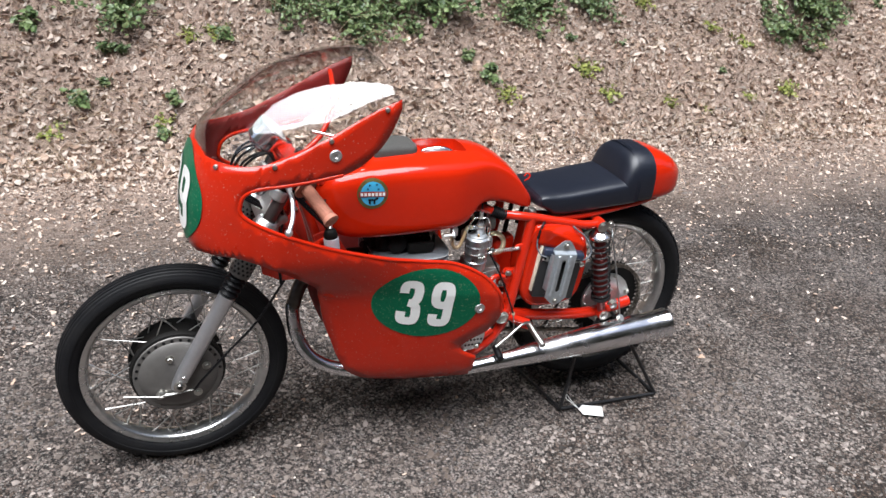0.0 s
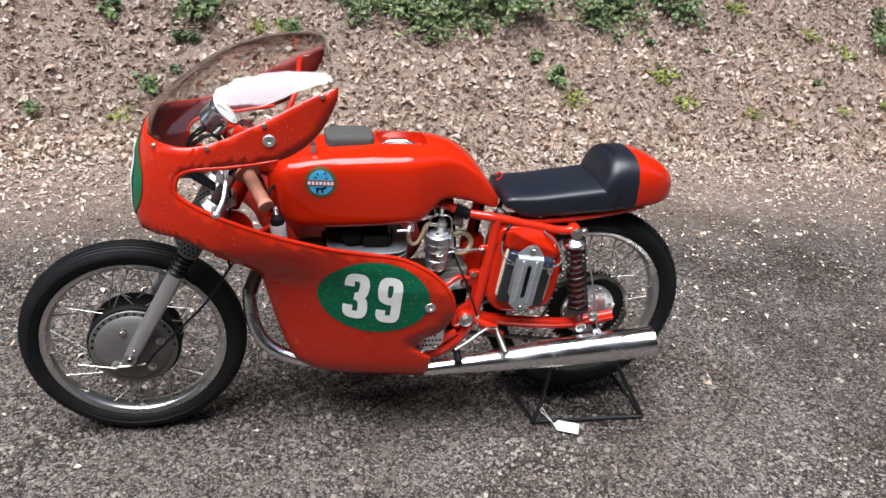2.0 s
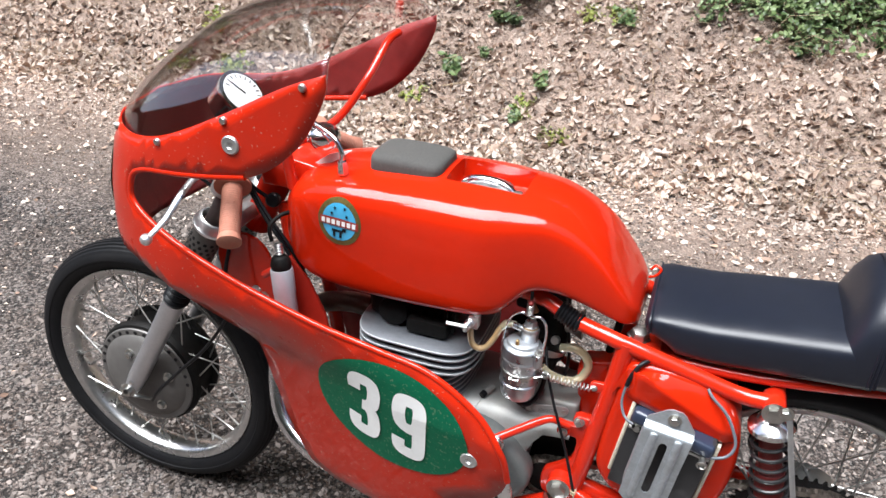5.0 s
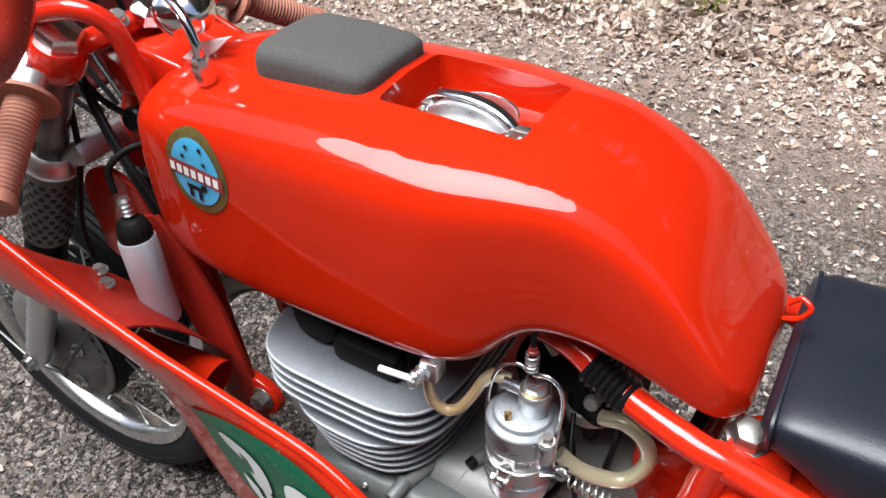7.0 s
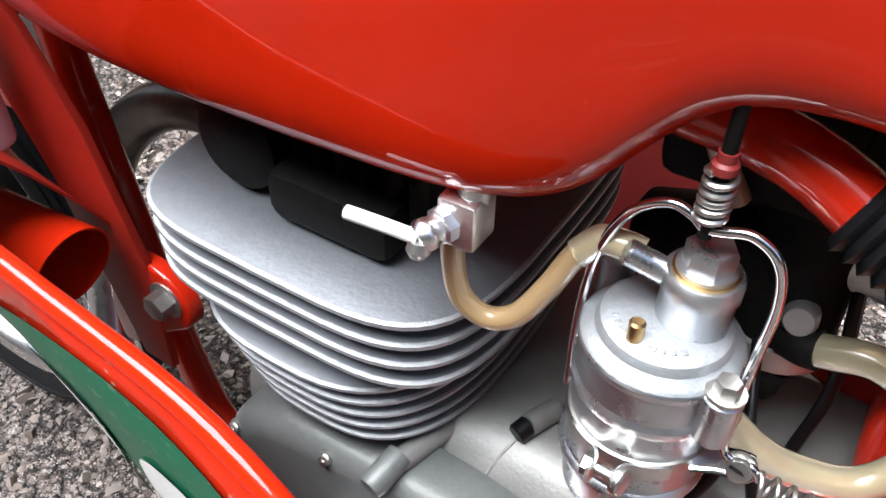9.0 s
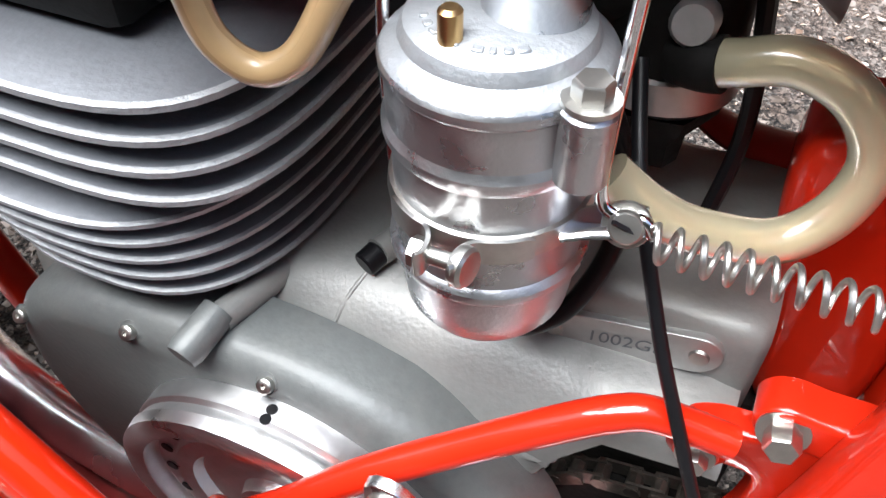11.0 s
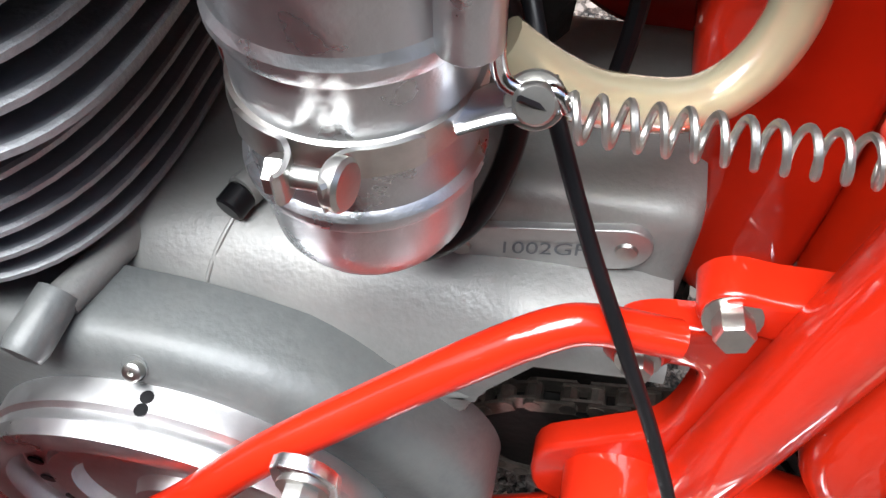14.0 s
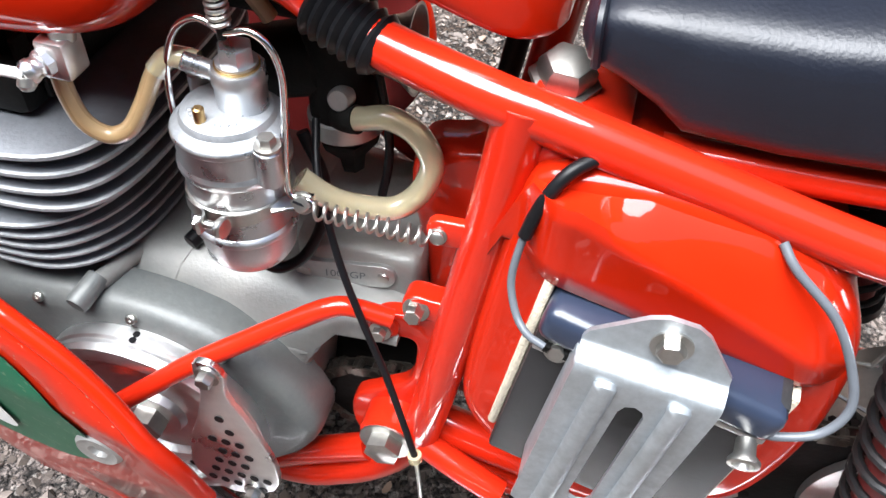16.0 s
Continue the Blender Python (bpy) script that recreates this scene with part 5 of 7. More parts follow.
part("pivot_plate", extrude([tuple(p) for p in spline([(0.912, 0.500), (0.93, 0.512), (0.946, 0.51), (0.938, 0.43), (0.930, 0.36), (0.895, 0.335), (0.868, 0.345), (0.866, 0.385), (0.886, 0.405), (0.908, 0.425), (0.914, 0.455), (0.912, 0.474), (0.897, 0.475), (0.886, 0.480), (0.885, 0.490), (0.895, 0.497)], 4, True)], -0.092, -0.080, 0.003), RED_FRAME, frame_body, "red engine mounting plate")
part("bolt_lug", extrude([tuple(p) for p in spline([(0.9035, 0.5125), (0.907, 0.5195), (0.914, 0.5225), (0.925, 0.5215), (0.946, 0.520), (0.946, 0.500), (0.926, 0.502), (0.913, 0.502), (0.906, 0.505)], 4, True)], -0.0935, -0.078, 0.003, 4), RED_FRAME, frame_body, smooth=60)
part("stay_eye", rod((0.891, -0.084, 0.486), (0.891, -0.0975, 0.486), 0.0115, 20, 0.003), RED_FRAME, frame_body)
part("hex_bolt", hexbolt((0.914, -0.0935, 0.5125), (0, -1, 0.25), 0.0062, 0.010), STEEL, frame_body, "zinc hexagon bolt")
part("hex_bolt", hexbolt((0.891, -0.0975, 0.486), (0, -1, 0.1), 0.0052, 0.006), STEEL, frame_body)
part("pivot_boss", rod((0.900, -0.085, 0.378), (0.900, -0.116, 0.378), 0.022, 24, 0.004), RED_FRAME, frame_body)
part("pivot_nut", hexbolt((0.900, -0.116, 0.378), (0, -1, 0), 0.014, 0.012), STEEL, frame_body, "zinc pivot nut")
part("engine_stay", tube([(0.700, -0.160, 0.395), (0.722, -0.168, 0.424), (0.748, -0.163, 0.448), (0.775, -0.146, 0.464), (0.806, -0.130, 0.480), (0.838, -0.117, 0.499), (0.860, -0.109, 0.511), (0.874, -0.105, 0.513), (0.900, -0.100, 0.505)], [0.0072, 0.0072, 0.0072, 0.0072, 0.0072, 0.0072, 0.0070, 0.0065, 0.0065], 14), RED_FRAME, frame_body, "bent red engine stay")
part("spring_lug", extrude([tuple(p) for p in spline([(0.921, 0.598), (0.924, 0.605), (0.932, 0.607), (0.958, 0.606), (0.956, 0.592), (0.934, 0.588), (0.925, 0.589)], 3, True)], -0.106, -0.100, 0.002), RED_FRAME, frame_body)
part("lug_screw", lathe([(0, 0), (0.0052, 0), (0.0052, 0.0014), (0.0040, 0.0014), (0.0040, 0.0042), (0.0033, 0.0048), (0, 0.0050)], (0.9285, -0.106, 0.5965), (0, -1, 0.3), 18), STEEL, frame_body)
boot = [(0.0, 0.0)]
for k in range(7):
    boot += [(0.0145, 0.001 + 0.0058 * k), (0.0172, 0.0038 + 0.0058 * k)]
boot += [(0.0145, 0.043), (0, 0.043)]
part("rubber_boot", lathe(boot, (0.850, -0.071, 0.7035), (0.046, -0.010, -0.0165), 24), BLACK, frame_body, "ribbed black rubber sleeve")
part("seat_nut", lathe([(0, 0), (0.0185, 0), (0.0185, 0.003), (0.0150, 0.004), (0.0150, 0.011), (0.012, 0.015), (0, 0.018)], (0.978, -0.066, 0.682), (0.1, -0.2, 1), 6), STEEL, frame_body, "chrome domed nut")
part("nut_bracket", block((0.05, 0.05, 0.006), (0.990, -0.068, 0.678), 0.002, Matrix.Rotation(radians(12), 4, "Y")), RED_FRAME, frame_body)
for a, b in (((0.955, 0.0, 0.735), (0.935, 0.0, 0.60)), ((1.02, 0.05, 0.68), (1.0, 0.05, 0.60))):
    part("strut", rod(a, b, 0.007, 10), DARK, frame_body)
part("rear_brace", tube([(0.838, 0.05, 0.540), (0.852, 0.05, 0.528), (0.872, 0.05, 0.519), (0.900, 0.05, 0.516), (0.94, 0.05, 0.52)], [0.006, 0.009, 0.012, 0.014, 0.014], 12, flat=0.5), INSIDE, frame_body)
part("cross_tube", rod((1.19, -0.108, 0.655), (1.19, 0.108, 0.655), 0.011, 14), RED_FRAME, frame_body)

# ---- rear shock absorbers
def shock(side):
    a, b = Vector((1.186, -0.113 * side, 0.640)), Vector((1.244, -0.115 * side, 0.345))
    d = (b - a).normalized()
    body = part("shock_absorber", lathe([(0, 0.03), (0.017, 0.03), (0.017, 0.10), (0.0215, 0.105), (0.0215, 0.245), (0.012, 0.26), (0.012, 0.30), (0, 0.30)], a, d, 24), MAROON, bike, "rear shock absorber with a black coil spring")
    part("spring", coil(a + d * 0.035, a + d * 0.235, 0.0270, 0.0031, 10.5, 8, 20, False), BLACK_STEEL, body, "black coil spring")
    part("spring_cap", lathe([(0, 0.006), (0.016, 0.006), (0.027, 0.014), (0.034, 0.022), (0.034, 0.030), (0.028, 0.034), (0, 0.034)], a, d, 32), CHROME, body, "chrome spring cap")
    part("spring_seat", lathe([(0, 0.234), (0.030, 0.234), (0.031, 0.242), (0.022, 0.250), (0, 0.250)], a, d, 28), BLACK_STEEL, body)
    part("lower_eye", rod(b + Vector((0, 0.016, 0)), b - Vector((0, 0.016, 0)), 0.016, 20, 0.003), RED_FRAME, body)
    part("lower_nut", hexbolt(b + Vector((0, -0.016 * side, 0)), (0, -side, 0), 0.011, 0.009), STEEL, body)


shock(1)
shock(-1)
part("silencer_strap", tube([(1.196, -0.136, 0.664), (1.206, -0.141, 0.650), (1.22, -0.144, 0.60), (1.262, -0.150, 0.45), (1.284, -0.154, 0.360)], 0.0085, 8, flat=0.25), ALU_DULL, bike, "thin alloy silencer strap")
part("strap_bolt", hexbolt((1.198, -0.142, 0.662), (0, -1, 0), 0.008, 0.006), STEEL, bike)

# ---- oil tank with its battery
oil = [(0.982, 0.664), (1.03, 0.668), (1.085, 0.660), (1.118, 0.645), (1.142, 0.615), (1.156, 0.575), (1.160, 0.515), (1.152, 0.455), (1.135, 0.418), (1.10, 0.402), (1.04, 0.398), (0.99, 0.405), (0.955, 0.445), (0.952, 0.50), (0.960, 0.58), (0.968, 0.64)]
oil = [tuple(p) for p in spline(oil, 4, True)]
oil_tank = part("oil_tank", extrude(oil, -0.118, -0.020, 0.014, 5), RED, bike, "red oil tank carrying a strapped battery", smooth=50)
rows = []
for x in np.linspace(0.958, 1.150, 33):
    low, high = min(1.0, max(0.0, x - 0.973) / 0.024), min(1.0, (1.150 - x) / 0.030)
    out = math.sin(low * math.pi / 2) * math.sin(high * math.pi / 2)
    crest = 0.661 - 0.48 * (x - 0.990)
    top = float(np.interp(x, [0.958, 0.975, 1.03, 1.085, 1.118, 1.142, 1.150], [0.615, 0.660, 0.664, 0.656, 0.641, 0.612, 0.590]))
    crest = min(crest, top - 0.006)
    foot = min(0.606 - 0.25 * (x - 1.003), crest - 0.010)
    rows.append([(x, y, z) for y, z in ((-0.100, top), (-0.112 - 0.006 * out, top - 0.003), (-0.114 - 0.012 * out, crest + (top - crest) * 0.45), (-0.115 - 0.0195 * out, crest + 0.006), (-0.115 - 0.0215 * out, crest), (-0.115 - 0.0205 * out, crest - 0.005), (-0.115 - 0.0195 * out, foot + (crest - foot) * 0.3), (-0.115 - 0.0190 * out, foot + 0.002), (-0.114 - 0.017 * out, foot), (-0.100, foot - 0.002))])
part("tank_shoulder", loft(rows), RED, oil_tank, smooth=60)
bat = Matrix.Translation((1.0506, -0.126, 0.516)) @ Matrix.Rotation(radians(-6), 4, "Z") @ Matrix.Rotation(radians(7), 4, "Y")
battery = part("battery", block((0.128, 0.040, 0.150), (0, 0, 0), 0.003), BATTERY, oil_tank, "black ribbed battery")
battery.matrix_basis = bat
part("battery_lid", block((0.128, 0.046, 0.024), (0, -0.006, 0.067), 0.007, Matrix.Rotation(radians(4), 4, "Y"), seg=3), BATTERY_TOP, battery, "navy blue battery lid")
part("battery_rim", block((0.126, 0.045, 0.005), (0, -0.001, 0.047), 0.001), ALU_DULL, battery, "pale grey rim")
part("felt_strip", block((0.006, 0.022, 0.155), (-0.067, -0.002, 0.017), 0.0025), FELT, battery, "cream felt strip")
part("felt_strip", block((0.006, 0.022, 0.125), (0.069, 0.006, 0.003), 0.0025), FELT, battery, "cream felt strip")
part("terminal_cap", block((0.020, 0.020, 0.006), (-0.048, -0.016, 0.051), 0.0015), DARK, battery)
part("terminal_nut", hexbolt((-0.050, -0.022, 0.050), (0, -1, 0.3), 0.005, 0.004), STEEL, battery)
part("terminal_knob", lathe([(0, 0), (0.005, 0), (0.0055, 0.008), (0.0080, 0.011), (0.0080, 0.0135), (0.0055, 0.014), (0.0045, 0.0105), (0, 0.0105)], (0.053, -0.028, 0.050), (0.1, -1, -0.2), 20), STEEL, battery, "brass terminal knob")


def bracket():
    """A pressed alloy strap with a long slot and a pointed top with a bolt."""
    outer = [(-0.036, 0.068), (-0.034, 0.074), (-0.012, 0.094), (-0.004, 0.098), (0.010, 0.098), (0.017, 0.094), (0.036, 0.072), (0.037, 0.066), (0.034, -0.074), (0.012, -0.093), (0.004, -0.096), (-0.006, -0.096), (-0.013, -0.092), (-0.035, -0.074)]
    slot = [(-0.0065, 0.037), (-0.0045, 0.042), (0.0, 0.044), (0.0045, 0.042), (0.0065, 0.037), (0.0065, -0.050), (0.0045, -0.055), (0.0, -0.057), (-0.0045, -0.055), (-0.0065, -0.050)]
    from mathutils.geometry import delaunay_2d_cdt
    pts = [Vector(p) for p in outer + slot]
    n, m = len(outer), len(slot)
    edges = [(i, (i + 1) % n) for i in range(n)] + [(n + i, n + (i + 1) % m) for i in range(m)]
    verts, _, tris, *_ = delaunay_2d_cdt(pts, edges, [], 0, 1e-6)
    bm = bmesh.new()
    vs = [bm.verts.new((p.x, 0, p.y)) for p in verts]
    for t in tris:
        c = sum((verts[i] for i in t), Vector((0, 0))) / 3
        if not (abs(c.x) < 0.0065 and -0.056 < c.y < 0.044) and all(i < len(pts) for i in t):
            pa = np.array(outer)
            pb = np.roll(pa, -1, 0)
            if (((pa[:, 1] > c.y) != (pb[:, 1] > c.y)) & (c.x < (pb[:, 0] - pa[:, 0]) * (c.y - pa[:, 1]) / (pb[:, 1] - pa[:, 1] + 1e-12) + pa[:, 0])).sum() % 2:
                bm.faces.new([vs[i] for i in t])
    # the top tab steps forward over a small ledge to the ribbed front
    for z in (0.069, 0.067, 0.062, 0.059, 0.056):
        bmesh.ops.bisect_plane(bm, geom=bm.verts[:] + bm.edges[:] + bm.faces[:], plane_co=(0, 0, z), plane_no=(0, 0, 1))
    for v in bm.verts:
        v.co.y = float(np.interp(v.co.z, [0.056, 0.059, 0.062, 0.067, 0.069], [-0.012, -0.0115, -0.0095, -0.0010, 0.0]))
    r = bmesh.ops.extrude_face_region(bm, geom=bm.faces[:])
    for v in r["geom"]:
        if isinstance(v, bmesh.types.BMVert):
            v.co.y += 0.0028
    bmesh.ops.recalc_face_normals(bm, faces=bm.faces)
    return bm


strap = part("battery_strap", bracket(), GALVANISED, oil_tank, "pressed alloy battery strap with a slot")
strap.matrix_basis = Matrix.Translation((1.042, -0.160, 0.533)) @ Matrix.Rotation(radians(7), 4, "Y") @ Matrix.Rotation(radians(-2), 4, "X")
for x in (-0.0185, 0.0185):
    part("pressed_rib", tube([(x, -0.0115, 0.052), (x, -0.0145, 0.045), (x, -0.0145, -0.058), (x, -0.0115, -0.066)], 0.0058, 10, flat=0.7), GALVANISED, strap)
part("strap_side", block((0.003, 0.024, 0.110), (0.0345, 0.001, 0.000), 0.001), GALVANISED, strap)
part("strap_side", block((0.003, 0.024, 0.110), (-0.0342, 0.001, 0.000), 0.001), GALVANISED, strap)
part("strap_bolt", hexbolt((0.003, 0.0, 0.082), (0, -1, 0), 0.007, 0.006), STEEL, strap)
part("strap_bolt", hexbolt((0.0, -0.012, -0.084), (0, -1, 0), 0.006, 0.004), STEEL, strap)
part("battery_wire", tube([(0.9790, -0.1255, 0.640), (0.9755, -0.1280, 0.625), (0.9745, -0.134, 0.606), (0.980, -0.142, 0.592), (0.988, -0.149, 0.586), (0.998, -0.152, 0.583)], 0.0021, 10), WIRE, oil_tank, "thin grey battery wire")
part("wire_sleeve", tube([(1.003, -0.108, 0.674), (0.992, -0.118, 0.670), (0.985, -0.1235, 0.660), (0.980, -0.1255, 0.646), (0.9768, -0.1265, 0.632)], 0.0036, 12), BLACK, oil_tank)
part("battery_wire", tube([(1.092, -0.116, 0.654), (1.101, -0.124, 0.646), (1.124, -0.132, 0.629), (1.140, -0.140, 0.605), (1.146, -0.147, 0.586), (1.138, -0.153, 0.570), (1.120, -0.156, 0.563), (1.108, -0.156, 0.563)], 0.0024, 10), WIRE, oil_tank, "grey battery wire")

# ---- exhaust
part("silencer", lathe([(0.0, -0.02), (0.019, -0.02), (0.021, 0.03), (0.026, 0.12), (0.034, 0.24), (0.041, 0.36), (0.0445, 0.46), (0.0455, 0.56), (0.0455, 0.655), (0.047, 0.658), (0.047, 0.664), (0.043, 0.666), (0.041, 0.64), (0.036, 0.60), (0, 0.60)], (0.795, -0.168, 0.258), (0.655, 0.004, 0.050), 40), SILENCER, bike, "long satin chrome megaphone silencer", smooth=30)
part("exhaust_header", tube([(0.52, -0.01, 0.575), (0.46, 0.0, 0.572), (0.39, 0.005, 0.548), (0.335, 0.0, 0.500), (0.306, -0.015, 0.435)], 0.0195, 20, 8), HEADER, bike, "heat-darkened exhaust header")
part("exhaust_pipe", tube([(0.308, -0.012, 0.445), (0.306, -0.018, 0.428), (0.313, -0.038, 0.365), (0.345, -0.068, 0.305), (0.41, -0.090, 0.270), (0.50, -0.108, 0.258), (0.63, -0.120, 0.256), (0.73, -0.145, 0.256), (0.80, -0.168, 0.2585)], 0.0190, 20, 8), SILENCER, bike, "bent exhaust pipe running into the fairing")
part("silencer_clamp", lathe([(0.040, 0), (0.044, 0), (0.044, 0.014), (0.040, 0.014)], (1.262, -0.165, 0.294), (0.655, 0.004, 0.05), 32, closed=True), ALU_DULL, bike)
part("clamp_nut", hexbolt((1.284, -0.160, 0.346), (0, -0.7, 0.7), 0.009, 0.008), STEEL, bike)


# ---- engine
def oval(cx, cy, a, b, power, n=56):
    return [(cx + a * math.copysign(abs(math.cos(t)) ** (2 / power), math.cos(t)), cy + b * math.copysign(abs(math.sin(t)) ** (2 / power), math.sin(t))) for t in (2 * math.pi * k / n for k in range(n))]


def fin(outline, z, thick, slope=0.0):
    """A cooling fin with a rounded rim; slope lowers its front."""
    cx = sum(p[0] for p in outline) / len(outline)
    cy = sum(p[1] for p in outline) / len(outline)
    rows = []
    for k, h in ((0.985, -0.5), (1.0, -0.3), (1.0, 0.3), (0.985, 0.5)):
        rows.append([(cx + (x - cx) * k, cy + (y - cy) * k, z + h * thick + slope * (x - cx)) for x, y in outline])
    bm = loft(rows)
    # flat faces get the colour darkened for shade, the rim the lighter one
    for f in bm.faces:
        f.material_index = 0 if len(f.verts) > 4 else 1
    return bm


engine = part("engine", extrude([tuple(p) for p in spline([(0.560, 0.34), (0.565, 0.42), (0.60, 0.436), (0.70, 0.438), (0.80, 0.438), (0.840, 0.440), (0.838, 0.430), (0.834, 0.415), (0.832, 0.37), (0.815, 0.30), (0.74, 0.25), (0.62, 0.25), (0.575, 0.28)], 4, True)], -0.098, 0.11, 0.006), CAST, bike, "air-cooled single-cylinder alloy engine")
# upper case: slopes up from the side cover to the barrel
rows = []
for x, under, top in ((0.555, 0.40, 0.478), (0.570, 0.40, 0.486), (0.62, 0.40, 0.490), (0.72, 0.40, 0.490), (0.80, 0.40, 0.488), (0.828, 0.415, 0.488), (0.842, 0.446, 0.489), (0.858, 0.470, 0.489), (0.890, 0.474, 0.488), (0.902, 0.474, 0.484)):
    base = max(under, 0.430)
    rows.append([(x, y, z) for y, z in [(-0.0972, under - 0.002)] + [(y, base + (top - base) * f) for y, f in ((-0.0972, 0.0), (-0.0955, 0.32), (-0.0900, 0.58), (-0.0810, 0.80), (-0.0680, 0.95), (-0.0520, 1.0), (0.055, 1.0))] + [(0.10, 0.468), (0.10, under - 0.002)]])
part("upper_case", loft(rows), CAST, engine, smooth=60)
rows = []
for x, e in ((0.818, 0.90), (0.824, 0.97), (0.834, 1.0), (0.893, 1.0), (0.901, 0.985), (0.905, 0.93)):
    rows.append([((x), -0.010 + u * e, 0.489 + v * e) for u, v in oval(0, 0, 0.053, 0.031, 7, 36)])
part("gearbox_housing", loft(rows), CAST, engine, "plain alloy gearbox housing", smooth=60)
rows = []
for x, e in ((0.500, 0.7), (0.506, 0.92), (0.52, 1.0), (0.58, 1.05), (0.63, 1.05)):
    rows.append([(x, u * e, 0.462 + v * e) for u, v in oval(0, 0, 0.078, 0.030, 4, 32)])
part("front_mount", loft(rows), CAST, engine, smooth=60)
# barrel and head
# core coloured near-black, so the gaps between fins read as shade
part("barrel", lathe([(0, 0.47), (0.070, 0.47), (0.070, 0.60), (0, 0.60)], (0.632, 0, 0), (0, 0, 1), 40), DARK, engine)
for k in range(5):
    z = 0.4945 + 0.0112 * k
    part("barrel_fin", fin(oval(0.6345 - 0.0030 * k, -0.006, 0.078 + 0.0029 * k, 0.117 + 0.0022 * k, 2.9), z, 0.0034), (FIN, FIN_RIM), engine)
for k in range(4):
    z = 0.5605 + 0.0138 * k
    part("head_fin", fin(oval(0.620, -0.003, 0.1085, 0.1265 + 0.0005 * k, 4.4), z, 0.0042), (FIN, FIN_RIM), engine)
# shade under the tank is put into this box's near-black colour
cam_box = part("cam_box", join(block((0.150, 0.155, 0.046), (0.600, 0.004, 0.632), 0.012, seg=3), block((0.075, 0.20, 0.030), (0.640, 0.0, 0.622), 0.008), block((0.05, 0.09, 0.06), (0.535, 0.0, 0.630), 0.012), lathe([(0, 0), (0.024, 0), (0.026, 0.004), (0.026, 0.018), (0.020, 0.022), (0, 0.022)], (0.575, -0.070, 0.634), (0, -1, 0), 24)), DARK, engine, "cam box under the tank, coloured near-black for the shade there")
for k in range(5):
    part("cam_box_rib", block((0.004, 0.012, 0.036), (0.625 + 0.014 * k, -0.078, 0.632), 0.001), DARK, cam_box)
part("exhaust_flange", rod((0.53, 0.0, 0.578), (0.505, 0.0, 0.575), 0.032, 24, 0.003), DARK, engine)
# left side cover, painted dark
cover = [(0.556, 0.37), (0.556, 0.42), (0.570, 0.448), (0.600, 0.466), (0.64, 0.473), (0.70, 0.476), (0.745, 0.472), (0.79, 0.457), (0.826, 0.430), (0.846, 0.398), (0.848, 0.365), (0.825, 0.325), (0.78, 0.292), (0.70, 0.275), (0.62, 0.285), (0.575, 0.315)]
side_cover = part("side_cover", extrude([tuple(p) for p in spline(cover, 5, True)], -0.128, -0.090, 0.017, 5), COVER, engine, "dark grey painted engine side cover", smooth=60)


def cover_screw(x, z, y):
    """A slotted screw sunk in a dark hole in the shoulder of the cover."""
    d = Vector((0, -0.75, 0.66)).normalized()
    p = Vector((x, y, z))
    part("screw_hole", lathe([(0, 0), (0.0050, 0), (0.0053, 0.0005), (0.0050, 0.0008), (0.0046, 0.0004), (0, 0.0004)], p, d, 20), COVER, side_cover)
    part("cover_screw", lathe([(0, 0.0005), (0.0036, 0.0005), (0.0036, 0.0044), (0.0028, 0.0050), (0.0012, 0.0050), (0.0011, 0.0036), (0, 0.0036)], p + Vector((0.0008, 0, -0.0006)), d, 14), STEEL, side_cover)


for x, z in ((0.570, 0.437), (0.647, 0.4645), (0.720, 0.4665), (0.785, 0.449)):
    cover_screw(x, z, -0.1255)
part("cover_stud", lathe([(0, 0.0), (0.0080, 0.0), (0.0082, 0.021), (0.0070, 0.025), (0, 0.026)], (0.689, -0.110, 0.482), (-0.15, -1, -0.2), 24), COVER, side_cover, "grey stud boss")
part("case_boss", tube([(0.701, -0.066, 0.476), (0.696, -0.088, 0.478), (0.690, -0.112, 0.480)], 0.0070, 14), CAST, engine)
part("case_hole", tube([(0.7505, -0.042, 0.494), (0.7465, -0.052, 0.4945), (0.7425, -0.062, 0.4950)], 0.0068, 16), CAST, engine)
part("hole_plug", rod((0.743, -0.061, 0.495), (0.7395, -0.070, 0.493), 0.0062, 16, 0.001), BLACK, engine, "black rubber plug")
part("case_rib", tube([(0.740, -0.066, 0.4874), (0.736, -0.076, 0.4810), (0.733, -0.084, 0.4732), (0.7305, -0.0905, 0.4630)], 0.0010, 8), CAST, engine)
# clutch: an alloy drum in the cover
CL = Vector((0.722, -0.130, 0.371))
clutch = part("clutch_cover", lathe([(0, -0.014), (0.0880, -0.014), (0.0888, -0.010), (0.0888, 0.008), (0.0870, 0.010), (0.0870, 0.013), (0.0884, 0.015), (0.0876, 0.021), (0.0850, 0.0225), (0.0755, 0.0215), (0.0735, 0.016), (0.0735, 0.012), (0.064, 0.011), (0.062, 0.014), (0.052, 0.014), (0.050, 0.008), (0.026, 0.008), (0.024, 0.014), (0.012, 0.015), (0, 0.015)], CL, (0, -1, 0), 64), ALU, engine, "bare alloy clutch drum")
for along_y in (-0.0145, -0.0195):
    d = Vector((math.cos(1.53), 0, math.sin(1.53)))
    part("drum_hole", lathe([(0, 0), (0.0026, 0), (0.0026, 0.0006), (0, 0.0006)], CL + d * 0.0884 + Vector((0, along_y + 0.012, 0)), d, 12), BLACK, clutch)
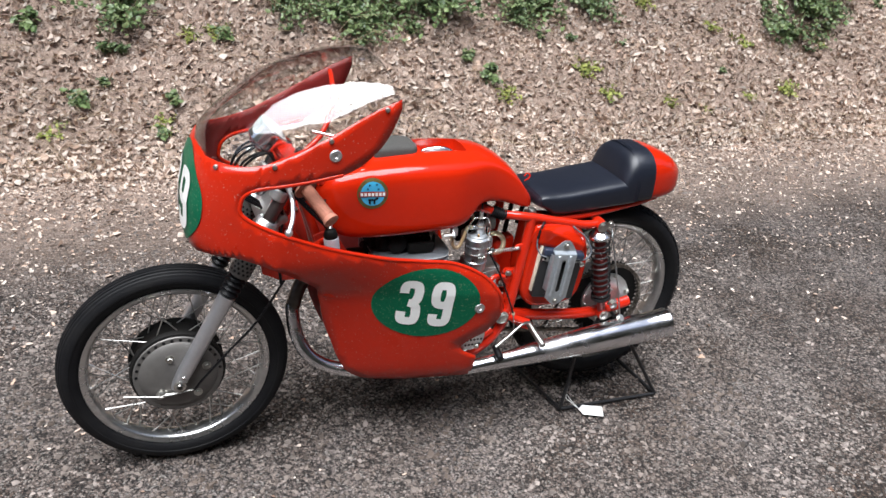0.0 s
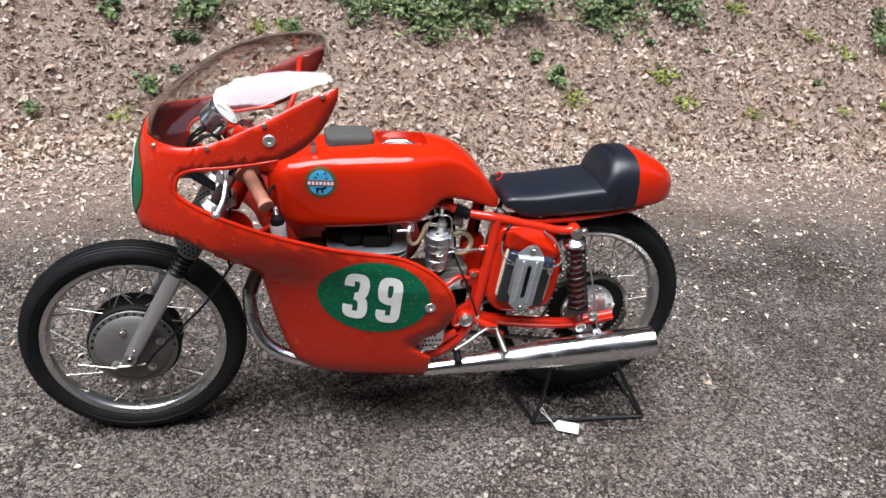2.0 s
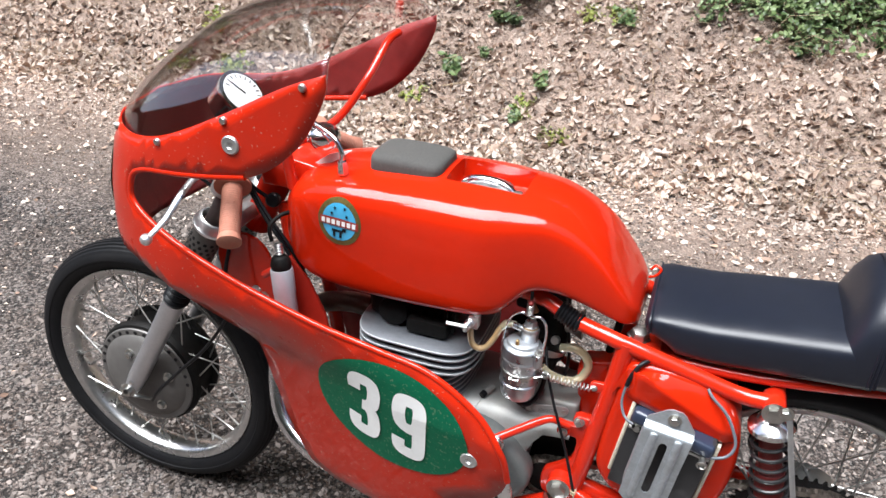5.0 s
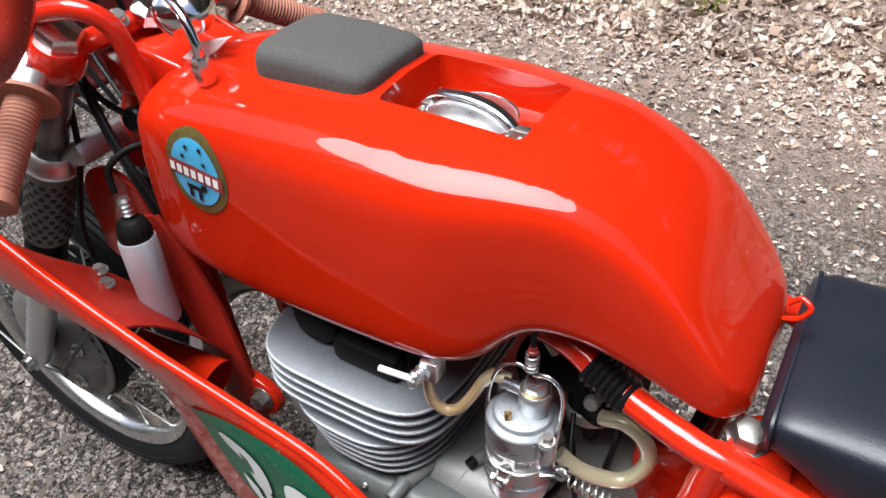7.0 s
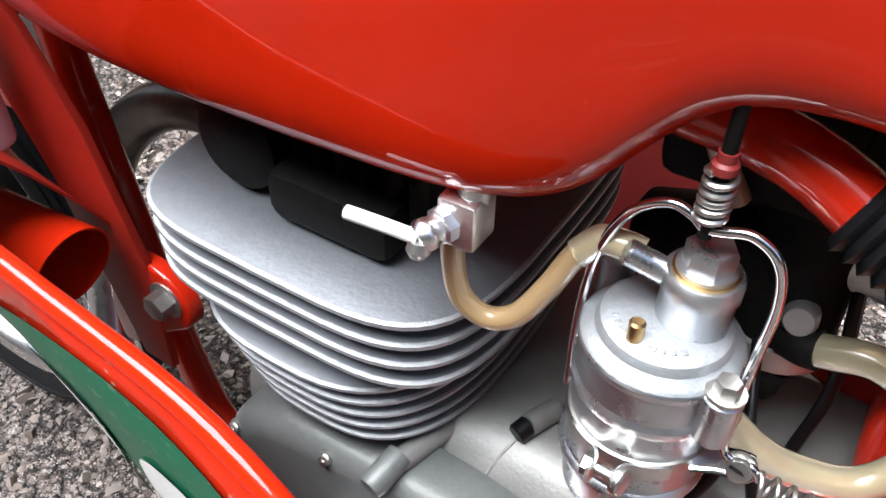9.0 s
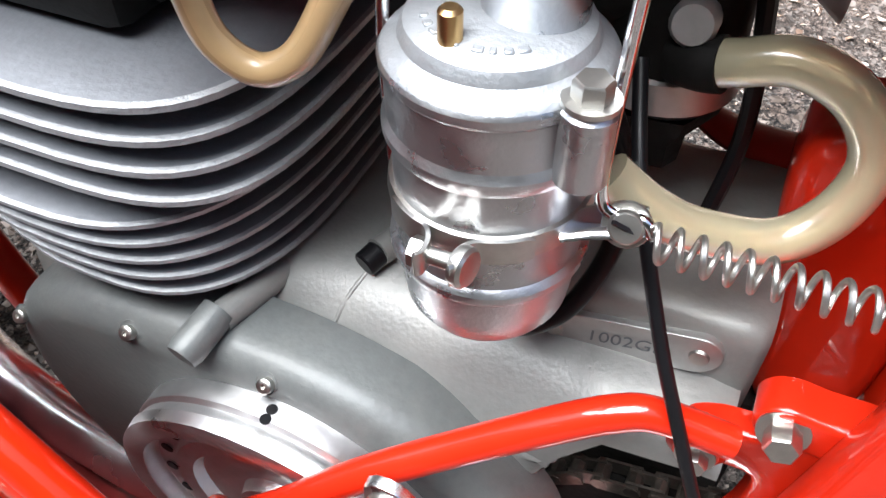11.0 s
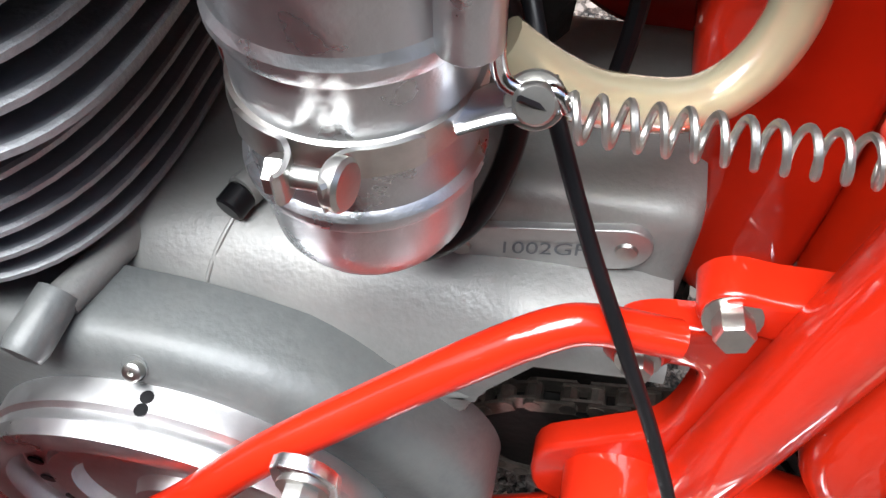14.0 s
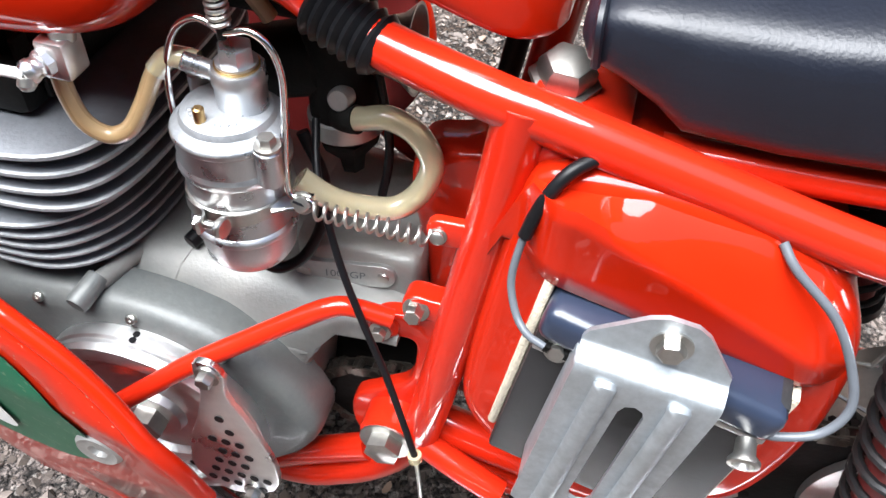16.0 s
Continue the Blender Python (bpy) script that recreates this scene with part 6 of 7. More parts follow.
for k in range(20):
    a = 2 * math.pi * k / 20
    part("clutch_hole", lathe([(0, 0), (0.0036, 0), (0.0036, 0.0006), (0, 0.0006)], CL + Vector((0.0685 * math.cos(a), -0.0118, 0.0685 * math.sin(a))), (0, -1, 0), 10), BLACK, clutch)
part("clutch_nut", lathe([(0, 0), (0.015, 0), (0.015, 0.016), (0.011, 0.018), (0, 0.018)], CL + Vector((0, -0.012, 0)), (0, -1, 0), 6), STEEL, clutch)
# drilled pressure arm behind the clutch
SH = -0.009
arm = part("drilled_arm", extrude([(p[0] + SH, p[1]) for p in spline([(0.793, 0.482), (0.806, 0.486), (0.814, 0.474), (0.812, 0.452), (0.826, 0.415), (0.838, 0.370), (0.832, 0.330), (0.796, 0.310), (0.768, 0.330), (0.770, 0.372), (0.784, 0.415), (0.793, 0.45)], 3, True)], -0.157, -0.152, 0.001), ALU, engine, "drilled alloy plate beside the clutch")
for v in range(7):
    for u in (-2, -1, 0, 1, 2):
        x, z = 0.802 + SH + 0.0105 * u + 0.00525 * (v % 2) , 0.328 + 0.0155 * v
        if abs(u) < 2.4 - 0.28 * v:
            part("drill_hole", lathe([(0, 0), (0.0036, 0), (0.0036, 0.0005), (0, 0.0005)], (x, -0.1572, z), (0, -1, 0), 10), BLACK, arm)
part("arm_bolt", hexbolt((0.803 + SH, -0.157, 0.474), (0, -1, 0), 0.0060, 0.007), STEEL, arm)
part("arm_bolt", hexbolt((0.815 + SH, -0.157, 0.322), (0, -1, 0), 0.0060, 0.007), STEEL, arm)
part("case_stud", join(rod((0.835, -0.070, 0.350), (0.842, -0.102, 0.378), 0.0062, 14, 0.001), rod((0.838, -0.085, 0.363), (0.840, -0.092, 0.370), 0.0090, 6, 0.001)), ALU_DULL, engine)
# number plate of the engine
def capsule(cx, cz, a, r, n=14):
    ring = [(cx + s * (a - r) + r * math.cos(t), cz + r * math.sin(t)) for s, lo in ((1, -math.pi / 2), (-1, math.pi / 2)) for t in (lo + math.pi * k / n for k in range(n + 1))]
    return [(x, z + 0.2 * (x - cx)) for x, z in ring]


tag_plate = part("engine_plate", extrude([(x, z) for x, z in capsule(0.8545, 0.4955, 0.0365, 0.0105)], -0.0660, -0.0615, 0.0006), ALU_DULL, engine, "small stamped alloy plate")
text = letters("1002GP", 0.0095)
for v in text.verts:
    v.co = Vector((0.8545 + v.co.x, -0.0664, 0.4955 + v.co.y + 0.2 * v.co.x))
part("stamped_number", text, FIN, tag_plate, "stamped characters", smooth=0)
for x in (0.8255, 0.8825):
    part("plate_screw", lathe([(0, 0), (0.0042, 0), (0.0036, 0.0014), (0, 0.0016)], (x, -0.0658, 0.4955 + 0.2 * (x - 0.8545)), (0, -1, 0), 14), STEEL, tag_plate)
# front engine mount on the down tube
part("mount_lug", extrude([tuple(p) for p in spline([(0.452, 0.500), (0.485, 0.502), (0.505, 0.485), (0.503, 0.462), (0.475, 0.440), (0.42, 0.40), (0.42, 0.46)], 4, True)], -0.095, -0.083, 0.003), RED_FRAME, frame_body, "red front engine lug")
part("mount_nut", hexbolt((0.486, -0.095, 0.480), (0, -1, 0), 0.010, 0.012), STEEL, frame_body)

# ---- chain
def chain():
    a, b = Vector((0.868, -0.066, 0.352)), Vector((REAR.x, -0.066, REAR.z))
    ra, rb = 0.038, 0.119
    path = []
    for k in range(13):
        t = math.pi / 2 + 0.2 + (math.pi - 0.4) * k / 12
        path.append(a + ra * Vector((math.cos(t), 0, math.sin(t))))
    path2 = [b + rb * Vector((math.cos(t), 0, math.sin(t))) for t in (math.pi * 1.5 + 0.2 + (math.pi - 0.4) * k / 24 for k in range(25))]
    loop = path + path2 + [path[0]]
    dense = []
    for p, q in zip(loop, loop[1:]):
        n = max(1, int((q - p).length / 0.004))
        dense += [p + (q - p) * k / n for k in range(n)]
    dist, marks, last = 0.0, [dense[0]], dense[0]
    for p in dense[1:]:
        dist += (p - last).length
        last = p
        if dist >= 0.0127:
            marks.append(p)
            dist -= 0.0127
    bm = bmesh.new()
    for k, (p, q) in enumerate(zip(marks, marks[1:])):
        off = 0.0055 if k % 2 else 0.0038
        for s in (-1, 1):
            made = bmesh.ops.create_cube(bm, size=1.0)["verts"]
            d = q - p
            m = Matrix.Translation((p + q) / 2 + Vector((0, s * off, 0))) @ Matrix.Rotation(-math.atan2(d.z, d.x), 4, "Y")
            bmesh.ops.transform(bm, matrix=m @ Matrix.Diagonal((0.018, 0.0014, 0.0095, 1)), verts=made)
        lathe([(0, -0.0066), (0.0042, -0.0066), (0.0042, 0.0066), (0, 0.0066)], p, (0, 1, 0), 8, bm)
    tagged(part("drive_chain", bm, CHAIN, bike, "oily dark drive chain"), kind="stuff")


chain()
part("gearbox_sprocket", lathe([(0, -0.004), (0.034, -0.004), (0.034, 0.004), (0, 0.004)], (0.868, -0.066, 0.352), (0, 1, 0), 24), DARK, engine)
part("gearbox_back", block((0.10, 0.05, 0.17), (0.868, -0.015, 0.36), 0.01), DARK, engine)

# ---- carburettor
CX, CY = 0.8050, -0.0935
BODY = [(0, 0.5365), (0.020, 0.5365), (0.0255, 0.5385), (0.0280, 0.5430), (0.0288, 0.550), (0.0292, 0.5630), (0.0312, 0.5640), (0.0322, 0.5655), (0.0324, 0.5670), (0.0322, 0.5685), (0.0312, 0.5698), (0.0302, 0.5706), (0.0300, 0.6085), (0.0314, 0.6095), (0.0324, 0.612), (0.0324, 0.6145), (0.0315, 0.6160), (0.0310, 0.6170),
        (0.0311, 0.6310), (0.0321, 0.6325), (0.0323, 0.6350), (0.0316, 0.6362), (0.0298, 0.6380), (0.0276, 0.6394), (0.0266, 0.6404), (0.0260, 0.6424), (0.0250, 0.6442), (0.0228, 0.6456), (0.0185, 0.6466), (0.0120, 0.6474), (0, 0.6478)]
bowl = lathe(BODY, (CX, CY, 0), (0, 0, 1), 72)
for f in bowl.faces:
    f.material_index = 1 if f.calc_center_median().z > 0.6365 else 0
carb = part("carburettor", bowl, (CARB, LID), bike, "polished alloy carburettor with a clamped float bowl", smooth=26)
part("banjo", lathe([(0, 0.642), (0.0135, 0.642), (0.0140, 0.643), (0.0140, 0.660), (0.0148, 0.661), (0.0148, 0.6685), (0.0138, 0.670), (0, 0.670)], (CX + 0.008, CY + 0.004, 0), (0, 0, 1), 32), CARB, carb)
part("fibre_washer", lathe([(0.0, 0.670), (0.0122, 0.670), (0.0122, 0.6712), (0, 0.6712)], (CX + 0.008, CY + 0.004, 0), (0, 0, 1), 28), BRASS, carb)
part("banjo_bolt", join(lathe([(0, 0.6712), (0.0112, 0.6712), (0.0112, 0.6728), (0, 0.6728)], (CX + 0.008, CY + 0.004, 0), (0, 0, 1), 28), lathe([(0, 0.6728), (0.0096, 0.6728), (0.0096, 0.6805), (0.0086, 0.6820), (0.0070, 0.6822), (0.0040, 0.6812), (0, 0.6810)], (CX + 0.008, CY + 0.004, 0), (0, 0, 1), 6)), CARB, carb, "alloy hexagon banjo bolt")
part("hose_spigot", rod((CX - 0.004, CY + 0.002, 0.664), (CX - 0.020, CY - 0.003, 0.671), 0.0052, 14, 0.001), CARB, carb)
part("tickler", rod((CX - 0.006, CY - 0.018, 0.640), (CX - 0.006, CY - 0.018, 0.655), 0.0032, 12, 0.001), BRASS, carb, "brass tickler pin")
part("tickler_boss", rod((CX - 0.006, CY - 0.018, 0.638), (CX - 0.006, CY - 0.018, 0.646), 0.0055, 14, 0.0015), CARB, carb)
part("lid_ear", extrude([tuple(p) for p in spline([(CX + 0.014, -CY + 0.026), (CX + 0.026, -CY + 0.027), (CX + 0.036, -CY + 0.024), (CX + 0.0395, -CY + 0.016), (CX + 0.036, -CY + 0.008), (CX + 0.026, -CY + 0.004), (CX + 0.016, -CY + 0.010)], 4, True)], -0.637, -0.614, 0.0015), CARB, carb, smooth=50)
for v in carb.children[-1].data.vertices:
    v.co = Vector((v.co.x, -v.co.z, -v.co.y))
carb.children[-1].data.flip_normals()
part("ear_post", rod((CX + 0.0300, CY - 0.017, 0.612), (CX + 0.0300, CY - 0.017, 0.6375), 0.0074, 20, 0.002), CARB, carb)
part("ear_screw", hexbolt((CX + 0.0300, CY - 0.017, 0.6375), (0, 0, 1), 0.0052, 0.006), STEEL, carb)
part("lid_ear", rod((CX - 0.030, CY + 0.026, 0.615), (CX - 0.030, CY + 0.026, 0.645), 0.0075, 14, 0.002), CARB, carb)
part("ear_screw", hexbolt((CX - 0.030, CY + 0.026, 0.645), (0, 0, 1), 0.0055, 0.005), STEEL, carb)
for k in range(9):
    a = -2.55 + 0.19 * k + (0.12 if k > 4 else 0.0)
    part("embossed_mark", block((0.0020 + 0.0006 * (k % 3), 0.0026, 0.0012), (CX + 0.0195 * math.cos(a), CY + 0.0195 * math.sin(a), 0.6462), 0.0004, Matrix.Rotation(a + 1.57, 4, "Z"), 1), LID, carb)
# clamp band with its pinch bolt
band = part("clamp_band", lathe([(0.0296, 0.5845), (0.0314, 0.5850), (0.0320, 0.5890), (0.0314, 0.5935), (0.0296, 0.5940)], (CX, CY, 0), (0, 0, 1), 48), STEEL, carb, "plated steel clamp band")


def ribbon(path, height, thick):
    """A bent strip of sheet metal standing on edge, along points (x, y, z)."""
    pts = [Vector(p) for p in path]
    rows = []
    for k, p in enumerate(pts):
        d = pts[min(k + 1, len(pts) - 1)] - pts[max(k - 1, 0)]
        n = Vector((-d.y, d.x, 0)).normalized() * thick / 2
        up = Vector((0, 0, height / 2 * (1.0 if 0 < k < len(pts) - 1 else 0.8)))
        rows.append([p + n + up, p + n - up, p - n - up, p - n + up])
    return loft(rows)


for s in (-1, 1):
    around = [(CX + 0.0322 * math.sin(s * w), CY - 0.0322 * math.cos(w), 0.5895) for w in (0.75, 0.55, 0.38, 0.26)]
    around += [(CX + s * u, CY - v, 0.5900 + 0.1 * (v - 0.032)) for u, v in ((0.0062, 0.0335), (0.0048, 0.0362), (0.0042, 0.0395), (0.0044, 0.0425), (0.0058, 0.0442))]
    part("clamp_lug", ribbon([tuple(p) for p in spline(around, 3)], 0.0088, 0.0014), STEEL, band)
part("pinch_bolt", rod((CX - 0.0095, CY - 0.0385, 0.5905), (CX + 0.0085, CY - 0.0385, 0.5905), 0.0026, 12), STEEL, band)
part("pinch_nut", lathe([(0, 0), (0.0046, 0), (0.0048, 0.0008), (0.0046, 0.0036), (0.0036, 0.0042), (0, 0.0042)], (CX - 0.0052, CY - 0.0385, 0.5905), (-1, 0, 0), 6), STEEL, band)
part("pinch_screw", lathe([(0, 0), (0.0060, 0), (0.0062, 0.0008), (0.0062, 0.0030), (0.0052, 0.0040), (0, 0.0044)], (CX + 0.0052, CY - 0.0385, 0.5905), (1, -0.2, 0.1), 22), STEEL, band)
part("clamp_arm", tube([(CX + 0.026, CY - 0.014, 0.5905), (CX + 0.034, CY - 0.011, 0.593), (CX + 0.042, CY - 0.0095, 0.5955), (CX + 0.049, CY - 0.0085, 0.5965)], [0.0060, 0.0066, 0.0076, 0.0060], 14, flat=0.3), CHROME, band)
part("arm_washer", lathe([(0, 0), (0.0066, 0), (0.0070, 0.0006), (0.0066, 0.0014), (0, 0.0014)], (CX + 0.0440, CY - 0.0115, 0.5968), (0.1, -1, 0.5), 24), STEEL, band)
part("arm_screw", lathe([(0, 0.0012), (0.0050, 0.0012), (0.0051, 0.0036), (0.0042, 0.0048), (0, 0.0050)], (CX + 0.0440, CY - 0.0115, 0.5968), (0.1, -1, 0.5), 24), STEEL, band)
part("screw_slot", block((0.0090, 0.0012, 0.0012), (CX + 0.0445, CY - 0.0160, 0.5992), 0.0, Matrix.Rotation(radians(26), 4, "X") @ Matrix.Rotation(radians(35), 4, "Y")), BLACK, band)
part("bail_wire", tube([(CX - 0.034, CY, 0.585), (CX - 0.0345, CY, 0.630), (CX - 0.031, CY, 0.664), (CX - 0.022, CY, 0.686), (CX - 0.010, CY, 0.6955), (CX - 0.001, CY, 0.694), (CX + 0.004, CY, 0.6905), (CX + 0.010, CY, 0.6915), (CX + 0.020, CY, 0.694), (CX + 0.030, CY, 0.687), (CX + 0.0345, CY, 0.670), (CX + 0.0345, CY - 0.003, 0.645), (CX + 0.0345, CY - 0.008, 0.620), (CX + 0.0355, CY - 0.011, 0.604), (CX + 0.040, CY - 0.012, 0.5995), (CX + 0.048, CY - 0.012, 0.6000), (CX + 0.0515, CY - 0.013, 0.5965)], 0.0020, 10), CHROME, carb, "bent wire bail")
part("hanger_spring", coil((CX + 0.0045, CY, 0.694), (CX + 0.0045, CY, 0.714), 0.0048, 0.0014, 5.5, 8, 16), STEEL, carb, "small steel hanger spring")
part("hanger_bolt", rod((CX + 0.0045, CY, 0.687), (CX + 0.0045, CY, 0.742), 0.0026, 10), DARK, carb)
part("hanger_cap", lathe([(0, 0.7145), (0.0046, 0.7145), (0.0046, 0.7175), (0.0034, 0.7185), (0.0034, 0.722), (0, 0.722)], (CX + 0.0045, CY, 0), (0, 0, 1), 16), MAROON, carb)
part("return_spring", coil((CX + 0.052, CY - 0.014, 0.5955), (0.924, -0.109, 0.596), 0.0050, 0.0010, 11, 8, 20), STEEL, bike, "thin coil spring")
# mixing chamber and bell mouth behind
# near-black colour also carries the shade behind the float bowl
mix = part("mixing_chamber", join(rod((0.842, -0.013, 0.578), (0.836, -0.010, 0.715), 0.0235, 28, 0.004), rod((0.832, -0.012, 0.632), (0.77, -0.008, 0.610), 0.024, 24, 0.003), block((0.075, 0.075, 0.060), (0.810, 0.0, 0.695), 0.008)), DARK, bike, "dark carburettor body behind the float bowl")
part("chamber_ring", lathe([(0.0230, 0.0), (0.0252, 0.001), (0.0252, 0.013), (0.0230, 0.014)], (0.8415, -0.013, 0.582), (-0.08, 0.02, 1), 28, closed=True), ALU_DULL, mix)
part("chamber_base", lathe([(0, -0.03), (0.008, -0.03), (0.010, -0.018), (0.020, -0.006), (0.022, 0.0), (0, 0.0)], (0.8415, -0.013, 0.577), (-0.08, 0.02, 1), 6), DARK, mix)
part("bell_mouth", lathe([(0.016, 0.0), (0.0165, 0.015), (0.019, 0.026), (0.026, 0.034), (0.0280, 0.034), (0.0205, 0.025), (0.018, 0.015), (0.018, 0)], (0.852, -0.008, 0.642), (1, 0.05, 0.06), 32, closed=True), ALU_DULL, mix, "alloy bell mouth")
part("chamber_screw", lathe([(0, 0), (0.0075, 0), (0.0075, 0.009), (0.0062, 0.011), (0, 0.011)], (0.848, -0.033, 0.620), (0, -1, 0.3), 18), ALU_DULL, mix)
part("clear_hose", tube([(0.856, -0.042, 0.611), (0.864, -0.043, 0.614), (0.881, -0.044, 0.619), (0.899, -0.046, 0.612), (0.909, -0.050, 0.596), (0.904, -0.058, 0.579), (0.890, -0.066, 0.569), (0.867, -0.076, 0.574), (0.852, -0.082, 0.583), (0.838, -0.084, 0.594)], 0.0076, 16), CLEAR_HOSE, bike, "milky clear fuel hose")
part("hose_end", tube([(0.846, -0.036, 0.607), (0.854, -0.041, 0.610), (0.860, -0.0425, 0.612)], 0.0090, 16), DARK, bike)
part("fuel_hose", tube([(0.721, -0.112, 0.662), (0.721, -0.112, 0.645), (0.725, -0.111, 0.627), (0.736, -0.108, 0.618), (0.748, -0.104, 0.623), (0.758, -0.099, 0.640), (0.765, -0.094, 0.656), (0.772, -0.090, 0.665), (0.782, -0.0885, 0.666)], 0.0052, 14), HOSE, bike, "yellowed rubber fuel hose")
part("hose_sleeve", tube([(0.766, -0.0935, 0.658), (0.773, -0.0895, 0.6655), (0.783, -0.0885, 0.6662), (0.789, -0.088, 0.6652)], 0.0062, 14), CLEAR_HOSE, bike, "milky hose sleeve")
part("fuel_hose", tube([(0.80, -0.055, 0.735), (0.795, -0.050, 0.71), (0.800, -0.046, 0.69), (0.81, -0.042, 0.67)], 0.0052, 12), HOSE, bike, "yellowed rubber fuel hose")
tap = part("fuel_tap", join(block((0.017, 0.018, 0.022), (0.725, -0.110, 0.670), 0.002), rod((0.721, -0.112, 0.664), (0.721, -0.112, 0.650), 0.0045, 12)), ALU, bike, "alloy fuel tap with a white lever")
part("tap_nut", lathe([(0, 0), (0.0078, 0), (0.0078, 0.005), (0.0062, 0.006), (0.0062, 0.009), (0.0070, 0.010), (0.0070, 0.013), (0.0045, 0.016), (0, 0.016)], (0.721, -0.116, 0.669), (-0.35, -1, -0.1), 8), ALU, tap)
part("tap_lever", tube([(0.716, -0.130, 0.668), (0.702, -0.133, 0.670), (0.686, -0.135, 0.6705)], 0.0030, 10), WHITE, tap, "white tap lever")
part("lever_knob", lathe([(0, -0.004), (0.0042, -0.003), (0.0050, 0.001), (0.0030, 0.004), (0, 0.005)], (0.717, -0.131, 0.664), (0, -0.3, -1), 14), STEEL, tap)
part("tap_stem", rod((0.727, -0.108, 0.678), (0.728, -0.106, 0.70), 0.007, 14), STEEL, tap)
part("overflow_hose", tube([(0.826, -0.050, 0.600), (0.840, -0.055, 0.570), (0.841, -0.064, 0.542), (0.832, -0.076, 0.518), (0.818, -0.086, 0.511), (0.806, -0.090, 0.520), (0.803, -0.090, 0.538)], 0.0040, 10), BLACK, bike, "thin black overflow hose")
part("clutch_cable", tube([(0.836, -0.050, 0.612), (0.847, -0.078, 0.590), (0.866, -0.100, 0.549), (0.884, -0.112, 0.511), (0.900, -0.118, 0.472), (0.914, -0.125, 0.434), (0.927, -0.132, 0.396)], 0.0025, 12), BLACK, bike, "black sheathed clutch cable")
part("cable_end", tube([(0.927, -0.132, 0.398), (0.931, -0.134, 0.370), (0.934, -0.136, 0.340)], 0.0018, 8), STEEL, bike)
part("cable_tie", lathe([(0.0028, -0.003), (0.0052, -0.003), (0.0052, 0.003), (0.0028, 0.003)], (0.927, -0.132, 0.396), (0.15, -0.05, -1), 12, closed=True), CLEAR_HOSE, bike)
part("inner_cable", tube([(0.850, -0.03, 0.72), (0.86, -0.02, 0.66), (0.872, -0.02, 0.58), (0.868, -0.03, 0.53)], 0.0032, 8), BLACK, bike)

# ---- foot controls
peg = part("foot_peg", rod((0.990, -0.118, 0.348), (1.000, -0.205, 0.318), 0.0095, 16, 0.003), STEEL, bike, "alloy foot peg")
part("peg_mount", tube([(0.925, -0.105, 0.372), (0.955, -0.112, 0.362), (0.990, -0.118, 0.350)], 0.011, 12), RED_FRAME, peg)
part("gear_lever", tube([(0.985, -0.135, 0.362), (0.950, -0.150, 0.366), (0.90, -0.165, 0.340), (0.862, -0.172, 0.318)], 0.0038, 10), STEEL, bike, "thin steel gear lever")
part("gear_pedal", rod((0.870, -0.150, 0.306), (0.868, -0.200, 0.292), 0.0105, 16, 0.002), BLACK, bike, "black knurled gear pedal")
part("footrest_stay", tube([(0.88, -0.098, 0.330), (0.83, -0.10, 0.30), (0.79, -0.10, 0.27)], 0.012, 12), RED_FRAME, bike)
part("side_stay", tube([(0.925, -0.100, 0.372), (0.97, -0.095, 0.335), (1.02, -0.09, 0.31)], 0.009, 10), RED_FRAME, bike)

# ---- ignition coil and ducts behind the fairing
coil_axis = Vector((0.012, -0.004, -0.105)).normalized()
ignition = part("ignition_coil", lathe([(0, 0), (0.0185, 0), (0.0195, 0.003), (0.0195, 0.047), (0.0188, 0.049), (0.0188, 0.100), (0.0175, 0.103), (0, 0.103)], (0.384, -0.122, 0.690), coil_axis, 32), COIL, bike, "silver cylindrical ignition coil")
part("coil_top", lathe([(0, 0), (0.017, 0), (0.018, -0.008), (0.014, -0.020), (0.008, -0.024), (0, -0.024)], (0.384, -0.122, 0.690), coil_axis, 24), DARK, ignition, "dark bakelite coil top")
prof = [(0, 0)]
for k in range(4):
    prof += [(0.0055, -0.001 - 0.005 * k), (0.0075, -0.0035 - 0.005 * k)]
prof += [(0.005, -0.022), (0, -0.022)]
part("coil_terminal", lathe(prof, Vector((0.384, -0.122, 0.690)) - coil_axis * 0.024, coil_axis, 16), STEEL, ignition)
part("coil_lead", tube([(0.366, -0.119, 0.735), (0.360, -0.112, 0.760), (0.375, -0.085, 0.775), (0.395, -0.05, 0.76)], 0.0036, 10), DARK, bike, "dark high-tension lead")
part("coil_bracket", tube([(0.388, -0.118, 0.69), (0.36, -0.105, 0.672), (0.335, -0.098, 0.652)], 0.007, 10), RED_FRAME, bike)
def sheet(rows, thick):
    """A bent sheet over rows of points, thickened downwards."""
    return loft([[tuple(p) for p in row] + [(p[0], p[1], p[2] - thick) for p in row[::-1]] for row in rows])


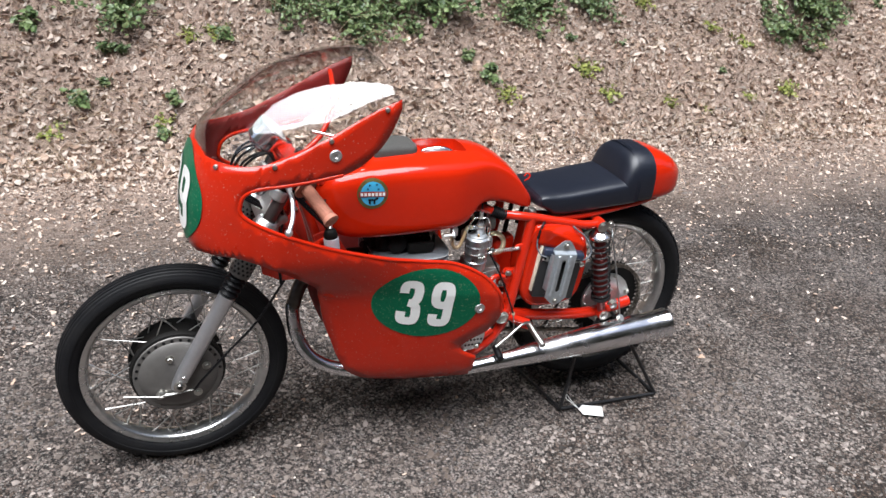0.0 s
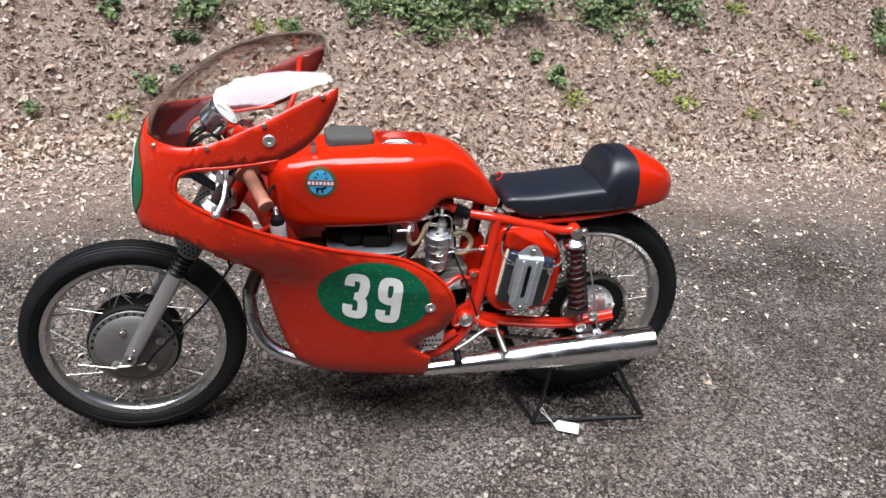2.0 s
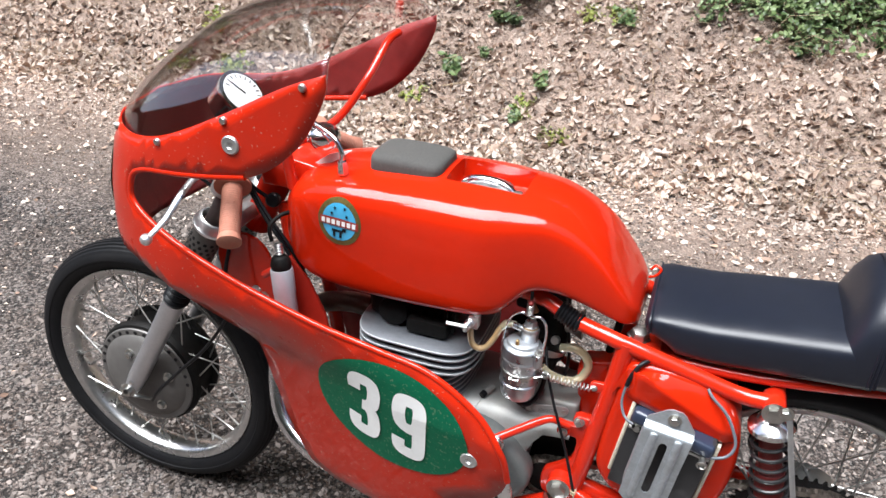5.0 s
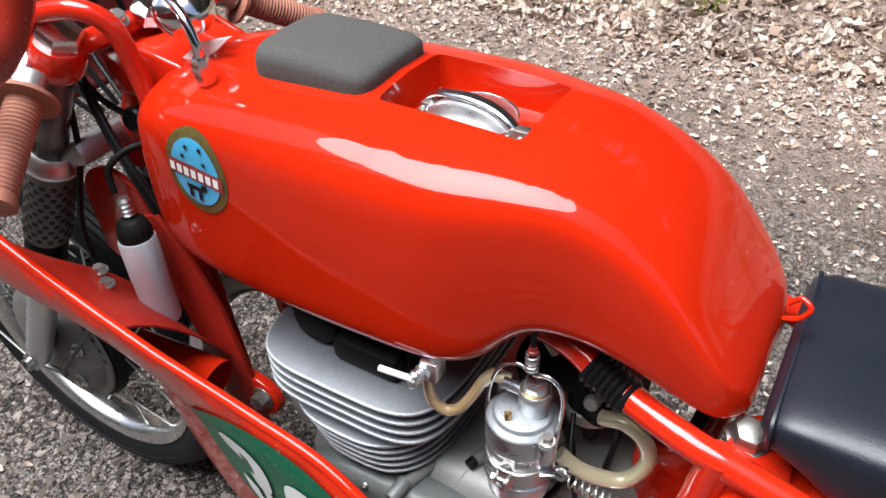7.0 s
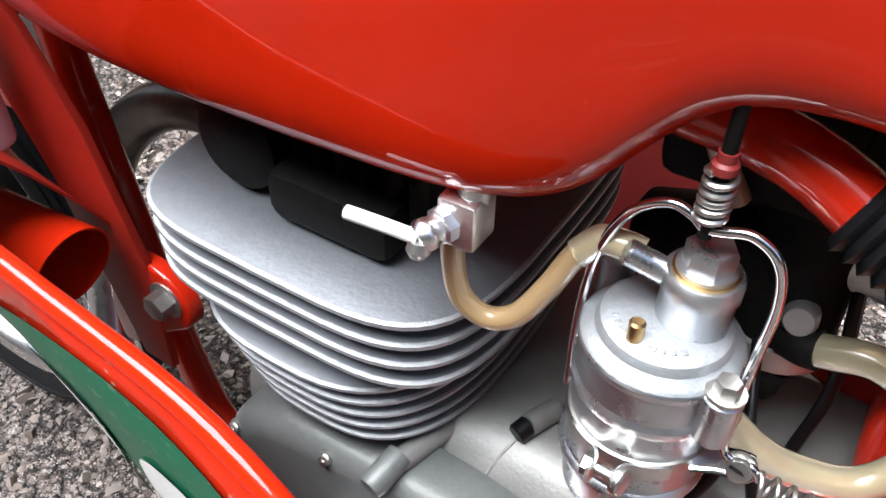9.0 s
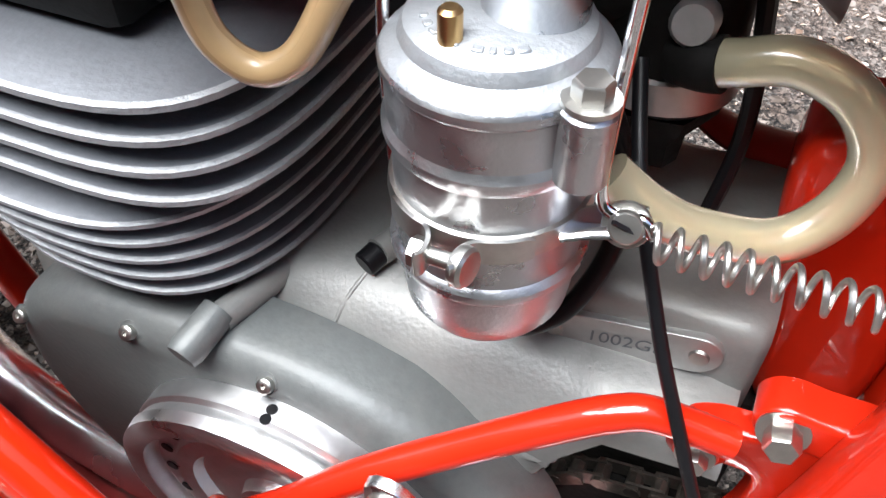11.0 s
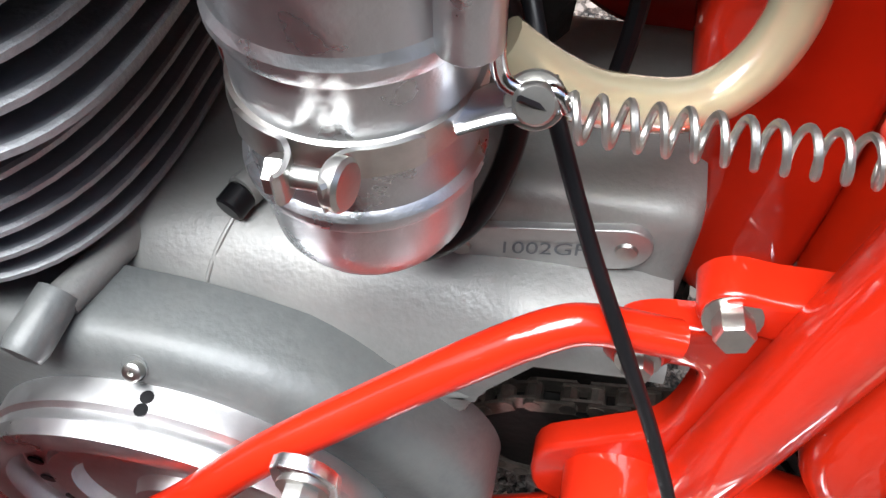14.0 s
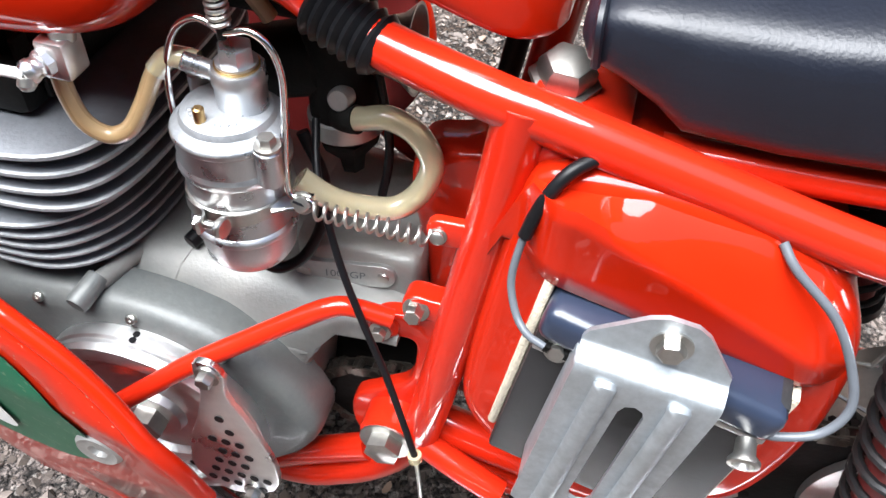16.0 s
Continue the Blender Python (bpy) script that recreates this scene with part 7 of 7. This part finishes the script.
def inner_shelf(side):
    rows = []
    lip = np.array(EDGE_REAR)[10:17]
    for x in np.linspace(0.300, 0.450, 21):
        z = float(np.interp(x, lip[:, 0], lip[:, 1]))
        inner = float(np.interp(x, [0.235, 0.27, 0.30, 0.325, 0.345, 0.475], [0.208, 0.188, 0.172, 0.135, 0.098, 0.092]))
        outer = abs(on_fairing(x, z, -0.004)[1])
        rows.append([(x, -side * (outer + (inner - outer) * t), z - 0.006 - (0.060 * t + 0.085 * t * t) * min(1.0, 0.55 + (x - 0.30) * 7)) for t in np.linspace(0, 1, 7)])
    ob = part("inner_shelf", sheet(rows, 0.003), INSIDE, shell, "red shelf inside the fairing", smooth=50)
    for x, y, z in ((0.350, -0.152, 0.6535), (0.372, -0.163, 0.6525)):
        part("shelf_bolt", hexbolt((x, y * side, z), (0, 0, 1), 0.0062, 0.006), STEEL, ob)


inner_shelf(1)
inner_shelf(-1)
part("inner_panel", extrude([(0.345, 0.685), (0.385, 0.70), (0.42, 0.66), (0.45, 0.60), (0.475, 0.50), (0.47, 0.40), (0.44, 0.40), (0.40, 0.55)], -0.096, -0.090, 0.001), INSIDE, bike, "red inner panel beside the down tube")
part("air_duct", lathe([(0.0, 0.0), (0.014, 0.0), (0.029, 0.105), (0.0275, 0.105), (0.013, 0.004), (0, 0.004)], (0.358, -0.140, 0.548), (0.098, 0.006, -0.022), 28), RED, bike, "red conical air duct")

# ---- handlebars and instruments
def handlebar(side):
    a, b = Vector((0.318, -0.150 * side, 0.832)), Vector((0.364, -0.240 * side, 0.776))
    d = (b - a).normalized()
    bar = part("clip_on_bar", tube([(0.262, -0.090 * side, 0.806), (0.285, -0.110 * side, 0.840), a, a + d * 0.03], 0.0105, 14), DARK, bike, "dark clip-on handlebar")
    ribs = [(0, 0)]
    ribs += [(0.030, 0.0), (0.030, 0.004), (0.0165, 0.006)]
    for k in range(22):
        ribs += [(0.0158, 0.009 + 0.0042 * k), (0.0168, 0.011 + 0.0042 * k)]
    ribs += [(0.0185, 0.104), (0.0195, 0.110), (0.014, 0.113), (0, 0.113)]
    part("grip", lathe(ribs, a - d * 0.01, d, 24), GRIP, bar, "faded brown ribbed rubber grip")
    part("lever_clamp", rod(a - d * 0.035, a - d * 0.012, 0.0155, 18, 0.002), ALU_DULL, bar)
    part("hand_lever", tube([(0.285, -0.130 * side, 0.852), (0.268, -0.170 * side, 0.853), (0.268, -0.215 * side, 0.840), (0.262, -0.250 * side, 0.812), (0.248, -0.278 * side, 0.789)], [0.007, 0.0065, 0.006, 0.005, 0.005], 12, flat=0.7), ALU, bar, "polished alloy lever with a ball end")
    part("lever_ball", lathe([(0, -0.0095), (0.005, -0.008), (0.0085, -0.004), (0.0095, 0.0), (0.0085, 0.004), (0.005, 0.008), (0, 0.0095)], (0.247, -0.280 * side, 0.788), (0, 0, 1), 18), ALU, bar)
    part("bar_clamp", rod((0.255, -0.088 * side, 0.79), (0.268, -0.088 * side, 0.815), 0.022, 20, 0.003), ALU_DULL, bar)


handlebar(1)
handlebar(-1)
tacho = part("tachometer", lathe([(0, -0.06), (0.020, -0.06), (0.038, -0.045), (0.041, -0.01), (0.044, -0.004), (0.044, 0.004), (0.038, 0.005), (0, 0.003)], (0.262, -0.020, 0.945), (0.72, -0.10, 0.68), 36), CHROME, bike, "chrome-rimmed rev counter")
part("dial", lathe([(0, 0.0054), (0.0375, 0.0054), (0.0375, 0.006), (0, 0.006)], (0.262, -0.020, 0.945), (0.72, -0.10, 0.68), 36), CLOCK, tacho, "pale dial")
dm = Matrix.Translation(Vector((0.262, -0.020, 0.945))) @ Vector((0, 0, 1)).rotation_difference(Vector((0.72, -0.10, 0.68))).to_matrix().to_4x4()
for k in range(15):
    a = -2.2 + 4.4 * k / 14
    bm = block((0.0015, 0.007, 0.0006), (0, 0, 0), 0)
    bmesh.ops.transform(bm, matrix=dm @ Matrix.Rotation(a, 4, "Z") @ Matrix.Translation((0, 0.031, 0.0066)), verts=bm.verts)
    part("dial_mark", bm, BLACK, tacho)
bm = block((0.002, 0.030, 0.0008), (0, 0, 0), 0)
bmesh.ops.transform(bm, matrix=dm @ Matrix.Rotation(1.9, 4, "Z") @ Matrix.Translation((0, 0.012, 0.0074)), verts=bm.verts)
part("needle", bm, BLACK, tacho)
part("instrument_bracket", tube([(0.30, -0.03, 0.85), (0.275, -0.03, 0.88), (0.258, -0.025, 0.91)], 0.006, 10), RED_FRAME, bike)
part("steering_damper", lathe([(0, -0.012), (0.024, -0.012), (0.028, -0.004), (0.0285, 0.004), (0.026, 0.012), (0.016, 0.020), (0, 0.023)], (0.420, -0.030, 0.900), (0.1, -0.1, 1), 28), CHROME, bike, "domed chrome steering damper knob")
part("fairing_stay", tube([(0.235, -0.125, 0.885), (0.293, -0.100, 0.897), (0.342, -0.085, 0.906), (0.366, -0.070, 0.889), (0.372, -0.061, 0.845), (0.376, -0.058, 0.812)], 0.0100, 14), RED_FRAME, bike, "bent red fairing stay")
part("fairing_stay", tube([(0.33, 0.03, 0.85), (0.40, 0.06, 0.90), (0.44, 0.10, 0.97), (0.45, 0.16, 1.02), (0.455, 0.200, 1.03)], 0.007, 12), RED_FRAME, bike, "bent red fairing stay")
part("head_plate", extrude([(0.30, 0.84), (0.36, 0.858), (0.44, 0.846), (0.46, 0.825), (0.38, 0.80), (0.31, 0.80)], -0.045, 0.045, 0.004), RED_FRAME, bike)
rng = random.Random(21)
for k in range(5):
    y = -0.075 + 0.034 * k
    part("control_cable", tube([(0.27, y * 0.8, 0.85), (0.235 + 0.01 * rng.random(), y, 0.89 + 0.02 * rng.random()), (0.17 + 0.02 * rng.random(), y * 0.9, 0.87), (0.165, y * 0.6, 0.80), (0.23, y * 0.3, 0.74)], 0.0033, 8), BLACK, bike, "black control cable")
for pts in ([(0.262, -0.055, 0.835), (0.277, -0.060, 0.820), (0.300, -0.058, 0.795), (0.326, -0.048, 0.775)], [(0.268, -0.056, 0.835), (0.280, -0.062, 0.816), (0.325, -0.078, 0.762), (0.376, -0.090, 0.708), (0.40, -0.09, 0.66)], [(0.272, -0.056, 0.835), (0.286, -0.062, 0.816), (0.332, -0.078, 0.764), (0.384, -0.088, 0.710), (0.41, -0.085, 0.66)], [(0.262, -0.060, 0.835), (0.268, -0.072, 0.795), (0.270, -0.082, 0.734), (0.262, -0.094, 0.680), (0.256, -0.100, 0.632), (0.262, -0.100, 0.56)]):
    part("control_cable", tube(pts, 0.0036, 8), BLACK, bike, "black control cable")
part("brake_cable", tube([(0.27, -0.10, 0.57), (0.20, -0.10, 0.46), (0.13, -0.095, 0.38), (0.06, -0.09, 0.30), (0.035, -0.082, 0.262)], 0.0034, 8), BLACK, bike, "black front brake cable")
part("rubber_stop", lathe([(0, 0), (0.010, 0), (0.013, 0.003), (0.013, 0.014), (0.010, 0.017), (0, 0.017)], (0.326, -0.036, 0.770), (0.2, -1, 0.3), 22), BLACK, bike, "black rubber steering stop")
part("gusset_panel", extrude([(0.268 + 0.056 * math.cos(math.pi * k / 20), 0.642 + 0.056 * math.sin(math.pi * k / 20)) for k in range(21)] + [(0.222, 0.57), (0.270, 0.545), (0.345, 0.545)], -0.056, -0.050, 0.0015), RED_FRAME, bike, "red rounded panel beside the fork")
part("lever_perch", lathe([(0, 0), (0.016, 0), (0.0175, 0.003), (0.0175, 0.016), (0.015, 0.019), (0.006, 0.019), (0.005, 0.022), (0, 0.022)], (0.270, -0.108, 0.842), (0.25, -0.6, 0.75), 26), ALU, bike, "polished alloy lever perch")
part("tank_stay", extrude([(0.395, 0.845), (0.43, 0.872), (0.47, 0.885), (0.45, 0.868), (0.41, 0.842)], -0.03, -0.026, 0.0), WHITE, bike, "small white card strip")

# ---- the stand and its paper tag
stand = part("paddock_stand", tube([(1.188, -0.10, 0.215), (1.170, -0.115, 0.10), (1.146, -0.128, 0.012)], 0.006, 10, straight=True), BLACK_STEEL, None, "black steel stand")
tagged(stand, "black bent-rod steel stand under the rear of a motorcycle", "stand")
part("base_rail", tube([(1.146, -0.128, 0.008), (1.503, -0.140, 0.008)], 0.006, 10, straight=True), BLACK_STEEL, stand)
part("stand_leg", tube([(1.375, -0.10, 0.225), (1.503, -0.140, 0.010)], 0.006, 10, straight=True), BLACK_STEEL, stand)
part("stand_leg", tube([(1.188, -0.10, 0.215), (1.245, -0.02, 0.30)], 0.006, 10, straight=True), BLACK_STEEL, stand)
part("stand_leg", tube([(1.375, -0.10, 0.225), (1.290, -0.075, 0.345)], 0.006, 10, straight=True), BLACK_STEEL, stand)
part("stand_leg", tube([(1.245, -0.10, 0.310), (1.262, -0.10, 0.330), (1.188, -0.10, 0.215)], 0.006, 10, straight=True), BLACK_STEEL, stand)
for z in (0.008,):
    part("base_rail", tube([(1.146, -0.128, z), (1.110, 0.120, z), (1.49, 0.130, z)], 0.006, 10, straight=True), BLACK_STEEL, stand)
part("base_rail", tube([(1.503, -0.140, 0.008), (1.49, 0.130, 0.008)], 0.006, 10, straight=True), BLACK_STEEL, stand)
part("stand_leg", tube([(1.110, 0.120, 0.008), (1.25, 0.09, 0.33), (1.49, 0.130, 0.008)], 0.006, 10, straight=True), BLACK_STEEL, stand)
tag = part("paper_tag", extrude([(1.198, 0), (1.212, 0.022), (1.276, 0.022), (1.276, -0.024), (1.212, -0.024)], -0.0005, 0.0005, 0.0), PAPER, None, smooth=0)
tag.data.transform(Matrix.Translation((1.236, -0.166, 0.012)) @ Matrix.Rotation(radians(-24), 4, "Z") @ Matrix.Rotation(radians(-86), 4, "X") @ Matrix.Translation((-1.236, 0, 0)))
tagged(tag, "blank white card tag tied to the stand with string", "tag")
part("string", tube([(1.203, -0.152, 0.013), (1.192, -0.140, 0.020), (1.180, -0.128, 0.030), (1.168, -0.122, 0.04), (1.172, -0.116, 0.05), (1.182, -0.126, 0.035), (1.198, -0.148, 0.018)], 0.0011, 6), PAPER, tag, "white string")
